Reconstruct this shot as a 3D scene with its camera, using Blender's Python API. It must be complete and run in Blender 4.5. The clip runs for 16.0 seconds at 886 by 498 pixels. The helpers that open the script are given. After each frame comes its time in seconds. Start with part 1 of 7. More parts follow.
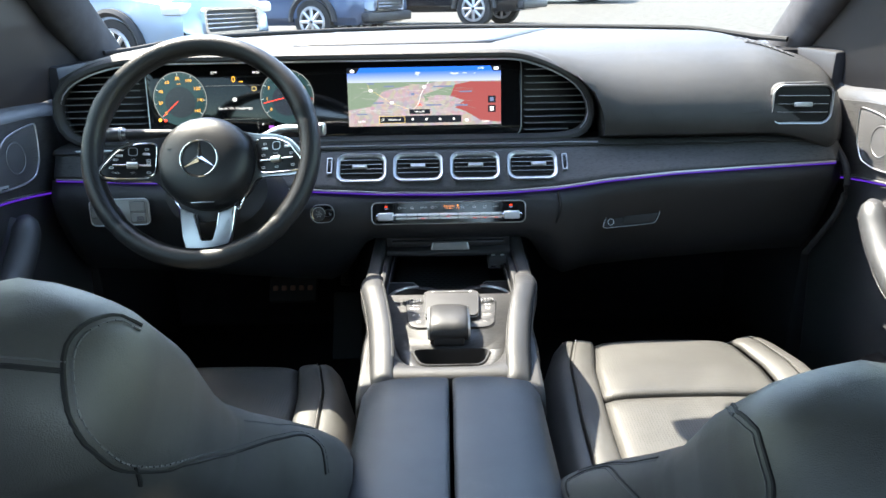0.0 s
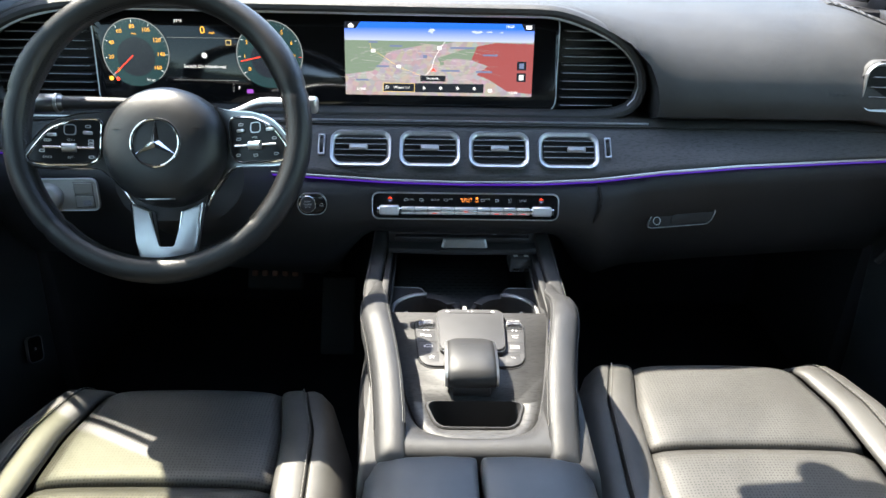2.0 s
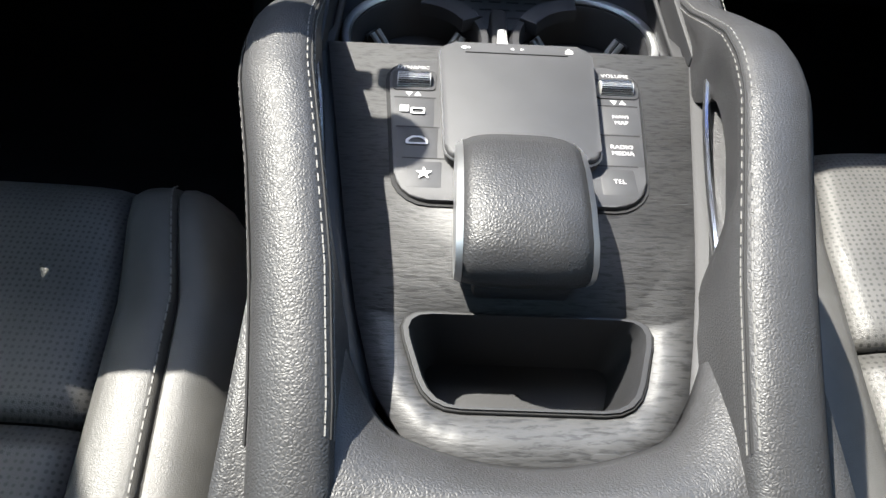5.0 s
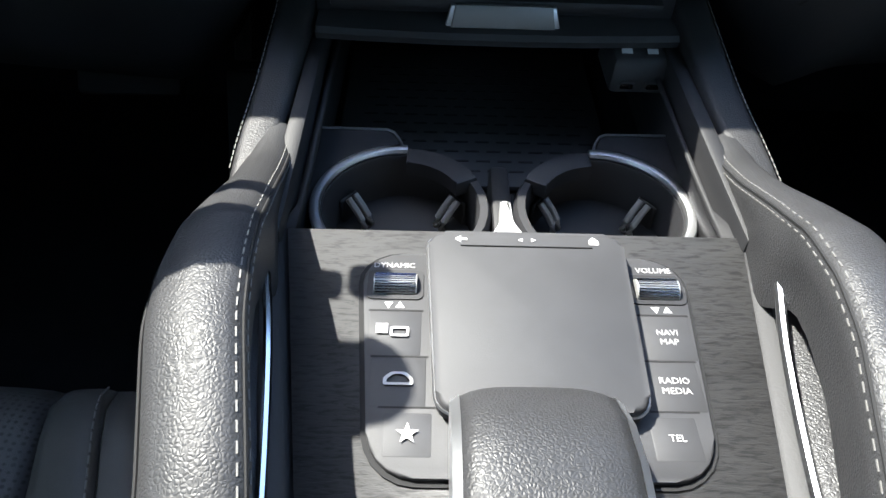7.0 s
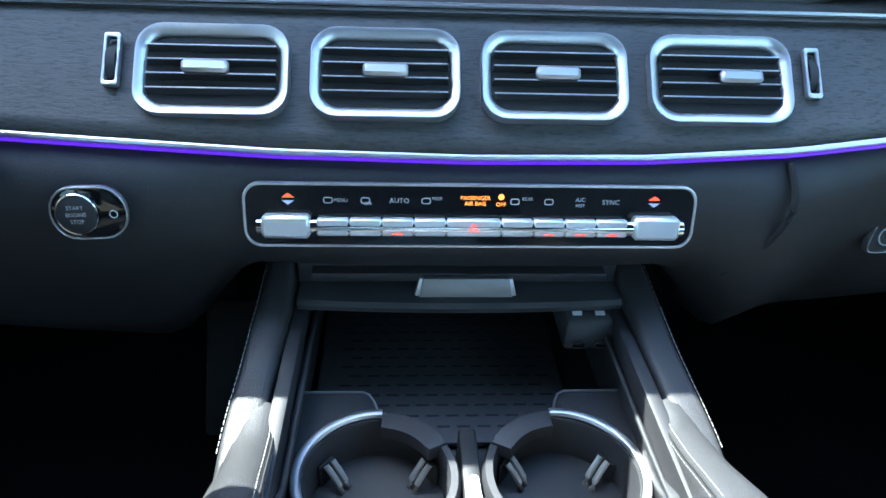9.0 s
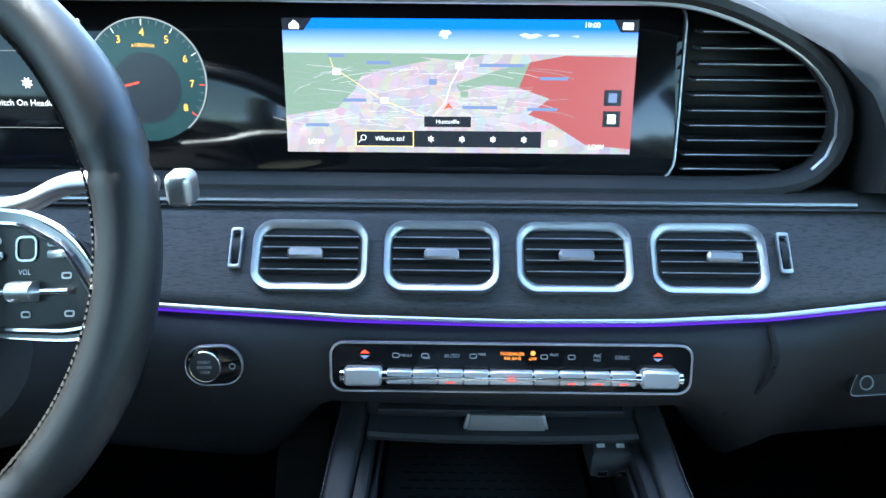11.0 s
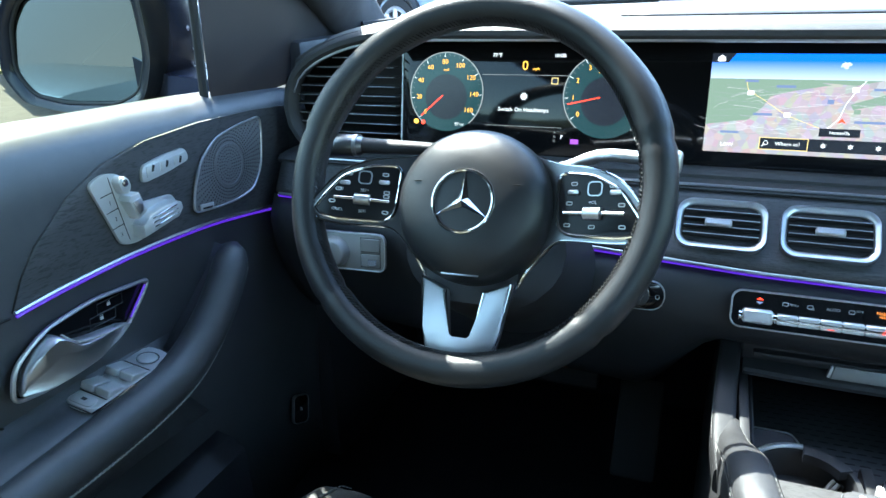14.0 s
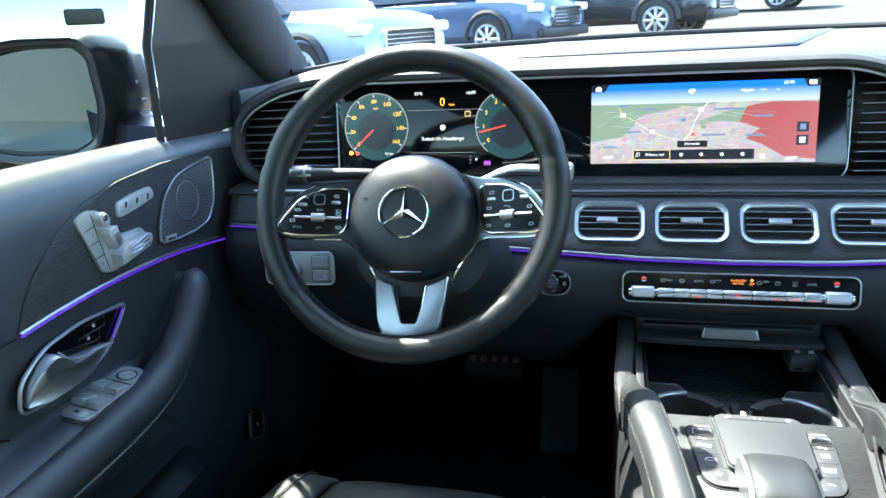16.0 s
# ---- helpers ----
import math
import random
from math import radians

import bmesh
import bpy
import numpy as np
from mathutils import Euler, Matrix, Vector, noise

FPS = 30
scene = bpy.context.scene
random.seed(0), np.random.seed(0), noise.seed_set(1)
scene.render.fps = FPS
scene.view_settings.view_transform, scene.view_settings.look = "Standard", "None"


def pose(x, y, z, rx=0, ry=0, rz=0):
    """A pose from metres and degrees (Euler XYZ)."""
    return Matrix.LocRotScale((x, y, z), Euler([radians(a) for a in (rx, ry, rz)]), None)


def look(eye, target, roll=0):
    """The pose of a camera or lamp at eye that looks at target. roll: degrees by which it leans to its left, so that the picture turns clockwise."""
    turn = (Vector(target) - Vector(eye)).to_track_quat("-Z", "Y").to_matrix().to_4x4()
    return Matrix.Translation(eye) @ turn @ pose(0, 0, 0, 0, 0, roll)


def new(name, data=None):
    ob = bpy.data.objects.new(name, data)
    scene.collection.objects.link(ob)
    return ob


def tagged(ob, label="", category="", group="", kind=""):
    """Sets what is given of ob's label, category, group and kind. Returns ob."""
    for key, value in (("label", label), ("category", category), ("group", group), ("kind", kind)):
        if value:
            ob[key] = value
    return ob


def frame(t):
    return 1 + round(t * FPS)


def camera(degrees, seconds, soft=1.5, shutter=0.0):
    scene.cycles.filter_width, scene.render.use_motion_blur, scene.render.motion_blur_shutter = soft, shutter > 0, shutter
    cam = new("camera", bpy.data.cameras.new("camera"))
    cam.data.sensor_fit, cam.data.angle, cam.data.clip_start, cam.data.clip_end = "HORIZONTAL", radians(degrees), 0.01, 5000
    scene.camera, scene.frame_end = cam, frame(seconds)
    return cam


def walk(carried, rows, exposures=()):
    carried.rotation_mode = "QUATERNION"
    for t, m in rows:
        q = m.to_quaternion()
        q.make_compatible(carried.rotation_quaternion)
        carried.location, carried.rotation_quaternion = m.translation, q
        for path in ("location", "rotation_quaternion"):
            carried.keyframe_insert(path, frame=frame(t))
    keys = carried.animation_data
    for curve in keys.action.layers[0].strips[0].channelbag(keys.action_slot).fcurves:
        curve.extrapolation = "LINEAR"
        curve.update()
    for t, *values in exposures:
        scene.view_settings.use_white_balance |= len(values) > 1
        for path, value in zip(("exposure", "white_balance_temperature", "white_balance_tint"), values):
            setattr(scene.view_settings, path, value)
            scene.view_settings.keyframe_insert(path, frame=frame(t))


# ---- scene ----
from mathutils.bvhtree import BVHTree

cam = camera(66.0, 16.0)
EXPOSURES = [(0.0, 3.23, 6750, 7), (1.5, 3.03, 6850, 8), (3.2, 3.08, 6250, 7), (5.5, 2.53, 6350, 8), (7.5, 2.78, 6050, 6), (8.5, 3.48, 5700, 2), (9.0, 3.83, 5550, 0), (9.7, 4.03, 5400, -1), (12.0, 3.28, 5850, 0), (14.0, 3.48, 5750, -1), (15.0, 3.58, 5850, -1), (16.0, 3.43, 6050, 1)]
PATH = [
    (0, (0.0, -0.004, 1.585), (-0.015, 1.872, 0.893), -1.2),
    (0.5, (-0.008, 0.002, 1.602), (-0.038, 1.874, 0.899), -0.7),
    (1, (-0.021, 0.057, 1.62), (-0.045, 1.922, 0.898), -0.3),
    (1.5, (-0.03, 0.138, 1.621), (-0.027, 1.983, 0.849), 0.4),
    (2, (-0.049, 0.238, 1.612), (-0.015, 2.033, 0.73), 1.1),
    (2.5, (-0.047, 0.363, 1.579), (0.004, 2.059, 0.52), 1.8),
    (3, (-0.053, 0.472, 1.523), (0.016, 2.016, 0.254), 2.5),
    (3.2, (-0.05, 0.506, 1.504), (0.024, 1.988, 0.163), 2.9),
    (5.3, (-0.043, 0.721, 1.366), (-0.01, 1.921, -0.234), 3.6),
    (5.5, (-0.043, 0.737, 1.362), (-0.015, 1.947, -0.23), 3.4),
    (6, (-0.037, 0.767, 1.35), (-0.009, 2.015, -0.213), 3.4),
    (6.5, (-0.033, 0.794, 1.347), (-0.002, 2.104, -0.164), 2.9),
    (7, (-0.04, 0.812, 1.349), (-0.002, 2.2, -0.09), 2.4),
    (7.5, (-0.038, 0.829, 1.359), (0.028, 2.306, 0.013), 2.5),
    (8, (-0.035, 0.835, 1.374), (0.048, 2.4, 0.132), 2.4),
    (8.5, (-0.041, 0.834, 1.402), (0.07, 2.463, 0.246), 2.4),
    (9, (-0.042, 0.822, 1.424), (0.076, 2.511, 0.36), 2.4),
    (9.5, (-0.05, 0.8, 1.453), (0.073, 2.545, 0.483), 2.5),
    (9.7, (-0.047, 0.792, 1.461), (0.078, 2.554, 0.523), 2.5),
    (11.8, (-0.05, 0.689, 1.54), (-0.235, 2.531, 0.783), -0.9),
    (12, (-0.061, 0.671, 1.543), (-0.292, 2.513, 0.798), -1.0),
    (12.5, (-0.084, 0.627, 1.552), (-0.44, 2.451, 0.813), -1.3),
    (13, (-0.12, 0.573, 1.546), (-0.583, 2.384, 0.836), -1.4),
    (13.5, (-0.149, 0.522, 1.546), (-0.734, 2.297, 0.835), -1.4),
    (14, (-0.177, 0.475, 1.543), (-0.877, 2.204, 0.821), -1.8),
    (14.5, (-0.198, 0.434, 1.535), (-0.968, 2.133, 0.813), -2.2),
    (15, (-0.202, 0.394, 1.537), (-0.973, 2.1, 0.834), -2.6),
    (15.5, (-0.17, 0.361, 1.547), (-0.848, 2.12, 0.878), -2.9),
    (16, (-0.157, 0.325, 1.559), (-0.631, 2.163, 0.928), -3.4),
]
walk(cam, [(t, look(eye, target, roll)) for t, eye, target, roll in PATH], EXPOSURES)

# ---- world, sun ----
SUN_TRAVEL = Vector((0.53, -0.43, -1.0)).normalized()
world = bpy.data.worlds.new("world")
scene.world = world
world.use_nodes = True
wn = world.node_tree.nodes
sky = wn.new("ShaderNodeTexSky")
sky.sky_type = "NISHITA"
sky.sun_disc = False
sky.sun_elevation = math.asin(-SUN_TRAVEL.z)
sky.sun_rotation = math.atan2(-SUN_TRAVEL.x, -SUN_TRAVEL.y)
wn["Background"].inputs["Strength"].default_value = 0.15
world.node_tree.links.new(sky.outputs["Color"], wn["Background"].inputs["Color"])
sun_data = bpy.data.lights.new("sun", "SUN")
sun_data.energy, sun_data.angle, sun_data.color = 3.1, radians(0.55), (1.0, 0.94, 0.835)
sun = new("sun", sun_data)
sun.rotation_mode = "QUATERNION"
sun.rotation_quaternion = SUN_TRAVEL.to_track_quat("-Z", "Y")


# ---- mesh helpers ----
def thing(name, loc, label, category, group="", kind=""):
    ob = new(name)
    ob.location = loc
    ob.empty_display_size = 0.02
    return tagged(ob, label, category, group, kind)


def finish(bm, name, material, angle=40):
    bmesh.ops.recalc_face_normals(bm, faces=bm.faces)
    me = bpy.data.meshes.new(name)
    bm.to_mesh(me)
    bm.free()
    me.polygons.foreach_set("use_smooth", [True] * len(me.polygons))
    me.set_sharp_from_angle(angle=radians(angle))
    me.materials.append(material)
    return me


def part(name, bm, material, parent=None, label="", thick=0.0, angle=40, kind=""):
    ob = new(name, finish(bm, name, material, angle))
    if parent is not None:
        ob.parent = parent
        if parent.type == "EMPTY":
            ob.matrix_parent_inverse = Matrix.Translation(parent.location).inverted()
    if thick:
        mod = ob.modifiers.new("thickness", "SOLIDIFY")
        mod.thickness, mod.offset = thick, -1
    return tagged(ob, label, "", "", kind)


def single(name, bm, material, label, category, kind="", group="", thick=0.0, angle=40):
    ob = part(name, bm, material, None, label, thick, angle)
    return tagged(ob, label, category, group, kind)


def rbox(c, size, r=0.003, seg=2, turn=None, taper=None):
    bm = bmesh.new()
    bmesh.ops.create_cube(bm, size=1)
    for v in bm.verts:
        v.co = Vector((v.co.x * size[0], v.co.y * size[1], v.co.z * size[2]))
        if taper and v.co.z > 0:
            v.co.x *= taper[0]
            v.co.y *= taper[1]
    if r > 0:
        bmesh.ops.bevel(bm, geom=bm.edges[:], offset=r, segments=seg, profile=0.5, affect="EDGES")
    m = Matrix.Translation(c) @ (turn.to_4x4() if turn else Matrix())
    bm.transform(m)
    return bm


def rrect(w, h, r, n=5):
    out = []
    for cx, cy, a in ((w / 2 - r, h / 2 - r, 0), (-w / 2 + r, h / 2 - r, 90), (-w / 2 + r, -h / 2 + r, 180), (w / 2 - r, -h / 2 + r, 270)):
        for i in range(n + 1):
            t = radians(a + 90 * i / n)
            out.append((cx + r * math.cos(t), cy + r * math.sin(t)))
    return out


def circle(r, n=32, cx=0.0, cy=0.0):
    return [(cx + r * math.cos(2 * math.pi * i / n), cy + r * math.sin(2 * math.pi * i / n)) for i in range(n)]


def prism(outline, depth, m=None, bevel=0.0, seg=2):
    """An outline in the local x, y plane, raised to z = depth."""
    bm = bmesh.new()
    lo = [bm.verts.new((x, y, 0)) for x, y in outline]
    hi = [bm.verts.new((x, y, depth)) for x, y in outline]
    n = len(outline)
    for i in range(n):
        bm.faces.new((lo[i], lo[(i + 1) % n], hi[(i + 1) % n], hi[i]))
    bm.faces.new(lo[::-1])
    top = bm.faces.new(hi)
    if bevel:
        bmesh.ops.bevel(bm, geom=list(top.edges), offset=bevel, segments=seg, profile=0.5, affect="EDGES")
    if m:
        bm.transform(m)
    return bm


def frame_ring(outer, inner, depth, m=None, bevel=0.0, lift=0.0):
    """A frame between two outlines of the same count; the inner rim may stand lower by lift."""
    bm = bmesh.new()
    n = len(outer)
    o0 = [bm.verts.new((x, y, 0)) for x, y in outer]
    o1 = [bm.verts.new((x, y, depth)) for x, y in outer]
    i1 = [bm.verts.new((x, y, depth - lift)) for x, y in inner]
    i0 = [bm.verts.new((x, y, 0)) for x, y in inner]
    edge = []
    for i in range(n):
        j = (i + 1) % n
        bm.faces.new((o0[i], o0[j], o1[j], o1[i]))
        f = bm.faces.new((o1[i], o1[j], i1[j], i1[i]))
        bm.faces.new((i1[i], i1[j], i0[j], i0[i]))
        bm.faces.new((i0[i], i0[j], o0[j], o0[i]))
    if bevel:
        es = [e for e in bm.edges if all(v in o1 for v in e.verts) or all(v in i1 for v in e.verts)]
        bmesh.ops.bevel(bm, geom=es, offset=bevel, segments=2, profile=0.5, affect="EDGES")
    if m:
        bm.transform(m)
    return bm


def loft(secs, closed=False, caps=False):
    bm = bmesh.new()
    rows = [[bm.verts.new(p) for p in s] for s in secs]
    n = len(rows[0])
    for a, b in zip(rows, rows[1:]):
        for i in range(n if closed else n - 1):
            j = (i + 1) % n
            vs = (a[i], a[j], b[j], b[i])
            if (a[i].co - a[j].co).length < 1e-7 and (b[i].co - b[j].co).length < 1e-7:
                continue
            bm.faces.new(vs)
    if caps:
        bm.faces.new(rows[0][::-1])
        bm.faces.new(rows[-1])
    bmesh.ops.remove_doubles(bm, verts=bm.verts, dist=1e-6)
    return bm


def spline(pts, n):
    """n points along a smooth curve through pts (tuples of any length)."""
    pts = [np.array(p, float) for p in pts]
    d = [0.0]
    for a, b in zip(pts, pts[1:]):
        d.append(d[-1] + max(np.linalg.norm((b - a)[:3]), 1e-6))
    out = []
    for k in range(n):
        s = d[-1] * k / (n - 1)
        i = min(max(np.searchsorted(d, s) - 1, 0), len(pts) - 2)
        t = (s - d[i]) / (d[i + 1] - d[i])
        h = d[i + 1] - d[i]
        m0 = (pts[i + 1] - pts[i - 1]) / (d[i + 1] - d[i - 1]) if i > 0 else (pts[1] - pts[0]) / (d[1] - d[0])
        m1 = (pts[i + 2] - pts[i]) / (d[i + 2] - d[i]) if i + 2 < len(pts) else (pts[-1] - pts[-2]) / (d[-1] - d[-2])
        out.append((2 * t**3 - 3 * t**2 + 1) * pts[i] + (t**3 - 2 * t**2 + t) * h * m0 + (-2 * t**3 + 3 * t**2) * pts[i + 1] + (t**3 - t**2) * h * m1)
    return out


def tube(pts, r, n=8, closed=False, up=(0, 0, 1), flat=1.0):
    """A round or flattened bar along points; r may be a list. flat scales it along the up side."""
    pts = [Vector(p[:3]) for p in pts]
    secs = []
    k = len(pts)
    for i, p in enumerate(pts):
        a = pts[(i - 1) % k] if closed or i > 0 else p
        b = pts[(i + 1) % k] if closed or i < k - 1 else p
        d = (b - a).normalized()
        side = d.cross(Vector(up))
        side = side.normalized() if side.length > 1e-4 else Vector((1, 0, 0))
        upv = side.cross(d).normalized()
        ri = r[i] if isinstance(r, (list, tuple)) else r
        secs.append([p + ri * (math.cos(2 * math.pi * j / n) * side + flat * math.sin(2 * math.pi * j / n) * upv) for j in range(n)])
    if closed:
        secs.append(secs[0])
    return loft(secs, closed=True, caps=not closed)


def join(*bms):
    out = bmesh.new()
    for b in bms:
        me = bpy.data.meshes.new("tmp")
        b.to_mesh(me)
        b.free()
        out.from_mesh(me)
        bpy.data.meshes.remove(me)
    return out


def stitches(pts, step=0.006, r=0.0007, length=0.004, lift=(0, 0, 0.0005)):
    """A row of thread stitches along points."""
    pts = [Vector(p[:3]) for p in pts]
    verts, faces = [], []
    for a, b in zip(pts, pts[1:]):
        d = b - a
        m = max(1, round(d.length / step))
        u = d.normalized()
        s = u.cross(Vector((0, 0, 1)))
        s = s.normalized() if s.length > 1e-3 else Vector((1, 0, 0))
        w = s.cross(u)
        for i in range(m):
            c = a + d * ((i + 0.5) / m) + Vector(lift)
            base = len(verts)
            for e in (-1, 1):
                for q in range(4):
                    t = math.pi / 4 + q * math.pi / 2
                    verts.append(c + u * e * length / 2 + r * (math.cos(t) * s + math.sin(t) * w))
            for q in range(4):
                faces.append((base + q, base + (q + 1) % 4, base + 4 + (q + 1) % 4, base + 4 + q))
            faces += [(base, base + 1, base + 2, base + 3), (base + 7, base + 6, base + 5, base + 4)]
    bm = bmesh.new()
    vs = [bm.verts.new(v) for v in verts]
    for f in faces:
        bm.faces.new([vs[i] for i in f])
    return bm


def facing(origin, normal, up=(0, 0, 1)):
    """A frame whose local z is the normal, local y near up."""
    z = Vector(normal).normalized()
    x = Vector(up).cross(z).normalized()
    y = z.cross(x)
    return Matrix.Translation(origin) @ Matrix((x, y, z)).transposed().to_4x4()


def writing(body, size, m, material, parent, name="lettering", align="CENTER", depth=0.0):
    cu = bpy.data.curves.new("text", "FONT")
    cu.body, cu.size, cu.align_x, cu.align_y, cu.resolution_u = body, size, align, "CENTER", 2
    cu.extrude = depth
    tmp = bpy.data.objects.new("text", cu)
    me = bpy.data.meshes.new_from_object(tmp)
    bpy.data.objects.remove(tmp)
    bm = bmesh.new()
    bm.from_mesh(me)
    bpy.data.meshes.remove(me)
    bm.transform(m)
    return part(name, bm, material, parent)


def lerp(xs, ys, x):
    return float(np.interp(x, xs, ys))


def smooth(a, b, x):
    t = min(max((x - a) / (b - a), 0), 1)
    return t * t * (3 - 2 * t)


# ---- materials ----
def base_mat(name, color, rough=0.5, metal=0.0, spec=0.5):
    m = bpy.data.materials.new(name)
    m.use_nodes = True
    b = m.node_tree.nodes["Principled BSDF"]
    b.inputs["Base Color"].default_value = (*color, 1)
    b.inputs["Roughness"].default_value = rough
    b.inputs["Metallic"].default_value = metal
    b.inputs["Specular IOR Level"].default_value = spec
    return m


def nd(m, kind, **inputs):
    n = m.node_tree.nodes.new(kind)
    for k, v in inputs.items():
        n.inputs[k.replace("_", " ")].default_value = v
    return n


def mapping(m, scale):
    tc = nd(m, "ShaderNodeTexCoord")
    mp = nd(m, "ShaderNodeMapping")
    mp.inputs["Scale"].default_value = scale
    m.node_tree.links.new(tc.outputs["Object"], mp.inputs["Vector"])
    return mp


def ramp(m, src, lo, hi, a=0.3, b=0.7):
    r = nd(m, "ShaderNodeValToRGB")
    r.color_ramp.elements[0].position, r.color_ramp.elements[1].position = a, b
    r.color_ramp.elements[0].color, r.color_ramp.elements[1].color = (*lo, 1), (*hi, 1)
    m.node_tree.links.new(src, r.inputs["Fac"])
    return r


def grained(name, color, rough=0.45, grain=900.0, bump=0.25, spec=0.5, vary=0.25, metal=0.0, cells=True, dist=0.0006):
    """Pebbled leather or moulded plastic: cell relief, patchy tone and patchy gloss."""
    m = base_mat(name, color, rough, metal, spec)
    L = m.node_tree.links
    b = m.node_tree.nodes["Principled BSDF"]
    mp = mapping(m, (1, 1, 1))
    if cells:
        v = nd(m, "ShaderNodeTexVoronoi", Scale=grain)
        v.feature = "DISTANCE_TO_EDGE"
        wob = nd(m, "ShaderNodeTexNoise", Scale=grain * 0.4, Detail=2.0)
        L.new(mp.outputs[0], wob.inputs["Vector"])
        add = nd(m, "ShaderNodeMixRGB")
        add.blend_type = "ADD"
        add.inputs["Fac"].default_value = 0.002
        L.new(mp.outputs[0], add.inputs[1])
        L.new(wob.outputs["Color"], add.inputs[2])
        L.new(add.outputs[0], v.inputs["Vector"])
        cr = ramp(m, v.outputs["Distance"], (0, 0, 0), (1, 1, 1), 0.0, 0.4)
        h = cr.outputs[0]
    else:
        v = nd(m, "ShaderNodeTexNoise", Scale=grain, Detail=3.0)
        L.new(mp.outputs[0], v.inputs["Vector"])
        h = v.outputs["Fac"]
    bp = nd(m, "ShaderNodeBump", Strength=bump, Distance=dist)
    L.new(h, bp.inputs["Height"])
    L.new(bp.outputs[0], b.inputs["Normal"])
    n2 = nd(m, "ShaderNodeTexNoise", Scale=9.0, Detail=5.0, Roughness=0.65)
    L.new(mp.outputs[0], n2.inputs["Vector"])
    lo = tuple(c * (1 - vary) for c in color)
    hi = tuple(c * (1 + vary) for c in color)
    c = ramp(m, n2.outputs["Fac"], lo, hi)
    L.new(c.outputs[0], b.inputs["Base Color"])
    rr = nd(m, "ShaderNodeMapRange")
    rr.inputs["To Min"].default_value, rr.inputs["To Max"].default_value = rough - 0.08, rough + 0.08
    L.new(n2.outputs["Fac"], rr.inputs["Value"])
    L.new(rr.outputs[0], b.inputs["Roughness"])
    return m


def wood(name, turn=False):
    """Open-pored dark oak with grain along x, or turned about."""
    m = base_mat(name, (0.03, 0.03, 0.032), 0.52)
    L = m.node_tree.links
    b = m.node_tree.nodes["Principled BSDF"]
    mp = mapping(m, (640, 90, 520) if turn else (130, 640, 640))
    n = nd(m, "ShaderNodeTexNoise", Scale=1.0, Detail=3.0, Roughness=0.6, Distortion=0.5)
    L.new(mp.outputs[0], n.inputs["Vector"])
    c = ramp(m, n.outputs["Fac"], (0.030, 0.030, 0.032), (0.064, 0.064, 0.066), 0.36, 0.5)
    mp2 = mapping(m, (60, 9, 60) if turn else (9, 60, 60))
    n2 = nd(m, "ShaderNodeTexNoise", Scale=1.0, Detail=3.0)
    L.new(mp2.outputs[0], n2.inputs["Vector"])
    tone = nd(m, "ShaderNodeMixRGB")
    tone.blend_type = "MULTIPLY"
    tone.inputs["Fac"].default_value = 0.5
    c2 = ramp(m, n2.outputs["Fac"], (0.6, 0.6, 0.6), (1, 1, 1))
    L.new(c.outputs[0], tone.inputs[1])
    L.new(c2.outputs[0], tone.inputs[2])
    L.new(tone.outputs[0], b.inputs["Base Color"])
    bp = nd(m, "ShaderNodeBump", Strength=0.5, Distance=0.0006)
    L.new(n.outputs["Fac"], bp.inputs["Height"])
    L.new(bp.outputs[0], b.inputs["Normal"])
    return m


def brushed(name, color, rough=0.28):
    m = base_mat(name, color, rough, 1.0)
    L = m.node_tree.links
    b = m.node_tree.nodes["Principled BSDF"]
    mp = mapping(m, (60, 1500, 1500))
    n = nd(m, "ShaderNodeTexNoise", Scale=1.0, Detail=3.0)
    L.new(mp.outputs[0], n.inputs["Vector"])
    rr = nd(m, "ShaderNodeMapRange")
    rr.inputs["To Min"].default_value, rr.inputs["To Max"].default_value = rough - 0.06, rough + 0.1
    L.new(n.outputs["Fac"], rr.inputs["Value"])
    L.new(rr.outputs[0], b.inputs["Roughness"])
    return m


def glow(name, color, strength):
    m = base_mat(name, (0.01, 0.01, 0.01), 0.2)
    b = m.node_tree.nodes["Principled BSDF"]
    b.inputs["Emission Color"].default_value = (*color, 1)
    b.inputs["Emission Strength"].default_value = 0.78 * strength
    return m


def pane(name, tint, gloss=0.06):
    m = bpy.data.materials.new(name)
    m.use_nodes = True
    t = m.node_tree
    t.nodes.remove(t.nodes["Principled BSDF"])
    tr = t.nodes.new("ShaderNodeBsdfTransparent")
    tr.inputs["Color"].default_value = (*tint, 1)
    gl = t.nodes.new("ShaderNodeBsdfGlossy")
    gl.inputs["Roughness"].default_value = 0.02
    lw = t.nodes.new("ShaderNodeLayerWeight")
    pw = t.nodes.new("ShaderNodeMath")
    pw.operation = "POWER"
    pw.inputs[1].default_value = 4.0
    fr = t.nodes.new("ShaderNodeMath")
    fr.operation = "MULTIPLY"
    fr.inputs[1].default_value = 0.22
    t.links.new(lw.outputs["Facing"], pw.inputs[0])
    t.links.new(pw.outputs[0], fr.inputs[0])
    mx = t.nodes.new("ShaderNodeMixShader")
    t.links.new(fr.outputs[0], mx.inputs[0])
    t.links.new(tr.outputs[0], mx.inputs[1])
    t.links.new(gl.outputs[0], mx.inputs[2])
    t.links.new(mx.outputs[0], t.nodes["Material Output"].inputs["Surface"])
    return m


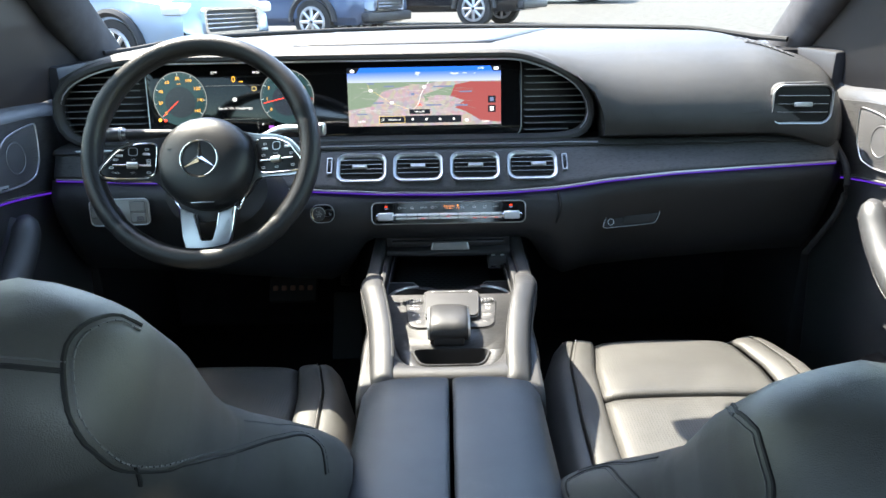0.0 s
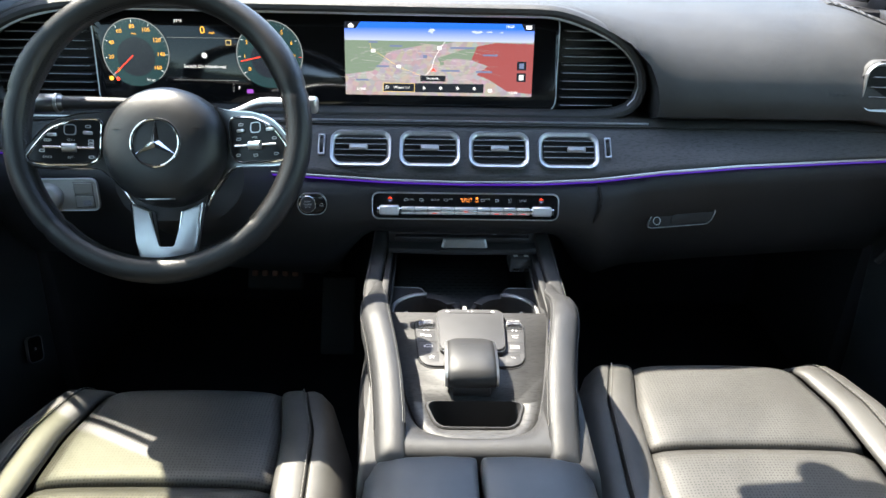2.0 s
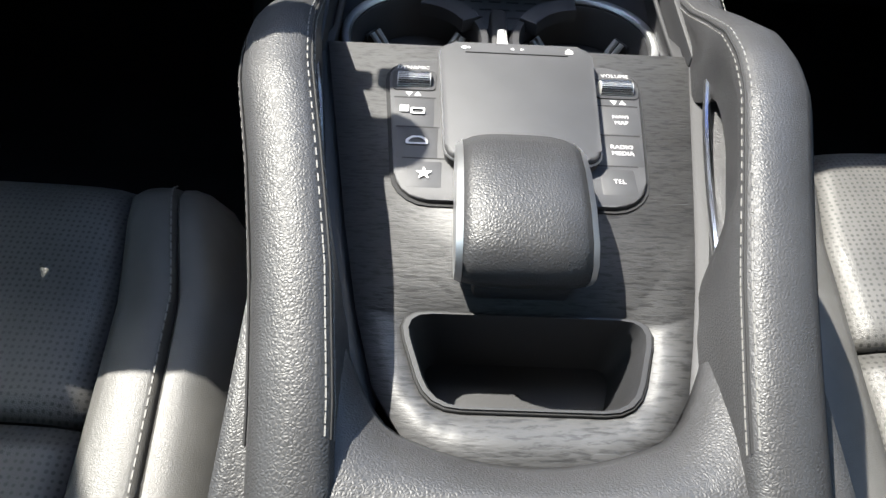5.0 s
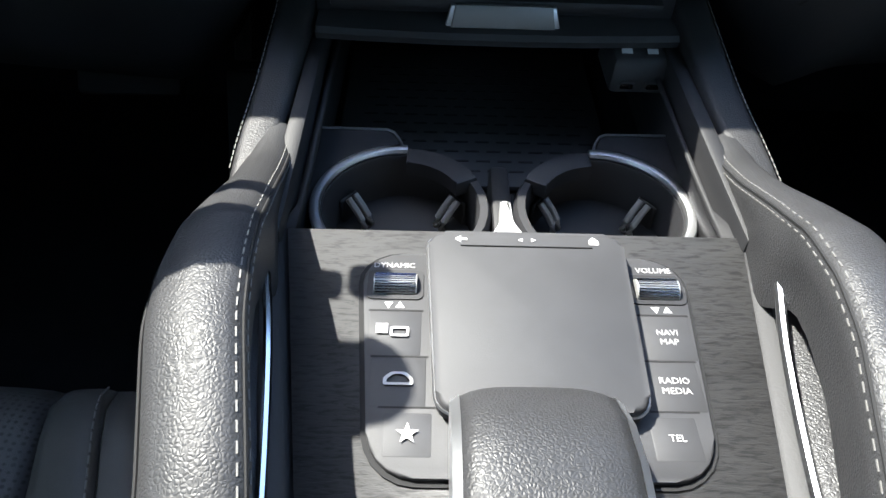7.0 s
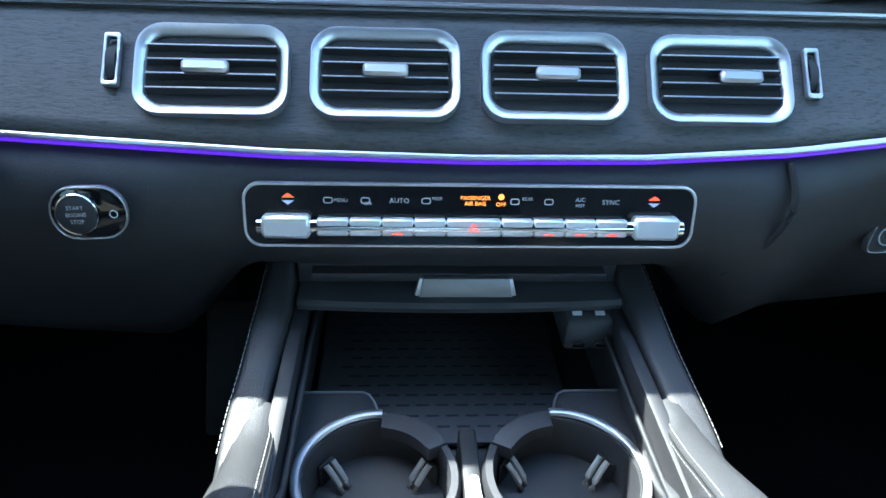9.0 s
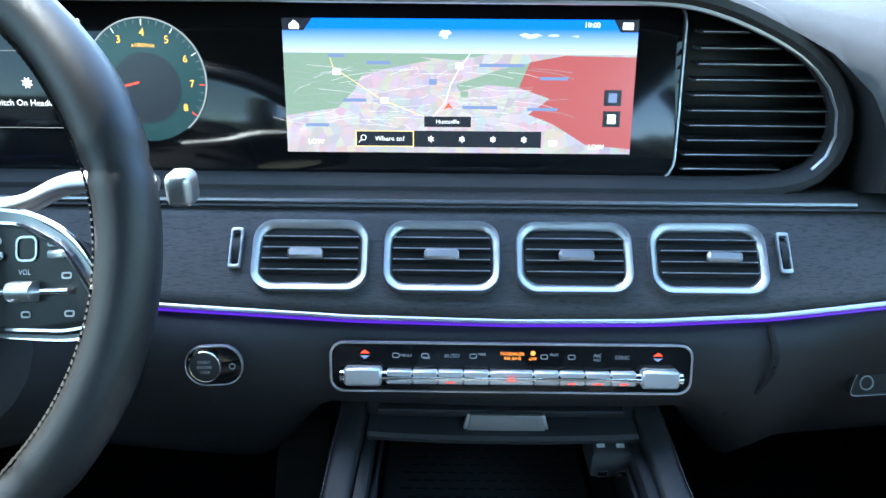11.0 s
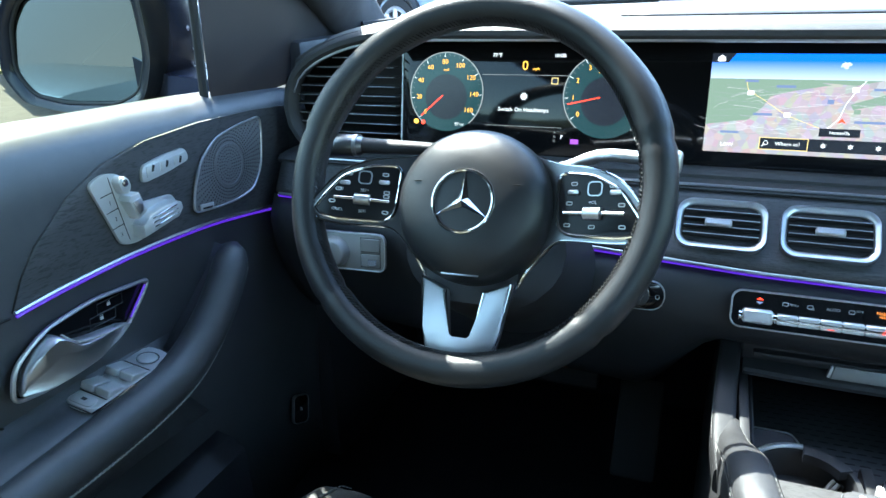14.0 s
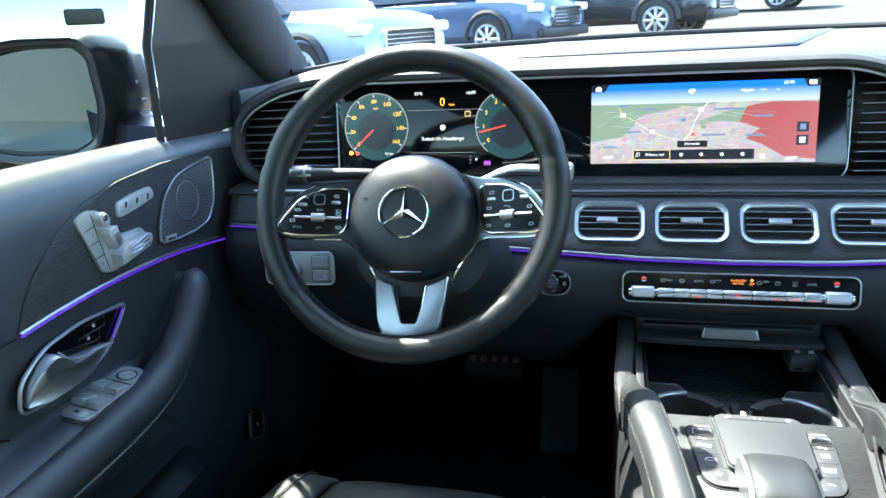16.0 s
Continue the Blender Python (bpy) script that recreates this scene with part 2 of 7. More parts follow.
LEATHER = grained("black leather", (0.034, 0.034, 0.036), 0.46, 660, 0.27, spec=0.42, dist=0.0006)
LEATHER_SMOOTH = grained("smooth black leather", (0.056, 0.058, 0.063), 0.40, 1100, 0.22, spec=0.75)
# the lid's raised, bluish base carries the sky's sheen in its colour
LID_LEATHER = grained("armrest leather with sky sheen", (0.062, 0.066, 0.074), 0.38, 1000, 0.22)
WHEEL_LEATHER = grained("steering wheel leather", (0.019, 0.0195, 0.021), 0.36, 1300, 0.18)
LOWER_SKIN = grained("lower dashboard skin", (0.024, 0.025, 0.028), 0.5, 1000, 0.3)
PAD_BLACK = base_mat("button pad black", (0.012, 0.012, 0.013), 0.3, 0.0, 0.25)
SEAT = grained("seat leather", (0.066, 0.0645, 0.062), 0.45, 900, 0.2)
PAD = grained("dashboard skin", (0.042, 0.042, 0.043), 0.58, 1000, 0.35)
PLASTIC = grained("black moulded plastic", (0.026, 0.026, 0.029), 0.5, 1300, 0.2, cells=False)
SOFT_BLACK = grained("matt black plastic", (0.018, 0.018, 0.02), 0.6, 900, 0.15, cells=False)
CONTROL = grained("grey control surface", (0.042, 0.042, 0.045), 0.6, 1500, 0.08, cells=False)
GLOSS = base_mat("gloss black", (0.006, 0.006, 0.007), 0.08)
WOOD = wood("dark open-pored oak")
DOOR_WOOD = wood("dark open-pored oak on doors", True)
SILVER = brushed("satin silver trim", (0.60, 0.61, 0.63), 0.36)
SPEAKER_GREY = base_mat("speaker metal", (0.24, 0.24, 0.25), 0.4, 0.5)
GREY_SATIN = base_mat("dull grey switch plastic", (0.27, 0.27, 0.265), 0.4, 0.3)
SATIN = base_mat("satin silver plastic", (0.56, 0.56, 0.555), 0.36, 0.4)
SPOKE_GREY = brushed("satin grey spoke metal", (0.22, 0.225, 0.235), 0.33)
CHROME = base_mat("polished chrome", (0.8, 0.81, 0.83), 0.1, 1.0)
THREAD = base_mat("grey thread", (0.15, 0.147, 0.142), 0.7)
SEAT_THREAD = base_mat("dark grey seat thread", (0.10, 0.10, 0.105), 0.7)
# Near-black for joints and small print, also for shade painted into ducts and slots.
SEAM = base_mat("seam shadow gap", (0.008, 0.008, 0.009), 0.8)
CARPET = grained("black carpet", (0.018, 0.019, 0.022), 0.95, 500, 0.8, spec=0.1, cells=False, dist=0.002)
HEADLINER = grained("dark headliner cloth", (0.06, 0.06, 0.065), 0.95, 900, 0.3, spec=0.1, cells=False)
PURPLE = glow("violet light strip", (0.15, 0.03, 0.85), 0.09)
GLASS = pane("window glass", (0.93, 0.95, 0.94))
SIDE_GLASS = pane("green tinted side glass", (0.60, 0.605, 0.47))
MIRROR = base_mat("mirror", (0.50, 0.56, 0.56), 0.01, 1.0)
WHITE_INK = base_mat("white print", (0.55, 0.55, 0.55), 0.5)
RUBBER = base_mat("tyre rubber", (0.02, 0.02, 0.02), 0.8)


def asphalt():
    m = grained("sunlit asphalt", (0.072, 0.068, 0.060), 0.9, 60, 0.3, spec=0.2, vary=0.3, cells=False, dist=0.01)
    return m


ASPHALT = asphalt()

# ---- ground outside ----
def ground_z(x, y):
    return 0.37 + 0.041 * max(min(y, 60), -8) + 0.01 * max(min(x, 60), -60)


def ground_sheet():
    bm = bmesh.new()
    n = 40
    xs = [-400 + 20 * i for i in range(20)] + [-8, 0, 8] + [20 * i for i in range(1, 21)]
    n = len(xs) - 1
    rows = [[bm.verts.new((x, y, ground_z(x, y))) for x in xs] for y in xs]
    for a, b in zip(rows, rows[1:]):
        for i in range(n):
            bm.faces.new((a[i], a[i + 1], b[i + 1], b[i]))
    return bm


single("ground", ground_sheet(), ASPHALT, "sunlit grey asphalt of a car park", "ground", "structure")


def perforated():
    """Seat leather punched with rows of tiny holes."""
    m = grained("perforated seat leather", (0.068, 0.0665, 0.064), 0.45, 700, 0.25)
    L = m.node_tree.links
    b = m.node_tree.nodes["Principled BSDF"]
    src = b.inputs["Base Color"].links[0].from_socket
    mp = mapping(m, (1, 1, 0.0))
    v = nd(m, "ShaderNodeTexVoronoi", Scale=235.0, Randomness=0.2)
    L.new(mp.outputs[0], v.inputs["Vector"])
    r = ramp(m, v.outputs["Distance"], (0, 0, 0), (1, 1, 1), 0.20, 0.33)
    mx = nd(m, "ShaderNodeMixRGB")
    mx.inputs[1].default_value = (0.026, 0.0255, 0.025, 1)
    L.new(r.outputs[0], mx.inputs["Fac"])
    L.new(src, mx.inputs[2])
    L.new(mx.outputs[0], b.inputs["Base Color"])
    return m


SEAT_PERF = perforated()

# ---- dashboard ----
OUT_TOP = ([-0.752, -0.745, -0.72, -0.66, -0.60, -0.54, 0.14, 0.20, 0.245, 0.275, 0.288, 0.292], [1.385, 1.415, 1.442, 1.472, 1.486, 1.488, 1.486, 1.464, 1.440, 1.412, 1.385, 1.37])
OUT_LOW = ([-0.752, -0.745, -0.72, -0.66, 0.20, 0.25, 0.28, 0.292], [1.385, 1.355, 1.337, 1.330, 1.328, 1.332, 1.345, 1.37])


def windshield_y(x):
    return 2.12 - 0.95 * x * x


def pad_profile(x):
    f = smooth(0.08, 0.36, x)
    hood = [(1.60, 1.500), (1.45, 1.500), (1.36, 1.499), (1.312, 1.497), (1.298, 1.492), (1.296, 1.486), (1.298, 1.45), (1.30, 1.40), (1.30, 1.36), (1.30, 1.33), (1.34, 1.325)]
    full = [(1.60, 1.499), (1.45, 1.491), (1.37, 1.477), (1.318, 1.458), (1.286, 1.435), (1.266, 1.412), (1.255, 1.391), (1.249, 1.371), (1.249, 1.354), (1.257, 1.339), (1.30, 1.324)]
    pts = [(windshield_y(x), 1.497), (0.5 * (windshield_y(x) + 1.6), 1.5)]
    pts += [((1 - f) * a[0] + f * b[0], (1 - f) * a[1] + f * b[1]) for a, b in zip(hood, full)]
    end = smooth(0.60, 0.76, abs(x))
    out = []
    for y, z in pts:
        z -= 0.036 * end * (1 if y < 1.7 else 0.3)
        if x < -0.5 and y < 1.75:
            z = min(z, lerp(*OUT_TOP, x) + 0.013 + max(y - 1.30, 0) * 0.13)
        out.append((x, y + 0.05 * smooth(0.71, 0.765, abs(x)) * (y < 1.5), z))
    if x < 0.292:
        # cut the skin along the rim and turn it inwards
        zo = lerp(*OUT_TOP, x) + 0.003
        k = next(i for i, p in enumerate(out) if p[2] < zo and i > 2)
        (_, ya, za), (_, yb, zb) = out[k - 1], out[k]
        t = (za - zo) / max(za - zb, 1e-6)
        yc = ya + (yb - ya) * min(max(t, 0), 1)
        out = out[:k] + [(x, yc, zo)] * (len(out) - k - 1) + [(x, 1.345, zo - 0.002)]
    return out


dash = thing("dashboard", (0, 1.3, 1.1), "black grained dashboard with dark wood trim and violet light strip", "dashboard")
xs = [-0.755 + 0.0755 * i for i in range(7)] + [-0.28 + 0.04 * i for i in range(11)] + [0.13 + 0.005 * i for i in range(40)] + [0.34 + 0.0138 * i for i in range(31)]
xs = sorted(set(round(x, 4) for x in xs + [-0.755 + 0.006 * i for i in range(36)]))
part("upper_pad", loft([pad_profile(x) for x in xs]), PAD, dash, thick=0.004)

# the moulded rim round instruments and side outlets
top = [(x, lerp(*OUT_TOP, x)) for x in np.linspace(-0.752, 0.292, 70)]
low = [(x, lerp(*OUT_LOW, x)) for x in np.linspace(0.292, -0.752, 70)][1:-1]
loop = [(x, z) for x, z in top + low]
for _ in range(4):
    loop = [((loop[i - 1][0] + 2 * loop[i][0] + loop[(i + 1) % len(loop)][0]) / 4, (loop[i - 1][1] + 2 * loop[i][1] + loop[(i + 1) % len(loop)][1]) / 4) for i in range(len(loop))]
part("instrument_rim", tube([(x, 1.302, z) for x, z in loop], 0.0095, 10, True, up=(0, 1, 0), flat=1.6), PAD, dash)
part("rim_line", tube([(x, 1.294, z - 0.001) for x, z in [(a * 0.989 - 0.003, 1.392 + (b - 1.392) * 0.925) for a, b in loop]], 0.0022, 6, True, up=(0, 1, 0)), SILVER, dash, "thin satin silver line")
cut = [(x, z) for x, z in loop]
bm = bmesh.new()
bm.faces.new([bm.verts.new((x, 1.338, z)) for x, z in cut])
part("recess", bm, SOFT_BLACK, dash, thick=0.004)

# ledge under the displays, then the trim band
AMB = ([-0.75, -0.53, -0.24, -0.12, 0.0, 0.112, 0.205, 0.296, 0.418, 0.55, 0.73], [1.278, 1.275, 1.2575, 1.2505, 1.248, 1.2495, 1.2555, 1.268, 1.278, 1.282, 1.285])
ledge = [[(x, 1.345, 1.330), (x, 1.29, 1.328), (x, 1.273, 1.326), (x, 1.266, 1.321), (x, 1.270, 1.316), (x, 1.30, 1.313)] for x in np.linspace(-0.745, 0.735, 60)]
part("ledge", loft(ledge), PAD, dash, thick=0.003)
part("ledge_line", tube([(x, 1.2690, 1.3250) for x in np.linspace(-0.70, 0.285, 40)], 0.0018, 6), SILVER, dash, "thin satin silver line")


def amb_y(x):
    return 1.2115 + 0.05 * smooth(0.25, 0.75, abs(x)) * abs(x)


def trim_row(x):
    zb = lerp(*AMB, x)
    yb = amb_y(x)
    zt, yt = 1.318, 1.272
    out = []
    for i in range(9):
        t = i / 8
        out.append((x, yb + (yt - yb) * t, zb + (zt - zb) * t))
    return out


part("trim_panel", loft([trim_row(x) for x in np.linspace(-0.74, 0.735, 90)]), WOOD, dash, "dark open-pored wood trim", thick=0.003)
ambs = np.linspace(-0.735, 0.725, 90)
part("trim_edge", tube([(x, amb_y(x) - 0.002, lerp(*AMB, x) - 0.001) for x in ambs], 0.0023, 8), SILVER, dash, "satin silver edge")
part("light_strip", tube([(x, amb_y(x) - 0.0035, lerp(*AMB, x) - 0.0040) for x in ambs], 0.0011, 6), PURPLE, dash, "violet light strip")


def lower_row(x):
    zb = lerp(*AMB, x) - 0.004
    yb = amb_y(x) - 0.0195
    c = 1 - smooth(0.14, 0.24, abs(x))
    g = smooth(0.2, 0.3, x)
    side = [(yb + 0.004, zb), (yb + 0.008, zb - 0.03), (yb + 0.012, zb - 0.07), (yb + 0.03, zb - 0.115), (yb + 0.055, zb - 0.16), (yb + 0.09, zb - 0.20), (yb + 0.17, zb - 0.225), (yb + 0.3, zb - 0.23)]
    mid = [(yb + 0.004, zb), (yb + 0.016, zb - 0.02), (yb + 0.010, zb - 0.055), (yb + 0.02, zb - 0.075), (yb + 0.04, zb - 0.088), (yb + 0.055, zb - 0.095), (yb + 0.08, zb - 0.098), (yb + 0.2, zb - 0.1)]
    return [(x, (1 - c) * a[0] + c * b[0] + (0.0195 if k == 0 else 0.030 * g * min(k / 2, 1)), (1 - c) * a[1] + c * b[1]) for k, (a, b) in enumerate(zip(side, mid))]


part("lower_panel", loft([lower_row(x) for x in np.linspace(-0.745, 0.74, 80)]), LOWER_SKIN, dash, thick=0.004)

# ---- air outlets ----
TRIM_N = Vector((0, -0.74, 0.67)).normalized()


def outlet(name, c, w, h, normal, label, group, slats, lean=0.0, tab_x=0.0, metal=SILVER, kx=0.86, ky=0.74):
    th = thing(name, c, label, "air vent", group)
    m = facing(c, normal)
    o, i = rrect(w, h, h * 0.28, 6), rrect(w * kx, h * ky, h * 0.2, 6)
    part("frame", frame_ring(o, i, 0.009, m @ pose(0, 0, -0.002), 0.002, 0.004), metal, th, "satin silver frame")
    # flat near-black sheet: the shade deep in the duct, put in as colour
    part("duct_shade", prism(rrect(w * (kx + 0.01), h * (ky + 0.01), h * 0.2, 4), 0.001, m @ pose(0, 0, 0.0004)), SEAM, th)
    for k in range(slats):
        y = h * 0.62 * ((k + 0.5) / slats - 0.5)
        part("slat", box_at((w * 0.84, 0.0016, 0.006), m @ pose(0, y, 0.003, -20)), SOFT_BLACK, th)
        part("slat_edge", box_at((w * 0.83, 0.0008, 0.0008), m @ pose(0, y + 0.001, 0.0062), 0.0002), SILVER, th, "thin silver slat edge")
    part("tab", box_at((w * 0.30, 0.0085, 0.007), m @ pose(tab_x, 0, 0.008), 0.002), SILVER, th, "ribbed silver tab")
    return th


def box_at(size, m, r=0.0005):
    bm = rbox((0, 0, 0), size, r, 1)
    bm.transform(m)
    return bm


for k, x in enumerate((-0.158, -0.053, 0.0525, 0.159)):
    outlet("air_vent", (x, 1.2393, 1.2883), 0.0925, 0.059, TRIM_N, "rectangular air vent with satin silver frame in wood trim", "centre air vents", 4, 0, (-0.003, 0.0, 0.001, 0.011)[k])
side_vent = outlet("side_air_vent", (0.648, 1.252, 1.390), 0.106, 0.071, (-0.10, -1, 0.06), "black air vent with silver surround at dashboard end", "", 3, kx=0.92, ky=0.87)
part("housing", prism(rrect(0.111, 0.076, 0.022, 6), 0.07, facing((0.648, 1.252, 1.390), (-0.10, -1, 0.06)) @ pose(0, 0, -0.0725), 0.008, 3), PAD, side_vent, "grained housing")
for x in (-0.2175, 0.2190):
    th = thing("thumbwheel", (x, 1.2410, 1.2935), "small ribbed air flow wheel in silver surround", "dial", "air flow wheels")
    m = facing((x, 1.2410, 1.2935), TRIM_N)
    part("surround", frame_ring(rrect(0.010, 0.034, 0.002), rrect(0.006, 0.028, 0.0015), 0.004, m, 0.0008), SILVER, th)
    part("wheel", tube([(m @ Vector((-0.0028, 0, -0.008))), (m @ Vector((0.0028, 0, -0.008)))], 0.0135, 24), SOFT_BLACK, th)


def louvres(name, x0, x1, label):
    th = thing(name, ((x0 + x1) / 2, 1.32, 1.39), label, "air vent", "side outlets")
    for k in range(10):
        z = 1.343 + 0.0125 * k
        a, b = x0, x1
        # keep inside the rim
        xs_in = [x for x in np.linspace(x0, x1, 40) if lerp(*OUT_LOW, x) + 0.012 < z < lerp(*OUT_TOP, x) - 0.012]
        if len(xs_in) < 4:
            continue
        a, b = xs_in[0], xs_in[-1]
        bm = rbox(((a + b) / 2, 1.314, z), (b - a, 0.016, 0.0022), 0.0006, 1)
        sl = part("slat", bm, PLASTIC, th)
        part("slat_edge", rbox(((a + b) / 2, 1.3055, z + 0.0006), (b - a - 0.004, 0.0012, 0.0010), 0.0003, 1), SILVER, sl, "thin silver edge")
    return th


louvres("wide_air_vent", 0.150, 0.280, "wide black louvred air vent beside map screen")
louvres("wide_air_vent", -0.74, -0.573, "wide black louvred air vent beside instrument display")

# ---- display panel ----
disp = thing("display_panel", (-0.21, 1.32, 1.33), "wide black glass panel with instruments and map", "display")
LEAN = Vector((0, -1, 0.17)).normalized()
DM = facing((-0.2125, 1.318, 1.4055), LEAN)
part("glass", prism(rrect(0.713, 0.151, 0.0205), 0.006, DM @ pose(0, 0, -0.006), 0.001), GLOSS, disp)
part("bezel_line", frame_ring(rrect(0.716, 0.154, 0.022), rrect(0.713, 0.151, 0.0205), 0.0015, DM), SILVER, disp)


def map_material():
    m = glow("map screen", (0.5, 0.5, 0.5), 0.165)
    L = m.node_tree.links
    b = m.node_tree.nodes["Principled BSDF"]
    b.inputs["Roughness"].default_value = 0.12
    mp = mapping(m, (1, 1, 1))
    n = nd(m, "ShaderNodeTexNoise", Scale=11.0, Detail=4.0)
    L.new(mp.outputs[0], n.inputs["Vector"])
    c = ramp(m, n.outputs["Fac"], (0.50, 0.44, 0.46), (0.58, 0.48, 0.50), 0.42, 0.52)
    n2 = nd(m, "ShaderNodeTexVoronoi", Scale=130.0)
    L.new(mp.outputs[0], n2.inputs["Vector"])
    mx = nd(m, "ShaderNodeMixRGB")
    mx.inputs["Fac"].default_value = 0.16
    L.new(c.outputs[0], mx.inputs[1])
    L.new(n2.outputs["Color"], mx.inputs[2])
    L.new(mx.outputs[0], b.inputs["Emission Color"])
    return m


MAP = map_material()
def sky_material():
    m = glow("screen sky", (0.03, 0.2, 0.85), 0.26)
    L = m.node_tree.links
    mp = mapping(m, (1, 1, 1))
    sx = nd(m, "ShaderNodeSeparateXYZ")
    L.new(mp.outputs[0], sx.inputs[0])
    mr = nd(m, "ShaderNodeMapRange")
    mr.inputs["From Min"].default_value, mr.inputs["From Max"].default_value = 1.4335, 1.462
    L.new(sx.outputs["Z"], mr.inputs["Value"])
    c = ramp(m, mr.outputs[0], (0.5, 0.55, 0.6), (0.02, 0.15, 0.8), 0.0, 0.75)
    L.new(c.outputs[0], m.node_tree.nodes["Principled BSDF"].inputs["Emission Color"])
    return m


SKY_BLUE = sky_material()
MAP_RED = glow("screen red", (0.42, 0.10, 0.10), 0.19)
SCREEN_WHITE = glow("screen white", (0.9, 0.9, 0.9), 0.3)
SCREEN_DARK = glow("screen dark", (0.01, 0.012, 0.018), 0.3)
AMBER = glow("screen amber", (1.0, 0.5, 0.06), 0.32)
NEEDLE = glow("screen needle red", (1.0, 0.05, 0.02), 0.4)

MAP_GREEN = glow("screen green", (0.30, 0.40, 0.30), 0.16)
TEAL = glow("screen teal", (0.04, 0.12, 0.13), 0.085)
GREY_LINE = glow("screen grey", (0.4, 0.42, 0.42), 0.16)
ROAD_YELLOW = glow("screen road yellow", (0.9, 0.65, 0.25), 0.22)
LABEL_BLUE = glow("screen label blue", (0.27, 0.34, 0.58), 0.14)
CLOUD = glow("screen cloud", (0.65, 0.75, 0.9), 0.2)
STREET = glow("screen street", (0.72, 0.68, 0.68), 0.19)
VIOLET = glow("screen violet", (0.4, 0.1, 0.6), 0.2)

MX, MZ, MW, MH = 0.1725, 0.003, 0.292, 0.109


def flat(outline, m, material, parent, name, lift=0.0003):
    bm = bmesh.new()
    bm.faces.new([bm.verts.new((x, y, lift)) for x, y in outline])
    bm.transform(m)
    return part(name, bm, material, parent)


def stripe(pts, w, m, material, parent, name, lift=0.0006):
    bm = bmesh.new()
    pts = [Vector((x, y, lift)) for x, y in pts]
    rows = []
    for i, p in enumerate(pts):
        d = (pts[min(i + 1, len(pts) - 1)] - pts[max(i - 1, 0)]).normalized()
        s = Vector((-d.y, d.x, 0)) * w / 2
        rows.append((bm.verts.new(p + s), bm.verts.new(p - s)))
    for a, b in zip(rows, rows[1:]):
        bm.faces.new((a[0], a[1], b[1], b[0]))
    bm.transform(m)
    return part(name, bm, material, parent)


MM = DM @ pose(MX, MZ, 0)


def uv(*pts):
    return [((u - 0.5) * MW, (0.5 - v) * MH) for u, v in pts]


screen = flat(uv((0, 1), (1, 1), (1, 0), (0, 0)), MM, MAP, disp, "map_screen")
flat(uv((0, 0.25), (1, 0.25), (1, 0), (0, 0)), MM, SKY_BLUE, screen, "map_sky", 0.0006)
flat(uv((0, 0.25), (0.3, 0.22), (0.42, 0.3), (0.3, 0.36), (0.22, 0.42), (0.2, 0.52), (0.15, 0.66), (0, 0.72)), MM, MAP_GREEN, screen, "map_wood", 0.0005)
flat(uv((0.49, 0.48), (0.62, 0.36), (0.73, 0.30), (0.68, 0.50), (0.58, 0.48), (0.5, 0.53)), MM, MAP_GREEN, screen, "map_wood", 0.0005)
flat(uv((0.1, 0.24), (0.6, 0.24), (0.5, 0.3), (0.4, 0.28)), MM, MAP_GREEN, screen, "map_wood", 0.00055)
flat(uv((0.70, 0.31), (0.8, 0.26), (1, 0.27), (1, 0.96), (0.87, 0.93), (0.77, 0.77), (0.70, 0.70), (0.76, 0.58), (0.67, 0.5)), MM, MAP_RED, screen, "map_zone", 0.0006)
random.seed(9)
for c, w, h in ((0.45, 0.024, 0.055), (0.70, 0.030, 0.030), (0.76, 0.018, 0.018), (0.83, 0.012, 0.010)):
    for k in range(5):
        ox, oy, r = random.uniform(-w, w) * 0.7, random.uniform(-h, h) * 0.35, random.uniform(0.3, 0.6)
        cl = [(c + ox + w * r * math.cos(a) * (1 + 0.25 * math.sin(3 * a + k)), 0.120 + oy + h * r * 0.8 * math.sin(a) * (1 + 0.3 * math.cos(2 * a + k))) for a in np.linspace(0, 2 * math.pi, 17)[:-1]]
        flat(uv(*cl), MM, CLOUD, screen, "map_cloud", 0.0009 + 0.00002 * k)
stripe(uv((0.53, 0.25), (0.50, 0.36), (0.475, 0.48), (0.46, 0.62), (0.42, 0.74)), 0.0006, MM, SCREEN_WHITE, screen, "map_road", 0.0008)
stripe(uv((0.13, 0.26), (0.14, 0.36), (0.2, 0.46), (0.28, 0.6), (0.4, 0.72)), 0.0006, MM, ROAD_YELLOW, screen, "map_road", 0.0008)
random.seed(4)
for _ in range(150):
    u, v = random.uniform(0.05, 0.72), random.uniform(0.33, 0.8)
    du, dv = random.uniform(-0.09, 0.09), random.uniform(-0.07, 0.07)
    stripe(uv((u, v), (u + du, v + dv * 0.4), (u + du * 1.6, v + dv)), 0.0003, MM, STREET if _ % 2 else GREY_LINE, screen, "map_road", 0.0007)
for u, v, w in ((0.27, 0.32, 0.1), (0.62, 0.335, 0.19), (0.2, 0.6, 0.1), (0.56, 0.65, 0.15), (0.74, 0.66, 0.13), (0.09, 0.79, 0.1), (0.15, 0.27, 0.07), (0.77, 0.43, 0.12)):
    flat(uv((u - w / 3, v + 0.012), (u + w / 3, v + 0.012), (u + w / 3, v - 0.012), (u - w / 3, v - 0.012)), MM, LABEL_BLUE, screen, "map_label", 0.0009)
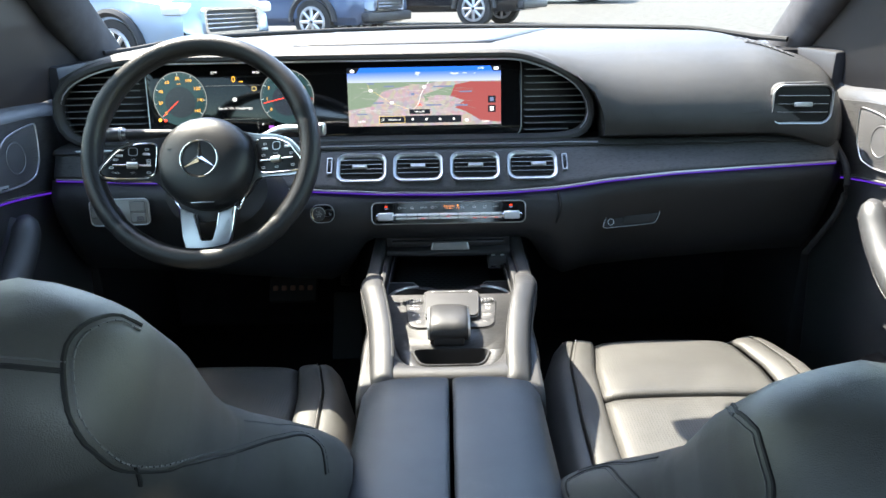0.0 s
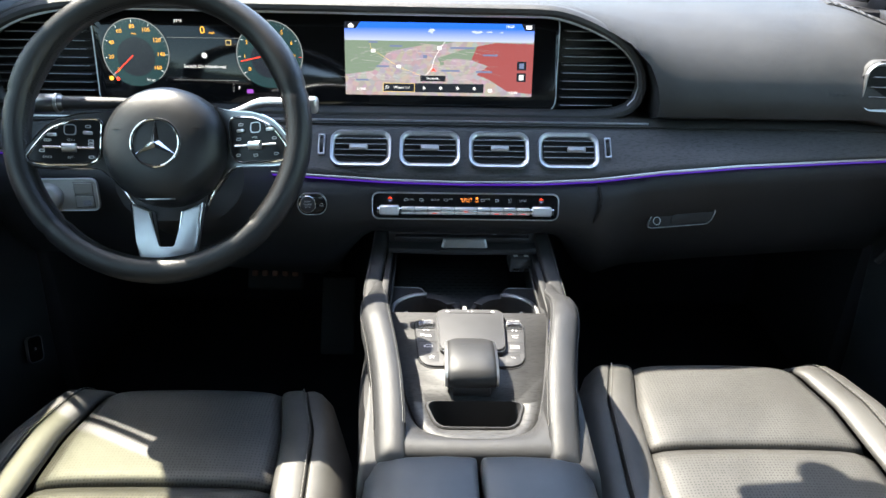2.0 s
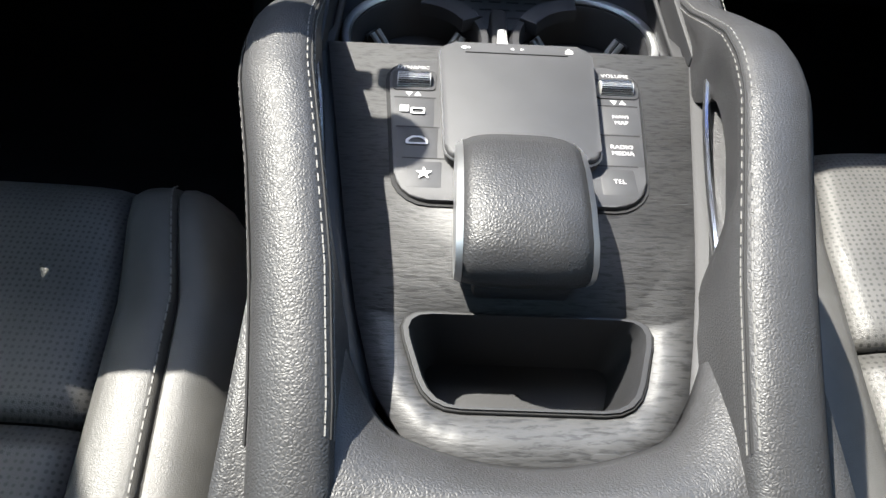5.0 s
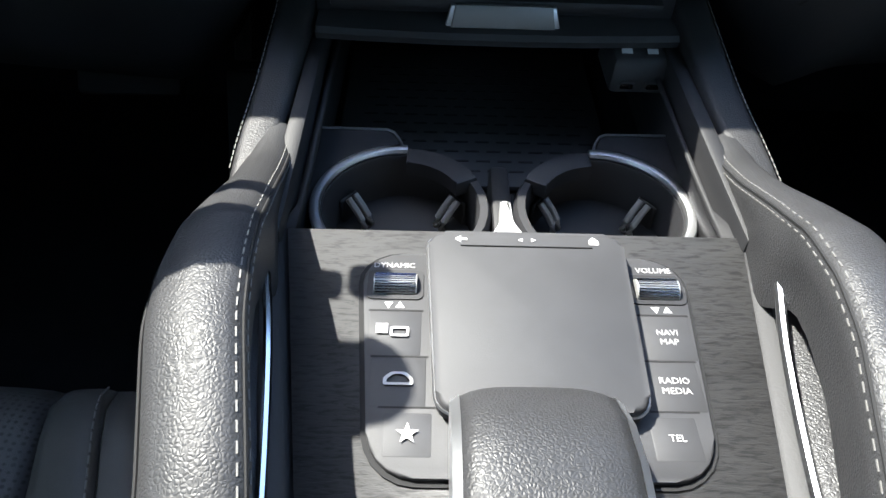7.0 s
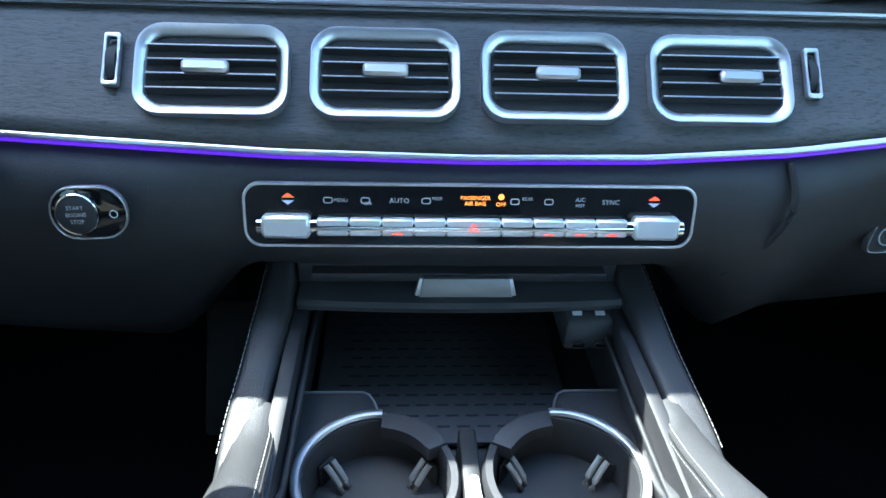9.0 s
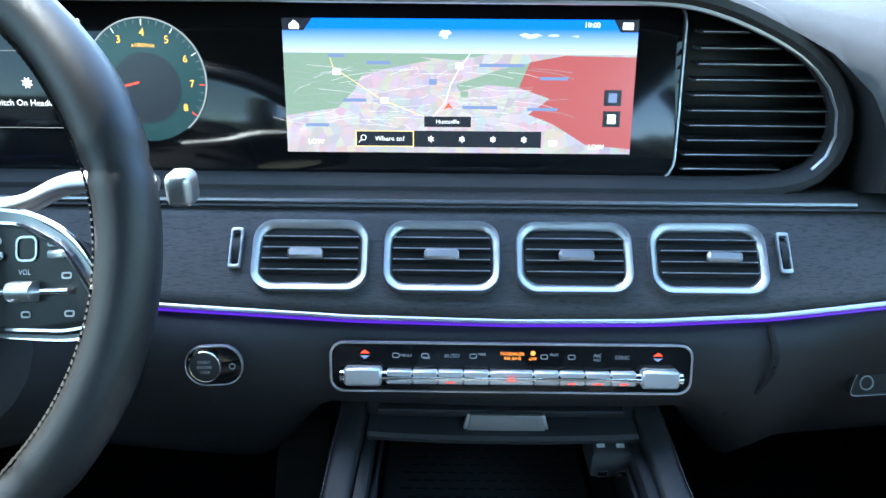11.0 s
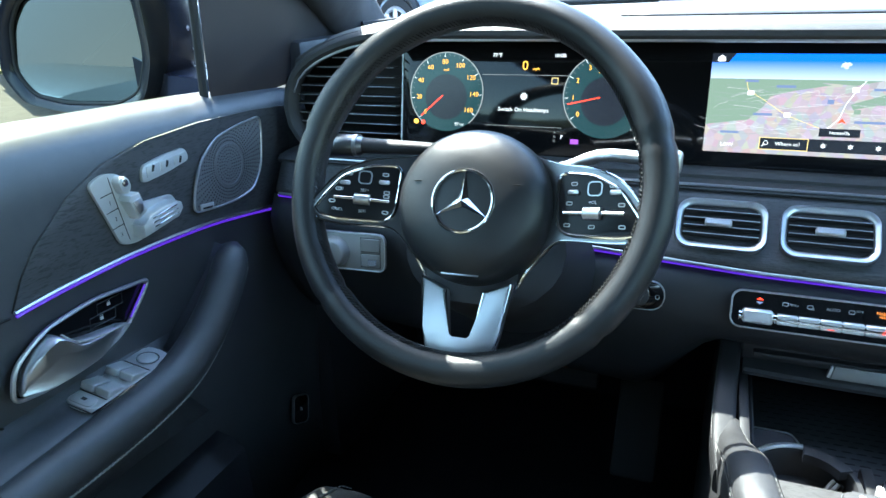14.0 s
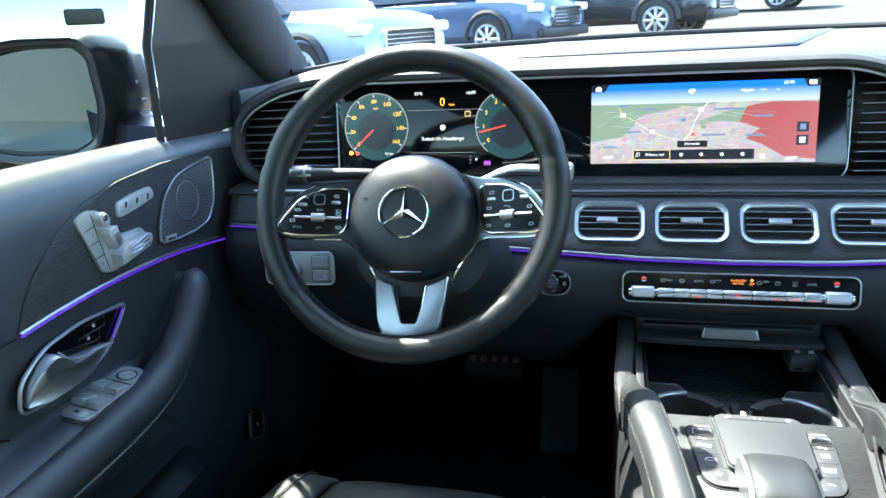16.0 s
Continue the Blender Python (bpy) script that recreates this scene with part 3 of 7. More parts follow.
for u, v, mt in ((0.15, 0.39, SCREEN_WHITE), (0.285, 0.6, SCREEN_WHITE), (0.5, 0.34, SCREEN_WHITE), (0.425, 0.46, LABEL_BLUE), (0.515, 0.55, MAP_GREEN), (0.775, 0.92, SCREEN_WHITE)):
    flat(uv((u - 0.011, v + 0.022), (u + 0.011, v + 0.022), (u + 0.011, v - 0.022), (u - 0.011, v - 0.022)), MM, mt, screen, "map_shield", 0.001)
flat(uv((0.455, 0.67), (0.47, 0.65), (0.485, 0.67), (0.47, 0.615)), MM, NEEDLE, screen, "map_arrow", 0.001)
flat(uv((0.2, 0.955), (0.74, 0.955), (0.74, 0.83), (0.2, 0.83)), MM, SCREEN_DARK, screen, "map_toolbar", 0.001)
part("toolbar_frame", frame_ring([((0.2 + 0.17 * a - 0.5) * MW, (0.5 - 0.955 + 0.125 * b) * MH) for a, b in ((0, 0), (1, 0), (1, 1), (0, 1))], [((0.203 + 0.164 * a - 0.5) * MW, (0.5 - 0.948 + 0.111 * b) * MH) for a, b in ((0, 0), (1, 0), (1, 1), (0, 1))], 0.0003, MM @ pose(0, 0, 0.001)), ROAD_YELLOW, screen)
flat(uv((0, 0.09), (0.06, 0.09), (0.085, 0), (0, 0)), MM, SCREEN_DARK, screen, "map_corner", 0.001)
flat(uv((0.95, 0.09), (1, 0.09), (1, 0), (0.93, 0)), MM, SCREEN_DARK, screen, "map_corner", 0.001)
flat(uv((0.02, 0.08), (0.048, 0.08), (0.048, 0.045), (0.034, 0.015), (0.02, 0.045)), MM, SCREEN_WHITE, screen, "home_icon", 0.0013)
flat(uv((0.955, 0.07), (0.985, 0.07), (0.985, 0.02), (0.955, 0.02)), MM, SCREEN_WHITE, screen, "message_icon", 0.0013)
flat(uv((0.4, 0.8), (0.535, 0.8), (0.535, 0.72), (0.4, 0.72)), MM, SCREEN_DARK, screen, "map_caption", 0.001)
for v in (0.57, 0.73):
    flat(uv((0.915, v + 0.06), (0.965, v + 0.06), (0.965, v - 0.06), (0.915, v - 0.06)), MM, SCREEN_DARK, screen, "map_key", 0.001)
    flat(uv((0.928, v + 0.035), (0.952, v + 0.035), (0.952, v - 0.035), (0.928, v - 0.035)), MM, LABEL_BLUE if v < 0.6 else SCREEN_WHITE, screen, "map_key_icon", 0.0013)
for u in (0.42, 0.51, 0.6, 0.69):
    st = [(u + 0.011 * math.cos(a) * (1 if k % 2 else 0.45), 0.893 + 0.03 * math.sin(a) * (1 if k % 2 else 0.45)) for k, a in enumerate(np.linspace(0, 2 * math.pi, 13)[:-1])]
    flat(uv(*st), MM, SCREEN_WHITE, screen, "toolbar_icon", 0.0013)


part("search_icon", tube([MM @ Vector(((0.2235 - 0.5) * MW + 0.0022 * math.cos(a), (0.5 - 0.885) * MH + 0.0022 * math.sin(a), 0.0014)) for a in np.linspace(0, 2 * math.pi, 15)[:-1]], 0.0003, 4, True, up=(0, -1, 0)), SCREEN_WHITE, screen)
stripe([((0.2235 - 0.5) * MW - 0.0017, (0.5 - 0.885) * MH - 0.0017), ((0.2235 - 0.5) * MW - 0.0042, (0.5 - 0.885) * MH - 0.0042)], 0.0007, MM, SCREEN_WHITE, screen, "search_handle", 0.0013)


def at(m, x, y, z=0.001):
    return m @ pose(x, y, z)


for body, u, v, size in (("Where to?", 0.300, 0.893, 0.0058), ("LOW", 0.085, 0.92, 0.0058), ("LOW", 0.9, 0.945, 0.0058), ("Huntsville", 0.468, 0.76, 0.005), ("10:00", 0.87, 0.04, 0.006)):
    p = uv((u, v))[0]
    writing(body, size, at(MM, p[0], p[1], 0.0014), SCREEN_WHITE, screen)

# instruments
for gx, vals, a0, a1, n in ((-0.2945, ["0", "20", "40", "60", "80", "100", "120", "140", "160"], 222, -35, 9), (-0.0895, ["0", "1", "2", "3", "4", "5", "6", "7", "8"], 215, -35, 9)):
    gm = DM @ pose(gx, 0.0065, 0)
    dial = part("dial", prism(circle(0.050, 48), 0.0006, gm), TEAL, disp, "dark teal round dial")
    part("dial_core", prism(circle(0.029, 32, 0, -0.006), 0.0004, gm @ pose(0, 0, 0.0006)), SCREEN_DARK, dial)
    part("dial_ring", tube([gm @ Vector((0.0505 * math.cos(a), 0.0505 * math.sin(a), 0.0008)) for a in np.linspace(radians(-50), radians(230), 50)], 0.0007, 6), GREY_LINE, dial)
    for k, v in enumerate(vals):
        a = radians(a0 + (a1 - a0) * k / (n - 1))
        writing(v, 0.0085, at(gm, 0.0385 * math.cos(a), 0.0385 * math.sin(a), 0.0011), AMBER, dial, "numeral")
    for k in range(33):
        a = radians(a0 + (a1 - a0) * k / 32)
        stripe([(r * math.cos(a), r * math.sin(a)) for r in (0.0455 if k % 4 else 0.0445, 0.0492)], 0.0003 if k % 4 else 0.0006, gm, GREY_LINE if k % 4 else SCREEN_WHITE if k < 28 or gx < -0.2 else NEEDLE, dial, "tick", 0.001)
    a = radians(a0 if gx < -0.2 else a0 - 22)
    stripe([(r * math.cos(a), r * math.sin(a)) for r in (0.006, 0.046)], 0.0014, gm, NEEDLE, dial, "needle", 0.0013)
    writing("mph" if gx < -0.2 else "x1000/min", 0.0045, at(gm, 0, 0.0285, 0.0012), AMBER, dial)
for body, x, y, size, mt in (("77\u00b0F", -0.2265, 0.0535, 0.0068, SCREEN_WHITE), ("0", -0.19, 0.0410, 0.0165, AMBER), ("mph", -0.176, 0.0375, 0.005, AMBER), ("Switch On Headlamps", -0.19, -0.0125, 0.0073, SCREEN_WHITE), ("10:00", -0.147, 0.0535, 0.0066, SCREEN_WHITE), ("97 mi", -0.275, -0.034, 0.0055, SCREEN_WHITE), ("P", -0.139, -0.044, 0.0062, SCREEN_WHITE), ("R", -0.148, -0.039, 0.0036, GREY_LINE), ("N", -0.148, -0.044, 0.0036, GREY_LINE), ("D", -0.148, -0.049, 0.0036, GREY_LINE)):
    writing(body, size, at(DM, x, y), mt, disp)
stripe([(-0.245, 0.030), (-0.135, 0.030)], 0.0005, DM, GREY_LINE, disp, "info_line")
stripe([(-0.24, -0.033), (-0.14, -0.033)], 0.0005, DM, GREY_LINE, disp, "info_line")
flat([(-0.156, 0.0195), (-0.1475, 0.0195), (-0.1475, 0.0275), (-0.156, 0.0275)], DM, ROAD_YELLOW, disp, "close_key", 0.0006)
flat([(-0.1550, 0.0205), (-0.1485, 0.0205), (-0.1485, 0.0265), (-0.155, 0.0265)], DM, SCREEN_DARK, disp, "close_key_face", 0.0009)
flat([(-0.128, -0.052), (-0.118, -0.052), (-0.118, -0.046), (-0.128, -0.046)], DM, VIOLET, disp, "mode_key", 0.0006)
sunny = [(-0.19 + 0.0052 * math.cos(a) * (1 if k % 2 else 0.55), 0.004 + 0.0052 * math.sin(a) * (1 if k % 2 else 0.55)) for k, a in enumerate(np.linspace(0, 2 * math.pi, 17)[:-1])]
flat(sunny, DM, SCREEN_WHITE, disp, "lamp_icon", 0.0009)
flat(circle(0.0035, 12, -0.336, -0.032), DM, AMBER, disp, "warning_icon", 0.0009)
flat(circle(0.0030, 12, -0.326, -0.033), DM, NEEDLE, disp, "warning_icon", 0.0009)

# ---- steering wheel ----
WC = Vector((-0.388, 1.0637, 1.3655))
RAKE = 27.0
WM = facing(WC, (0, -math.cos(radians(RAKE)), math.sin(radians(RAKE))), (0, 0, 1)) @ pose(0, 0, 0, 0, 0, 1.5)
WUP = WM.to_3x3() @ Vector((0, 0, 1))
wheel = thing("steering_wheel", WC, "black leather steering wheel with silver lower spoke", "steering wheel")


def on_wheel(x, y, z=0.0):
    return WM @ Vector((x, y, z))


RIM_R = 0.1735
WHEEL_THREAD = base_mat("dark wheel thread", (0.012, 0.012, 0.012), 0.8)
rim_n = 144
rim_r = []
for k in range(rim_n):
    a = math.degrees(2 * math.pi * k / rim_n) % 360
    thick = 0.0162 + 0.0016 * sum(math.exp(-((a - c) / 12) ** 2) for c in (28, 152))
    for c in (14, 166, 222, 318):
        if abs(a - c) < 1.4:
            thick -= 0.0016
    rim_r.append(thick)
rim = part("rim", tube([on_wheel(RIM_R * math.cos(2 * math.pi * k / rim_n), RIM_R * math.sin(2 * math.pi * k / rim_n)) for k in range(rim_n)], rim_r, 16, True, up=WUP, flat=1.08), WHEEL_LEATHER, wheel, angle=60)
for start in (0, 1):
    run = []
    for k in range(261):
        a = 2 * math.pi * k / 260
        lean = radians(16 if (k + start) % 2 else 38)
        rr = 0.0170 + 0.0016 * sum(math.exp(-((math.degrees(a) - c) / 12) ** 2) for c in (28, 152))
        run.append(on_wheel((RIM_R - rr * math.cos(lean)) * math.cos(a), (RIM_R - rr * math.cos(lean)) * math.sin(a), rr * 1.06 * math.sin(lean)))
    part("stitching", tube(run, 0.0006, 4), WHEEL_THREAD, rim, "dark crossed stitching")
hub = []
for a in np.linspace(0, 2 * math.pi, 65)[:-1]:
    c, s = math.cos(a), math.sin(a)
    hub.append((0.0765 * abs(c) ** 0.96 * (1 if c > 0 else -1) * (1 if s > 0 else 1 - 0.08 * s * s), (0.0755 if s > 0 else 0.0745) * abs(s) ** 0.96 * (1 if s > 0 else -1)))
HW = WM @ pose(0.005, -0.0195, -0.011)


def on_hub(x, y, z=0.0):
    return HW @ Vector((x, y, z))


rings = [[on_hub(x * k, y * k, z) for x, y in hub] for k, z in ((0.96, -0.042), (1.0, -0.024), (1.0, -0.008), (0.975, 0.008), (0.91, 0.020), (0.77, 0.029), (0.45, 0.0335), (0.05, 0.0345))]
cover = part("airbag_cover", loft(rings, closed=True, caps=True), WHEEL_LEATHER, wheel, angle=80)
part("cover_mark", tube([on_hub(x, -0.0665 + 0.8 * x * x, 0.0213 - 6.0 * x * x) for x in np.linspace(-0.018, 0.018, 9)], 0.0009, 6), SILVER, cover)
for s in (-1, 1):
    part("cover_mark", tube([on_hub(s * x, 0.018, z) for x, z in ((0.0445, 0.0312), (0.048, 0.0308), (0.0515, 0.0302))], 0.0005, 6), SEAM, cover)


def smooth_closed(pts, r=0.35):
    """A closed outline with its corners rounded; r: share of the shorter edge."""
    out = []
    n = len(pts)
    r = r or 0.35
    for i in range(n):
        p, a, b = Vector(pts[i]), Vector(pts[i - 1]), Vector(pts[(i + 1) % n])
        d = r * min((a - p).length, (b - p).length)
        p0, p1 = p + (a - p).normalized() * d, p + (b - p).normalized() * d
        for t in (0, 0.25, 0.5, 0.75, 1.0):
            q = (1 - t) ** 2 * p0 + 2 * t * (1 - t) * p + t * t * p1
            out.append((q.x, q.y))
    return out




def dished(bm):
    """Lets the side spokes come forward towards the rim, and sets them on the hub."""
    for v in bm.verts:
        v.co.z += 0.27 * max(abs(v.co.x) - 0.078, 0) - 0.4 * max(0.078 - abs(v.co.x), 0)
    bm.transform(HW)
    return bm


def on_spoke(x, y, z):
    return on_hub(x, y, z + 0.27 * max(abs(x) - 0.078, 0) - 0.4 * max(0.078 - abs(x), 0))


for s in (-1, 1):
    o = [(0.036, 0.062), (0.056, 0.053), (0.078, 0.0455), (0.112, 0.0405), (0.140, 0.0265), (0.159, 0.002), (0.1665, -0.0115), (0.159, -0.022), (0.138, -0.0255), (0.086, -0.0245), (0.077, -0.0290), (0.0635, -0.044), (0.053, -0.058), (0.030, -0.050)]
    spoke = part("spoke", dished(prism(smooth_closed([(s * x, y) for x, y in o][::s], 0), 0.014, pose(0, 0, -0.016), 0.003, 3)), SPOKE_GREY, wheel, "satin grey side spoke")
    inn = [(0.079, 0.0370), (0.112, 0.0345), (0.137, 0.0215), (0.153, 0.000), (0.1605, -0.0125), (0.155, -0.0190), (0.138, -0.0215), (0.0815, -0.0205)]
    ring = smooth_closed([(s * x, y) for x, y in inn][::s], 0.3)
    face = part("button_pad", dished(prism(ring, 0.0025, pose(0, 0, -0.0025), 0.001)), PAD_BLACK, wheel, "black button pad")
    part("pad_frame", tube([on_spoke(x, y, -0.0005) for x, y in ring], 0.0018, 8, True, up=WUP), CHROME, face, "thin silver frame")
    edge = [(0.166, -0.012), (0.159, -0.0222), (0.138, -0.0257), (0.086, -0.0247), (0.077, -0.0295), (0.0635, -0.0445), (0.053, -0.059), (0.0455, -0.0725)]
    part("spoke_edge", tube([on_spoke(s * q[0], q[1], -0.004) for q in spline(edge, 30)], 0.0016, 6), CHROME, spoke, "bright metal edge")
    edge = [(0.040, 0.0605), (0.056, 0.0532), (0.078, 0.0457), (0.112, 0.0407), (0.140, 0.0267), (0.159, 0.002), (0.166, -0.012)]
    part("spoke_edge", tube([on_spoke(s * q[0], q[1], -0.004) for q in spline(edge, 30)], 0.0016, 6), CHROME, spoke, "bright metal edge")
    fz = 0.0002
    part("touch_key", dished(frame_ring(rrect(0.0135, 0.0135, 0.004), rrect(0.0113, 0.0113, 0.003), 0.0008, pose(s * 0.114, 0.022, fz))), SILVER, face)
    part("roller_bar", tube([on_spoke(s * 0.087, -0.0005, fz + 0.002), on_spoke(s * 0.142, -0.0005, fz + 0.002)], 0.0018, 10), CHROME, face)
    part("roller", tube([on_spoke(s * 0.1065, -0.0005, fz + 0.002), on_spoke(s * 0.1215, -0.0005, fz + 0.002)], 0.0055, 18), SILVER, face, "ribbed silver roller")
    for x, y in ((0.0945, 0.0185), (0.133, 0.0185 if s > 0 else 0.0150)):
        part("key", dished(box_at((0.0105, 0.0042, 0.003), pose(s * x, y, fz + 0.0012), 0.001)), SILVER, face)
    for x, y in ((0.0945, 0.0265), (0.130, 0.0245), (0.0915, 0.0085), (0.091, -0.0115), (0.139, 0.0075 if s > 0 else 0.0085), (0.114, -0.0125) if s > 0 else (0.144, -0.0045), (0.141, -0.0120) if s > 0 else (0.0915, 0.0045)):
        part("icon", dished(frame_ring(rrect(0.0062, 0.0036, 0.0014, 3), rrect(0.0044, 0.0018, 0.0008, 3), 0.0003, pose(s * x, y, fz))), WHITE_INK, face)
    labels = (("SET+", 0.113, 0.0090), ("SET-", 0.113, -0.0125), ("RES", 0.137, 0.0085), ("CNCL", 0.138, -0.0125)) if s < 0 else (("VOL", 0.113, 0.0095),)
    for body, x, y in labels:
        writing(body, 0.0042, HW @ pose(s * x, y, fz + 0.0004 + 0.27 * (x - 0.078), 0, -s * 15, 0), WHITE_INK, face)
web = [(0.020, -0.060), (0.050, -0.045), (0.046, -0.070), (0.041, -0.085), (0.020, -0.092)]
part("web", prism([(x, y) for x, y in web] + [(-x, y) for x, y in web[::-1]], 0.010, HW @ pose(0, 0, -0.024), 0.002), PLASTIC, wheel, "black web below the hub")
half = [(0.0445, -0.070), (0.0375, -0.118), (0.0335, -0.136), (0.0265, -0.1465), (0.0165, -0.1515)]
slot = [(0.0085, -0.1275), (0.0128, -0.1235), (0.0190, -0.0805)]
low = [(-x, y) for x, y in half] + half[::-1] + slot[::-1] + [(-x, y) for x, y in slot]
part("lower_spoke", prism(low, 0.014, HW @ pose(0, 0, -0.012), 0.003), SILVER, wheel, "satin silver twin lower spoke")
for pts in ([(-x, y) for x, y in half] + half[::-1], [(-x, y) for x, y in slot[::-1]] + slot):
    part("lower_spoke_edge", tube([on_hub(x, y, -0.0005) for x, y in pts], 0.0012, 6), CHROME, wheel, "bright metal edge")
emblem = part("emblem_ring", tube([on_hub(0.0287 * math.cos(a), 0.0287 * math.sin(a), 0.0348) for a in np.linspace(0, 2 * math.pi, 65)[:-1]], 0.0019, 8, True, up=WUP), CHROME, wheel, "chrome ring emblem")
for k in range(3):
    a = radians(90 + 120 * k)
    tip = (0.0275 * math.cos(a), 0.0275 * math.sin(a))
    l, r = radians(90 + 120 * k + 60), radians(90 + 120 * k - 60)
    bm = bmesh.new()
    vt = [bm.verts.new(on_hub(*p)) for p in ((*tip, 0.0355), (0.0055 * math.cos(l), 0.0055 * math.sin(l), 0.0352), (0.0055 * math.cos(r), 0.0055 * math.sin(r), 0.0352), (0, 0, 0.039))]
    bm.faces.new((vt[0], vt[1], vt[3]))
    bm.faces.new((vt[0], vt[3], vt[2]))
    bm.faces.new((vt[0], vt[2], vt[1]))
    part("emblem_blade", bm, CHROME, emblem, angle=10)
part("column", loft([[on_hub(hw * c * 1.0, -0.035 + hh * sn, z) for c, sn in circle(1, 24)] for hw, hh, z in ((0.05, 0.05, -0.03), (0.085, 0.065, -0.045), (0.09, 0.075, -0.10), (0.10, 0.085, -0.2))], closed=True, caps=True), PLASTIC, wheel)

# stalks behind the wheel
st = thing("indicator_stalk", (-0.47, 1.14, 1.38), "black indicator stalk with silver end behind steering wheel", "stalk")
part("arm", tube([(-0.40, 1.16, 1.372), (-0.47, 1.145, 1.378), (-0.54, 1.135, 1.380)], [0.008, 0.009, 0.011], 14, flat=0.8), PLASTIC, st)
part("end_cap", tube([(-0.535, 1.135, 1.380), (-0.542, 1.134, 1.380), (-0.570, 1.130, 1.380), (-0.574, 1.129, 1.380)], [0.0105, 0.014, 0.0145, 0.011], 16, flat=0.85), SPOKE_GREY, st, "satin grey end cap")
part("end_ring", tube([(-0.540, 1.1342, 1.380), (-0.544, 1.1338, 1.380)], 0.0146, 16, flat=0.87), SILVER, st, "thin silver ring")
st = thing("gear_stalk", (-0.30, 1.14, 1.375), "silver gear selector stalk behind steering wheel", "stalk")
part("arm", tube(spline([(-0.36, 1.16, 1.355), (-0.315, 1.145, 1.366), (-0.275, 1.135, 1.384), (-0.225, 1.13, 1.384)], 12), 0.0085, 14, flat=0.75), SILVER, st)
part("end_cap", rbox((-0.208, 1.13, 1.383), (0.016, 0.019, 0.021), 0.005, 4), SILVER, st, "satin silver end button")

# ---- controls on the dashboard ----
KEY_CHROME = base_mat("brushed key chrome", (0.74, 0.74, 0.74), 0.3, 0.6)
HM = facing((0.002, 1.1945, 1.2145), (0, -1, 0.24)) @ Matrix.Diagonal((0.972, 1, 1, 1))
hvac = thing("climate_panel", (0.002, 1.2, 1.2075), "gloss black climate panel with chrome toggle keys", "control panel")
part("bezel", frame_ring(rrect(0.292, 0.0415, 0.011), rrect(0.288, 0.0375, 0.0095), 0.003, HM, 0.0008), SILVER, hvac, "thin silver surround")
part("glass", prism(rrect(0.289, 0.0385, 0.01), 0.002, HM), GLOSS, hvac)
part("key_rail", tube([HM @ Vector((-0.137, -0.0065, 0.004)), HM @ Vector((0.137, -0.0065, 0.004))], 0.0052, 14), CHROME, hvac)
for s in (-1, 1):
    part("rocker", box_at((0.030, 0.0145, 0.010), HM @ pose(s * 0.1185, -0.0058, 0.006), 0.002), KEY_CHROME, hvac, "chrome temperature rocker")
    for dy, mt in ((0.0022, NEEDLE), (-0.0015, LABEL_BLUE)):
        flat([(-0.004, 0), (0.004, 0), (0, 0.0028 if dy > 0 else -0.0028)], HM @ pose(s * 0.1175, 0.010 + dy * 0.5, 0.002), mt, hvac, "temperature_mark")
for k in range(9):
    x0 = (-0.0895, -0.069, -0.0485, -0.028, 0.0, 0.028, 0.0485, 0.069, 0.0895)[k]
    w = 0.0349 if k == 4 else 0.0203
    key = part("key", box_at((w, 0.0108, 0.0065), HM @ pose(x0, -0.0062, 0.0057), 0.0010), KEY_CHROME, hvac, "satin chrome key")
    if k in (2, 6, 7, 8):
        flat([(-0.003, -0.0004), (0.003, -0.0004), (0.003, 0.0004), (-0.003, 0.0004)], HM @ pose(x0, -0.0098, 0.0091), NEEDLE, key, "key_lamp")
part("warning_mark", tube([HM @ Vector((0.0 + 0.003 * math.cos(a), -0.0062 + 0.003 * math.sin(a), 0.0102)) for a in (radians(90), radians(210), radians(330))], 0.0004, 4, True, up=(0, -1, 0.1)), NEEDLE, hvac)
for body, x, size, dy in (("MENU", -0.0845, 0.0032, 0), ("OFF", -0.0675, 0.003, -0.002), ("AUTO", -0.0475, 0.0045, 0), ("MAX", -0.0235, 0.003, 0.0015), ("A/C", 0.069, 0.004, 0.0015), ("REST", 0.069, 0.0028, -0.0022), ("SYNC", 0.089, 0.0045, 0), ("REAR", 0.0345, 0.003, 0.0018)):
    writing(body, size, HM @ pose(x, 0.0095 + dy, 0.0023), WHITE_INK, hvac)
ORANGE = glow("orange lamp", (1.0, 0.3, 0.05), 0.3)
for body, x, dy in (("PASSENGER", 0.001, 0.0018), ("AIR BAG", 0.001, -0.0018), ("OFF", 0.0175, -0.0022)):
    writing(body, 0.0037, HM @ pose(x, 0.0098 + dy, 0.0023), ORANGE, hvac)
flat(circle(0.002, 10, 0.0175, 0.0125), HM @ pose(0, 0, 0.0021), ORANGE, hvac, "lamp_mark")
for x in (-0.0925, -0.069, -0.0305, 0.0265, 0.0485):
    part("icon", frame_ring(rrect(0.006, 0.004, 0.0015, 3), rrect(0.0048, 0.0028, 0.001, 3), 0.0002, HM @ pose(x, 0.0095, 0.002)), WHITE_INK, hvac)

SM = facing((-0.2285, 1.1885, 1.2185), (0.08, -1, 0.12)) @ Matrix.Diagonal((0.9, 0.97, 1, 1))
sb = thing("start_button", (-0.238, 1.2, 1.208), "black engine start button in chrome surround", "button")
part("plate", prism(rrect(0.047, 0.033, 0.0155), 0.003, SM, 0.001), GLOSS, sb)
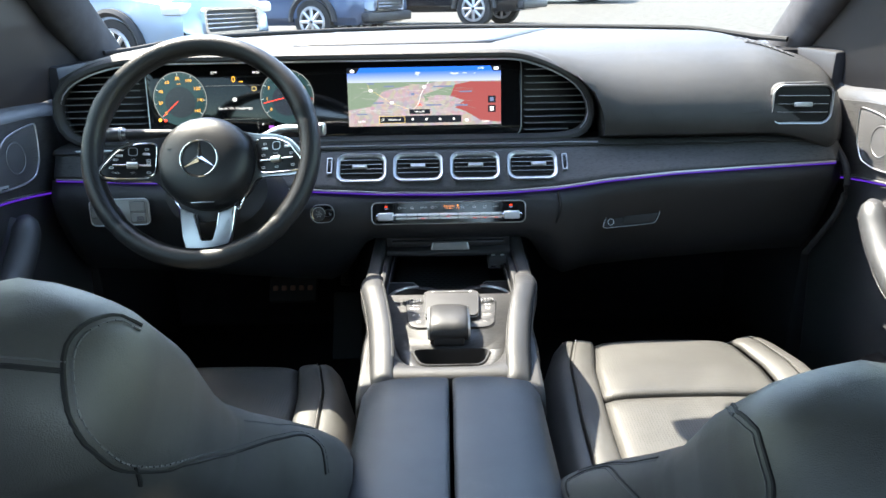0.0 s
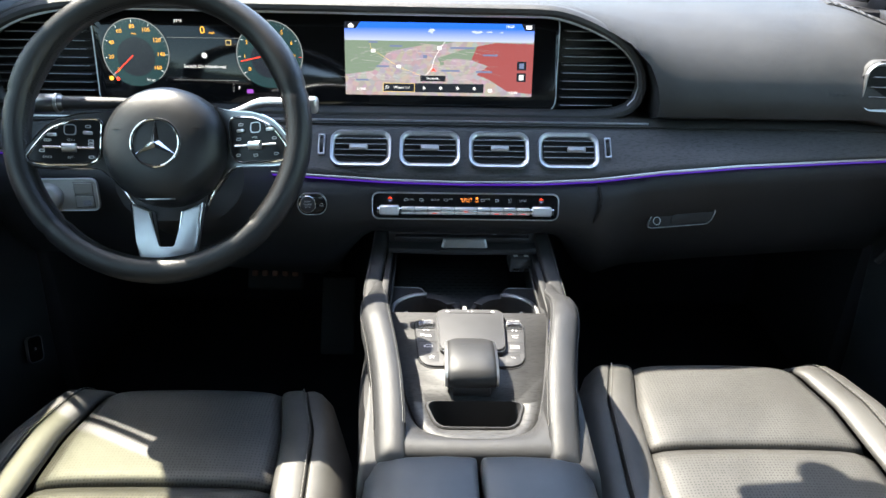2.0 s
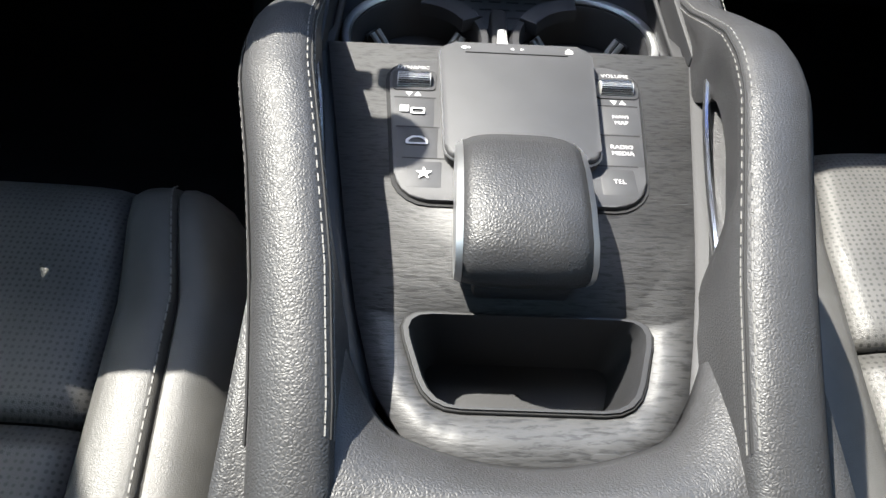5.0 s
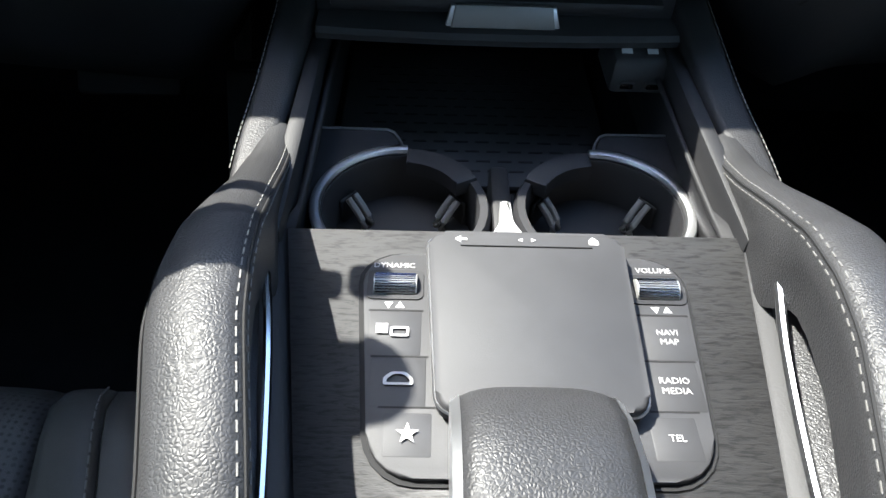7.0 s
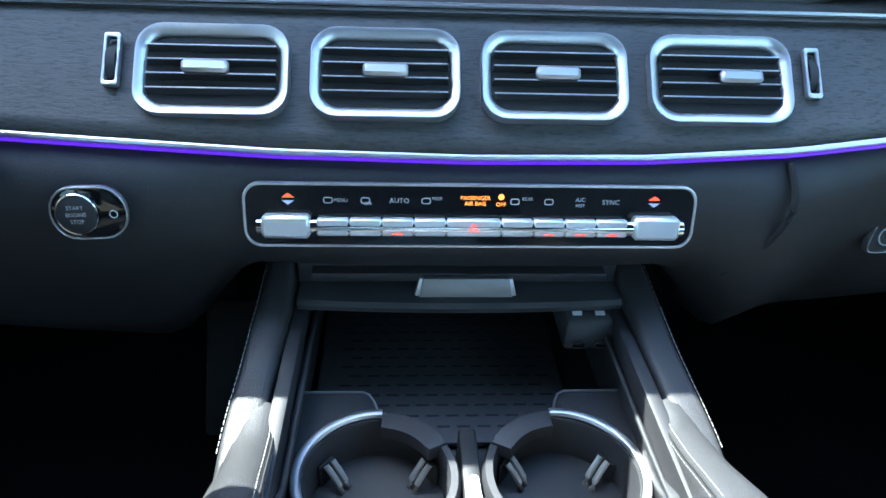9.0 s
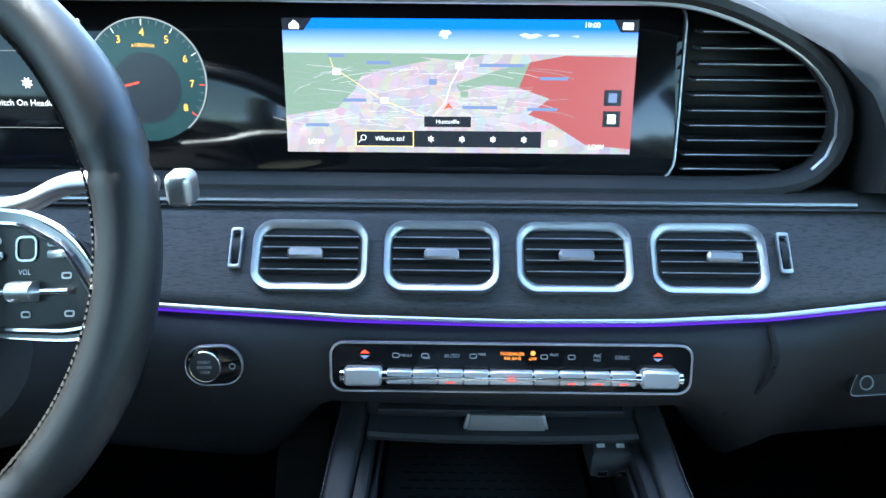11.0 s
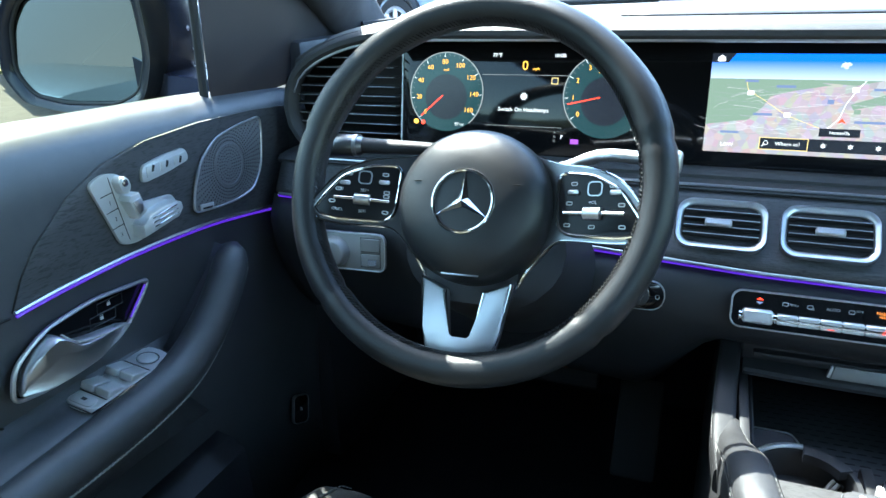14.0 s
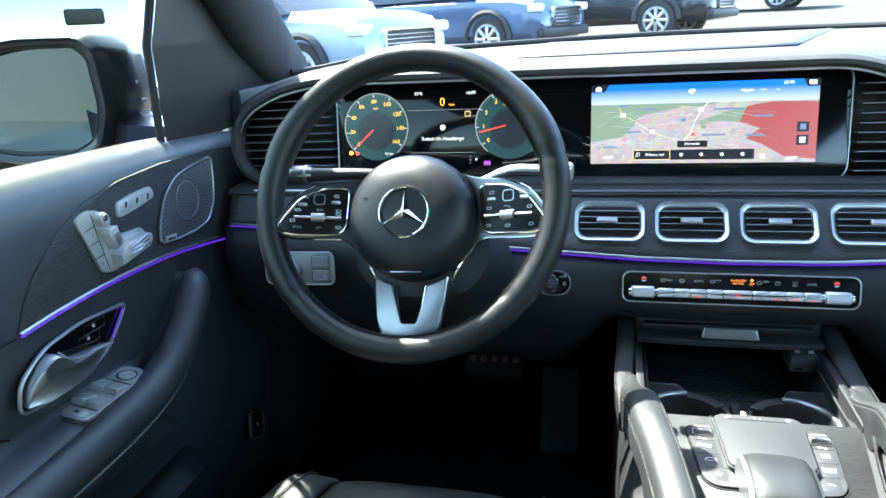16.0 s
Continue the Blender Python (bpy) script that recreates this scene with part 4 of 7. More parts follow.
part("surround", frame_ring(rrect(0.049, 0.035, 0.0165), rrect(0.0465, 0.0325, 0.0153), 0.0036, SM, 0.0006), SILVER, sb)
part("push_button", prism(circle(0.0125, 32), 0.003, SM @ pose(-0.007, 0, 0.0025), 0.0012), PLASTIC, sb)
part("button_ring", tube([SM @ Vector((-0.007 + 0.0128 * math.cos(a), 0.0128 * math.sin(a), 0.0045)) for a in np.linspace(0, 2 * math.pi, 33)[:-1]], 0.0007, 6, True, up=(0, -1, 0.1)), CHROME, sb)
for body, y in (("START", 0.0045), ("ENGINE", 0.0), ("STOP", -0.0045)):
    writing(body, 0.0036, SM @ pose(-0.007, y, 0.0058), WHITE_INK, sb)
part("icon", frame_ring(circle(0.0027, 16), circle(0.0021, 16), 0.0003, SM @ pose(0.0155, -0.001, 0.003)), WHITE_INK, sb)

GM = facing((0.350, 1.236, 1.181), (0, -1, 0.3)) @ pose(0, 0, 0, 0, 0, 5) @ Matrix.Diagonal((0.86, 0.95, 1, 1))
gh = thing("glovebox_handle", (0.357, 1.21, 1.18), "black recessed glove box handle with thin silver surround", "handle")
gl = smooth_closed([(-0.066, -0.013), (0.052, -0.013), (0.067, 0.013), (-0.055, 0.013)], 0)
part("surround", frame_ring(gl, [(x * 0.982, y * 0.92) for x, y in gl], 0.007, GM @ pose(0, 0, -0.003), 0.0008), SILVER, gh)
part("cup", prism([(x * 0.98, y * 0.91) for x, y in gl], 0.0012, GM @ pose(0, 0, 0.0005)), SOFT_BLACK, gh)
part("flap", prism([(x * 0.6 + 0.018, y * 0.6) for x, y in gl], 0.003, GM @ pose(0, 0, 0.001), 0.001), PLASTIC, gh)
part("lock_ring", frame_ring(circle(0.007, 20), circle(0.0058, 20), 0.002, GM @ pose(-0.046, -0.001, 0.001)), SILVER, gh)
for pts in (((0.204, 1.207, 1.2475), (0.208, 1.194, 1.222), (0.202, 1.201, 1.190), (0.184, 1.214, 1.158)),):
    part("glovebox_seam", tube(spline(pts, 14), 0.0024, 6), SEAM, dash)
part("end_gap", tube(spline([(0.738, 1.28, 1.31), (0.735, 1.22, 1.27), (0.733, 1.22, 1.2), (0.70, 1.25, 1.1)], 14), 0.006, 8), SEAM, dash)

LM = facing((-0.598, 1.190, 1.228), (0.06, -1, 0.12))
ls = thing("light_switch", (-0.612, 1.19, 1.226), "grey headlamp switch panel with round knob", "switch panel")
part("plate", prism(rrect(0.104, 0.047, 0.009), 0.005, LM @ pose(0, 0, -0.001), 0.0015), GREY_SATIN, ls)
part("surround", frame_ring(rrect(0.107, 0.050, 0.0105), rrect(0.103, 0.046, 0.0085), 0.005, LM, 0.0008), SILVER, ls)
kn = part("knob", loft([[LM @ Vector((-0.017 + r * c, -0.002 + r * s, z)) for c, s in circle(1, 28)] for r, z in ((0.021, 0.002), (0.020, 0.011), (0.017, 0.017), (0.015, 0.018))], closed=True, caps=True), GREY_SATIN, ls, "silver round knob")
part("knob_grip", box_at((0.006, 0.026, 0.008), LM @ pose(-0.017, -0.002, 0.021, 0, 0, 15), 0.002), GREY_SATIN, kn)
for x, y in ((0.033, 0.010), (0.033, -0.010), (-0.044, 0.0)):
    part("key", box_at((0.026 if x > 0 else 0.012, 0.017, 0.003), LM @ pose(x, y, 0.0045), 0.001), GREY_SATIN, ls)
    part("key_gap", tube([LM @ Vector((x + dx * (0.0134 if x > 0 else 0.0064), y + dy * 0.0089, 0.0045)) for dx, dy in ((-1, -1), (1, -1), (1, 1), (-1, 1))], 0.0006, 4, True, up=(0, -1, 0.1)), SEAM, ls)
flat([(-0.006, -0.004), (0.006, -0.004), (0.006, 0.004), (-0.006, 0.004)], LM @ pose(0.036, -0.012, 0.0062), CHROME, ls, "key_mark")

AG = facing((0.560, 1.2530, 1.383), (0, -1, 0.45))
writing("AIRBAG", 0.0085, AG @ pose(-0.002, -0.004, -0.001), CONTROL, dash, depth=0.0015)
# defroster slot and speaker cover on top
dv = thing("defroster_vent", (0.65, 1.40, 1.46), "small slatted corner vent on dashboard top", "air vent")


def pad_z(x, y):
    """Height of the upper pad."""
    prof = sorted((q[1], q[2]) for q in pad_profile(x) if q[1] > 1.30)
    return lerp([q[0] for q in prof], [q[1] for q in prof], y)


def on_pad(u, v, lift):
    """u runs along the slot towards the door, v across it."""
    x = 0.608 + 0.086 * u
    y = 1.462 - 0.052 * u + (v - 0.5) * (0.062 - 0.045 * u)
    return (x, y, pad_z(x, y) + lift)


# near-black sheet under the slats paints the shaded depth of the slot
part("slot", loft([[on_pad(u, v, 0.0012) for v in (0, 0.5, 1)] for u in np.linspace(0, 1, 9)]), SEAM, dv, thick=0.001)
for k in range(8):
    u = 0.03 + 0.125 * k
    part("slat", tube([on_pad(u, 0.0, 0.002), on_pad(u + 0.03, 0.5, 0.0022), on_pad(min(u + 0.06, 1), 1.0, 0.002)], 0.0017, 6), PAD, dv)
part("slot_rim", tube([on_pad(u, 0, 0.001) for u in np.linspace(0, 1, 6)] + [on_pad(u, 1, 0.001) for u in np.linspace(1, 0, 6)], 0.0016, 6, True), PAD, dv)
part("speaker_cover", loft([[(x, y, 1.5012) for x in np.linspace(-0.30, 0.30 - (2.0 - y) * 0.35, 12)] for y in np.linspace(1.40, 1.95, 8)]), PLASTIC, dash, "dark grille sheet on dashboard top", thick=0.001)

# ---- storage below the dashboard ----
nook = thing("storage_tray", (0, 1.2, 1.04), "black storage tray with rubber mat under dashboard", "storage")
part("roof", rbox((0, 1.33, 1.142), (0.216, 0.20, 0.008), 0.002), PLASTIC, nook)
part("lip", loft([[(x, 1.214 + 0.35 * x * x, 1.131), (x, 1.211 + 0.35 * x * x, 1.128), (x, 1.213 + 0.35 * x * x, 1.123), (x, 1.24, 1.122), (x, 1.24, 1.132)] for x in np.linspace(-0.117, 0.119, 20)], closed=True, caps=True), CONTROL, nook)
tabm = facing((0.004, 1.2300, 1.136), (0, -1, 0.25))
tab = part("flap_handle", prism([(-0.038, -0.008), (0.038, -0.008), (0.034, 0.007), (-0.034, 0.007)], 0.006, tabm, 0.002), SILVER, nook, "satin silver flap handle")
part("handle_face", prism([(-0.034, -0.007), (0.034, -0.007), (0.031, 0.008), (-0.031, 0.008)], 0.005, tabm @ pose(0, 0, 0.004), 0.002), GREY_SATIN, tab)
part("panel", rbox((0, 1.27, 1.140), (0.24, 0.06, 0.034), 0.006), PLASTIC, nook)
part("back", rbox((0, 1.40, 1.09), (0.23, 0.01, 0.12), 0.002), SOFT_BLACK, nook)
for s in (-1, 1):
    part("cheek", rbox((s * 0.116, 1.23, 1.085), (0.010, 0.38, 0.075), 0.002), SOFT_BLACK, nook)
part("bed", rbox((0, 1.22, 1.046), (0.232, 0.36, 0.012), 0.002), SOFT_BLACK, nook)
matp = part("rubber_mat", rbox((-0.012, 1.235, 1.0555), (0.188, 0.17, 0.006), 0.002), CONTROL, nook, "dark grey rubber mat with short slits")
# near-black bars on the mat paint the shade inside its short slits
bm = bmesh.new()
for j in range(13):
    for i in range(11):
        x, y = -0.085 + 0.0145 * i + (0.007 if j % 2 else 0), 1.165 + 0.0105 * j
        b = bmesh.ops.create_cube(bm, size=1, matrix=Matrix.Translation((x, y, 1.0584)) @ Matrix.Diagonal((0.0095, 0.0016, 0.0008, 1)))
part("slit_shade_pattern", bm, SEAM, matp, kind="stuff")
usb = thing("usb_block", (0.095, 1.222, 1.10), "black block with two charging sockets", "socket")
part("housing", rbox((0.096, 1.226, 1.109), (0.042, 0.05, 0.023), 0.004, 2, taper=(0.9, 0.8)), CONTROL, usb)
for x in (0.086, 0.103):
    part("port", rbox((x, 1.1995, 1.105), (0.009, 0.003, 0.004), 0.001), GLOSS, usb)
    part("port_rim", frame_ring(rrect(0.011, 0.006, 0.002), rrect(0.009, 0.004, 0.0015), 0.001, facing((x, 1.199, 1.105), (0, -1, 0.1))), CONTROL, usb)
    part("icon", box_at((0.007, 0.004, 0.0004), facing((x, 1.215, 1.1215), (0, -0.3, 1)), 0), WHITE_INK, usb)


def cup_holder(cx, s):
    th = thing("cup_holder", (cx, 1.103, 1.02), "round black cup holder with chrome arc and spring arms", "cup holder", "cup holders")
    wall = [[(cx + r * c, 1.103 + r * sn, z) for c, sn in circle(1, 40)] for r, z in ((0.052, 1.03), (0.052, 1.079), (0.050, 1.083), (0.0455, 1.083), (0.0445, 1.080), (0.041, 1.005), (0.0, 1.003))]
    part("cup", loft(wall, closed=True), PLASTIC, th)
    arc = [(cx + s * 0.0495 * math.cos(a), 1.103 + 0.0495 * math.sin(a), 1.0845) for a in np.linspace(radians(-62), radians(92), 30)]
    part("chrome_arc", tube(arc, 0.0034, 8, flat=0.8), SILVER, th, "satin silver arc")
    deck = [(s * 0.0, 0.051), (s * 0.006, 0.066), (s * 0.012, 0.070), (s * 0.058, 0.070), (s * 0.062, 0.03), (s * 0.0535, 0.0), (s * 0.047, 0.022), (s * 0.034, 0.040), (s * 0.018, 0.0495)]
    part("deck", prism(deck[::-s], 0.008, Matrix.Translation((cx, 1.103, 1.0765)), 0.0015), PLASTIC, th)
    part("deck_line", tube([(cx + s * x, 1.103 + y, 1.0852) for x, y in ((0.0005, 0.0495), (0.004, 0.060), (0.0075, 0.0665), (0.012, 0.0693), (0.058, 0.0698))], 0.0009, 6), SILVER, th, "thin silver line")
    fan = [(0.050 * math.cos(a), 0.050 * math.sin(a)) for a in np.linspace(radians(92), radians(152), 10)] + [(0.036 * math.cos(a), 0.036 * math.sin(a)) for a in np.linspace(radians(152), radians(92), 10)]
    part("inner_collar", prism([(s * x, y) for x, y in fan][::s], 0.010, Matrix.Translation((cx, 1.103, 1.0755)), 0.0012), PLASTIC, th, "dark collar segment")
    for a in (38, 142):
        ar = radians(a)
        up = Vector((-math.cos(ar) * s, -math.sin(ar), 0.0))
        foot = Vector((cx + s * 0.042 * math.cos(ar), 1.103 + 0.036 * math.sin(ar), 1.070))
        for k in (-1, 1):
            across = Vector((-math.sin(ar) * s, math.cos(ar), 0)) * 0.0028 * k
            pts = [foot + across + up * (0.012 * math.sin(math.pi * t) + 0.002) + Vector((0, 0, -0.034 * t)) for t in np.linspace(0, 1, 7)]
            part("spring_arm", tube(pts, 0.0022, 8), GREY_SATIN, th, "grey ribbed spring arm")
        part("arm_slot", rbox(foot + Vector((0, 0, -0.018)) - up * 0.001, (0.014, 0.003, 0.034), 0.001, 1, Euler((0, 0, math.atan2(up.y, up.x) - math.pi / 2)).to_matrix()), SEAM, th)
    return th


cup_holder(-0.057, -1)
cup_holder(0.060, 1)
cb = thing("cup_bridge", (0.0015, 1.07, 1.06), "black bridge with small chrome clip between cup holders", "bracket")
part("web", rbox((0.0015, 1.10, 1.055), (0.012, 0.09, 0.05), 0.003), SOFT_BLACK, cb)
part("clip", prism(smooth_closed([(-0.0095, -0.014), (0.0095, -0.014), (0.0035, -0.002), (0.0026, 0.014), (-0.0026, 0.014), (-0.0035, -0.002)], 0.2), 0.010, Matrix.Translation((-0.0003, 1.071, 1.094)), 0.002), SATIN, cb, "polished silver clip")

# ---- centre console ----
con = thing("center_console", (0, 0.8, 0.72), "black leather centre console with wood panel and grab handles", "console")


def panel_half(y):
    return lerp([0.785, 0.79, 0.80, 0.82, 0.86, 0.91, 1.05], [0.02, 0.038, 0.053, 0.066, 0.077, 0.087, 0.1115], y)


TRAY = smooth_closed([(-0.0545, 0.8560), (0.0580, 0.8560), (0.0445, 0.8120), (-0.0405, 0.8120)], 0.3)
bm = bmesh.new()
edge_ys = [0.787, 0.79, 0.795, 0.80, 0.81, 0.82, 0.84, 0.86, 0.91, 0.98, 1.05]
outer = [(0.002 - panel_half(y), y) for y in edge_ys] + [(0.002 + panel_half(y), y) for y in edge_ys[::-1]]
edges = []
for ring in (outer, TRAY):
    vs = [bm.verts.new((x, y, 1.1145)) for x, y in ring]
    edges += [bm.edges.new((vs[i], vs[(i + 1) % len(vs)])) for i in range(len(vs))]
bmesh.ops.triangle_fill(bm, use_beauty=True, use_dissolve=False, edges=edges, normal=(0, 0, 1))
part("wood_panel", bm, WOOD, con, "dark open-pored wood panel", thick=0.004)
TC = (0.002, 0.8375)
tray = part("coin_tray", loft([[(TC[0] + (x - TC[0]) * k, TC[1] + (y - TC[1]) * k, z) for x, y in TRAY] for k, z in ((1.035, 1.1152), (1.03, 1.1168), (0.985, 1.1168), (0.96, 1.114), (0.88, 1.080), (0.84, 1.075), (0.02, 1.075))], closed=True), SOFT_BLACK, con, "open black tray", angle=60)
part("tray_rim", tube([(TC[0] + (x - TC[0]) * 1.04, TC[1] + (y - TC[1]) * 1.05, 1.1152) for x, y in TRAY], 0.0008, 6, True), SEAM, tray)
for s in (-1, 1):
    secs, seam_in, seam_out = [], [], []
    for y in np.concatenate([np.linspace(0.725, 0.86, 12), np.linspace(0.87, 1.02, 26), np.linspace(1.03, 1.128, 12)]):
        xi = lerp([0.725, 0.75, 0.80, 0.85, 0.90, 0.95, 0.985, 1.02, 1.06, 1.10, 1.13], [0.072, 0.072, 0.0745, 0.080, 0.0888, 0.0985, 0.1030, 0.1065, 0.1115, 0.1150, 0.1175], y)
        xo = lerp([0.725, 0.75, 0.80, 0.85, 0.90, 0.95, 0.985, 1.02, 1.06, 1.10, 1.13], [0.1025, 0.104, 0.1070, 0.1130, 0.1220, 0.1335, 0.1370, 0.1385, 0.1395, 0.1415, 0.1430], y)
        zt = lerp([0.725, 0.75, 0.80, 0.85, 0.90, 0.94, 0.97, 1.00, 1.03, 1.07, 1.10, 1.13], [1.112, 1.1335, 1.151, 1.164, 1.1745, 1.180, 1.179, 1.1715, 1.157, 1.136, 1.124, 1.119], y)
        hole = smooth(0.868, 0.905, y) * (1 - smooth(0.985, 1.015, y))
        xp = panel_half(min(max(y, 0.84), 1.05)) + 0.003
        zb = 1.112 + hole * (zt - 0.040 - 1.112)
        xb = xp + hole * 0.55 * (xi - xp) + (0.006 if hole > 0 else 0) * hole
        row = [(xb, zb), (xb + (xi - xb) * 0.55, zb + (zt - zb) * 0.55), (xi - 0.0005, zt - 0.006), (xi + 0.0015, zt - 0.0015), (xi + 0.006, zt + 0.001), ((xi + xo) / 2, zt + 0.0015), (xo - 0.007, zt - 0.002), (xo - 0.002, zt - 0.007), (xo, zt - 0.015), (xo + 0.0015, (zt - 0.015 + zb) / 2), (xo + 0.001, min(zb, zt - 0.02)), ((xo + xb) / 2, zb - 0.002)]
        secs.append([(s * q[0], y, q[1]) for q in row])
        seam_in.append((s * (xi + 0.0006), y, zt - 0.0030))
        seam_out.append((s * (xo + 0.0002), y, zt - 0.0120))
    grip = part("grab_handle", loft(secs, closed=True, caps=True), LEATHER, con, "grained leather grab handle", angle=70)
    for run_pts, side in ((seam_in[5:], -1), (seam_out[5:], 1)):
        part("seam", tube(run_pts, 0.0007, 5), SEAM, grip)
        for dx, dz in ((-0.0020 * side, 0.0019), (0.0008 * side, -0.0026)):
            part("stitching", stitches([(x + s * dx, y, z + dz) for x, y, z in run_pts], 0.0050, 0.00042, 0.0037, (0, 0, 0.0002)), THREAD, grip, "pale grey stitching")
    run = spline([(s * 0.131, 1.045, 1.103), (s * 0.135, 1.10, 1.106), (s * 0.134, 1.17, 1.112), (s * 0.130, 1.27, 1.133)], 16)
    ring = [(0.0118 * abs(c) ** 0.45 * (1 if c > 0 else -1), 0.0145 * abs(q) ** 0.45 * (1 if q > 0 else -1)) for c, q in circle(1, 24)]
    part("strut", loft([[(p[0] + a, p[1], p[2] + h) for a, h in ring] for p in run], closed=True, caps=True), LEATHER, con, "slim leather strut to the dashboard", angle=60)
    part("strut_stitching", stitches([(p[0] + s * 0.0116, p[1], p[2] + 0.0115) for p in run[3:]], 0.005, 0.0004, 0.0036), THREAD, con, "pale grey stitching")
    part("slot_trim", tube(spline([(s * 0.0915, 0.880, 1.122), (s * 0.0975, 0.93, 1.124), (s * 0.1035, 0.975, 1.129), (s * 0.1085, 1.003, 1.134)], 14), 0.0019, 8, flat=1.6), CHROME, con, "chrome strip under handle")
    side = []
    for y in np.linspace(0.30, 1.42, 40):
        ph = panel_half(min(max(y, 0.82), 1.05)) + 0.022 * (1 - smooth(0.74, 0.80, y))
        side.append([(s * (ph - 0.004), y, 1.110), (s * (ph + 0.004), y, 1.116 if y < 1.06 else 1.095), (s * (ph + 0.012), y, 1.118 if y < 1.06 else 1.095), (s * (0.112 + 0.016 * smooth(0.78, 0.9, y)), y, 1.100), (s * (0.118 + 0.022 * smooth(0.78, 0.95, y)), y, 1.06), (s * (0.125 + 0.02 * smooth(0.78, 0.95, y)), y, 0.95), (s * 0.145, y, 0.70)])
    part("side_panel", loft(side), SOFT_BLACK, con, thick=0.003)
    lid = [[(s * 0.0022, y, 1.10), (s * 0.0022, y, 1.1325), (s * 0.004, y, 1.1358), (s * 0.008, y, 1.1372), (s * 0.035, y, 1.1385), (s * 0.07, y, 1.1365), (s * 0.098, y, 1.130), (s * 0.111, y, 1.119), (s * 0.117, y, 1.09)] for y in np.linspace(0.24, 0.743, 16)]
    lid.append([(x, y + 0.004, z - 0.002 if z > 1.105 else z) for x, y, z in lid[-1]])
    lid.append([(x * 0.99, y + 0.003, z - 0.008 if z > 1.105 else z) for x, y, z in lid[-1]])
    part("armrest_lid", loft(lid, caps=True), LID_LEATHER, con, "smooth leather armrest lid", angle=50)
collar = []
for x in np.linspace(-0.118, 0.118, 44):
    c = 0.05 * smooth(0.07, 0.118, abs(x))
    y0 = 0.7535 - 0.7 * c
    back = 0.790 + 4.2 * x * x + 45 * max(abs(x) - 0.052, 0) ** 2
    collar.append([(x, y0, 1.095), (x, y0, 1.128 - 0.4 * c), (x, y0 + 0.003, 1.1325 - 0.4 * c), (x, y0 + 0.014, 1.137 - 0.3 * c), (x, (y0 + back) / 2 + 0.002, 1.1345), (x, back - 0.006, 1.124), (x, back, 1.1125)])
part("collar", loft(collar), LEATHER, con, "grained leather collar before the armrest", thick=0.003, angle=60)

# touch pad with keys
ctl = thing("touch_controller", (0.002, 0.99, 1.115), "grey touch pad with side keys on wood panel", "controller")


def plate_line(grow):
    """The key plate's outline, narrower towards the driver."""
    return [(x * (1 + 1.35 * y), y) for x, y in rrect(0.138 + grow, 0.110 + grow, 0.018 + grow / 2)]


PLM = Matrix.Translation((0.0030, 0.9765, 1.1148))
part("key_plate", prism(plate_line(0), 0.0030, PLM, 0.001), CONTROL, ctl)
part("plate_gap", frame_ring(plate_line(0.0045), plate_line(0), 0.0007, PLM), SEAM, ctl)
rp = [(x * (1 + 0.055 * y / 0.047), y) for x, y in rrect(0.0855, 0.094, 0.008)]
PADM = Matrix.Translation((0.0040, 0.991, 1.116))
tp = part("touch_pad", prism(rp, 0.011, PADM, 0.0025, 3), CONTROL, ctl, "matt grey touch pad")
part("pad_fold", tube([PADM @ Vector((x, 0.0375, 0.0112)) for x in (-0.03, 0.03)], 0.0004, 5), SEAM, tp)
part("pad_edge", tube([PADM @ Vector((x * 1.004, y * 1.004, 0.0075)) for x, y in rp], 0.0008, 5, True), SILVER, tp)
flat([(-0.004, 0), (0, 0.003), (0, 0.001), (0.004, 0.001), (0.004, -0.001), (0, -0.001), (0, -0.003)], PADM @ pose(-0.030, 0.0415, 0.0112) @ Matrix.Diagonal((0.72, 0.72, 1, 1)), WHITE_INK, tp, "back_mark")
flat([(-0.003, -0.003), (0.003, -0.003), (0.003, 0.0005), (0, 0.0035), (-0.003, 0.0005)], PADM @ pose(0.031, 0.0415, 0.0112) @ Matrix.Diagonal((0.75, 0.75, 1, 1)), WHITE_INK, tp, "home_mark")
for dx, k in ((-0.002, -1), (0.003, 1)):
    flat([(0, -0.0015), (k * 0.003, 0), (0, 0.0015)], PADM @ pose(dx * 0.8, 0.0415, 0.0112) @ Matrix.Diagonal((0.75, 0.75, 1, 1)), WHITE_INK, tp, "skip_mark")
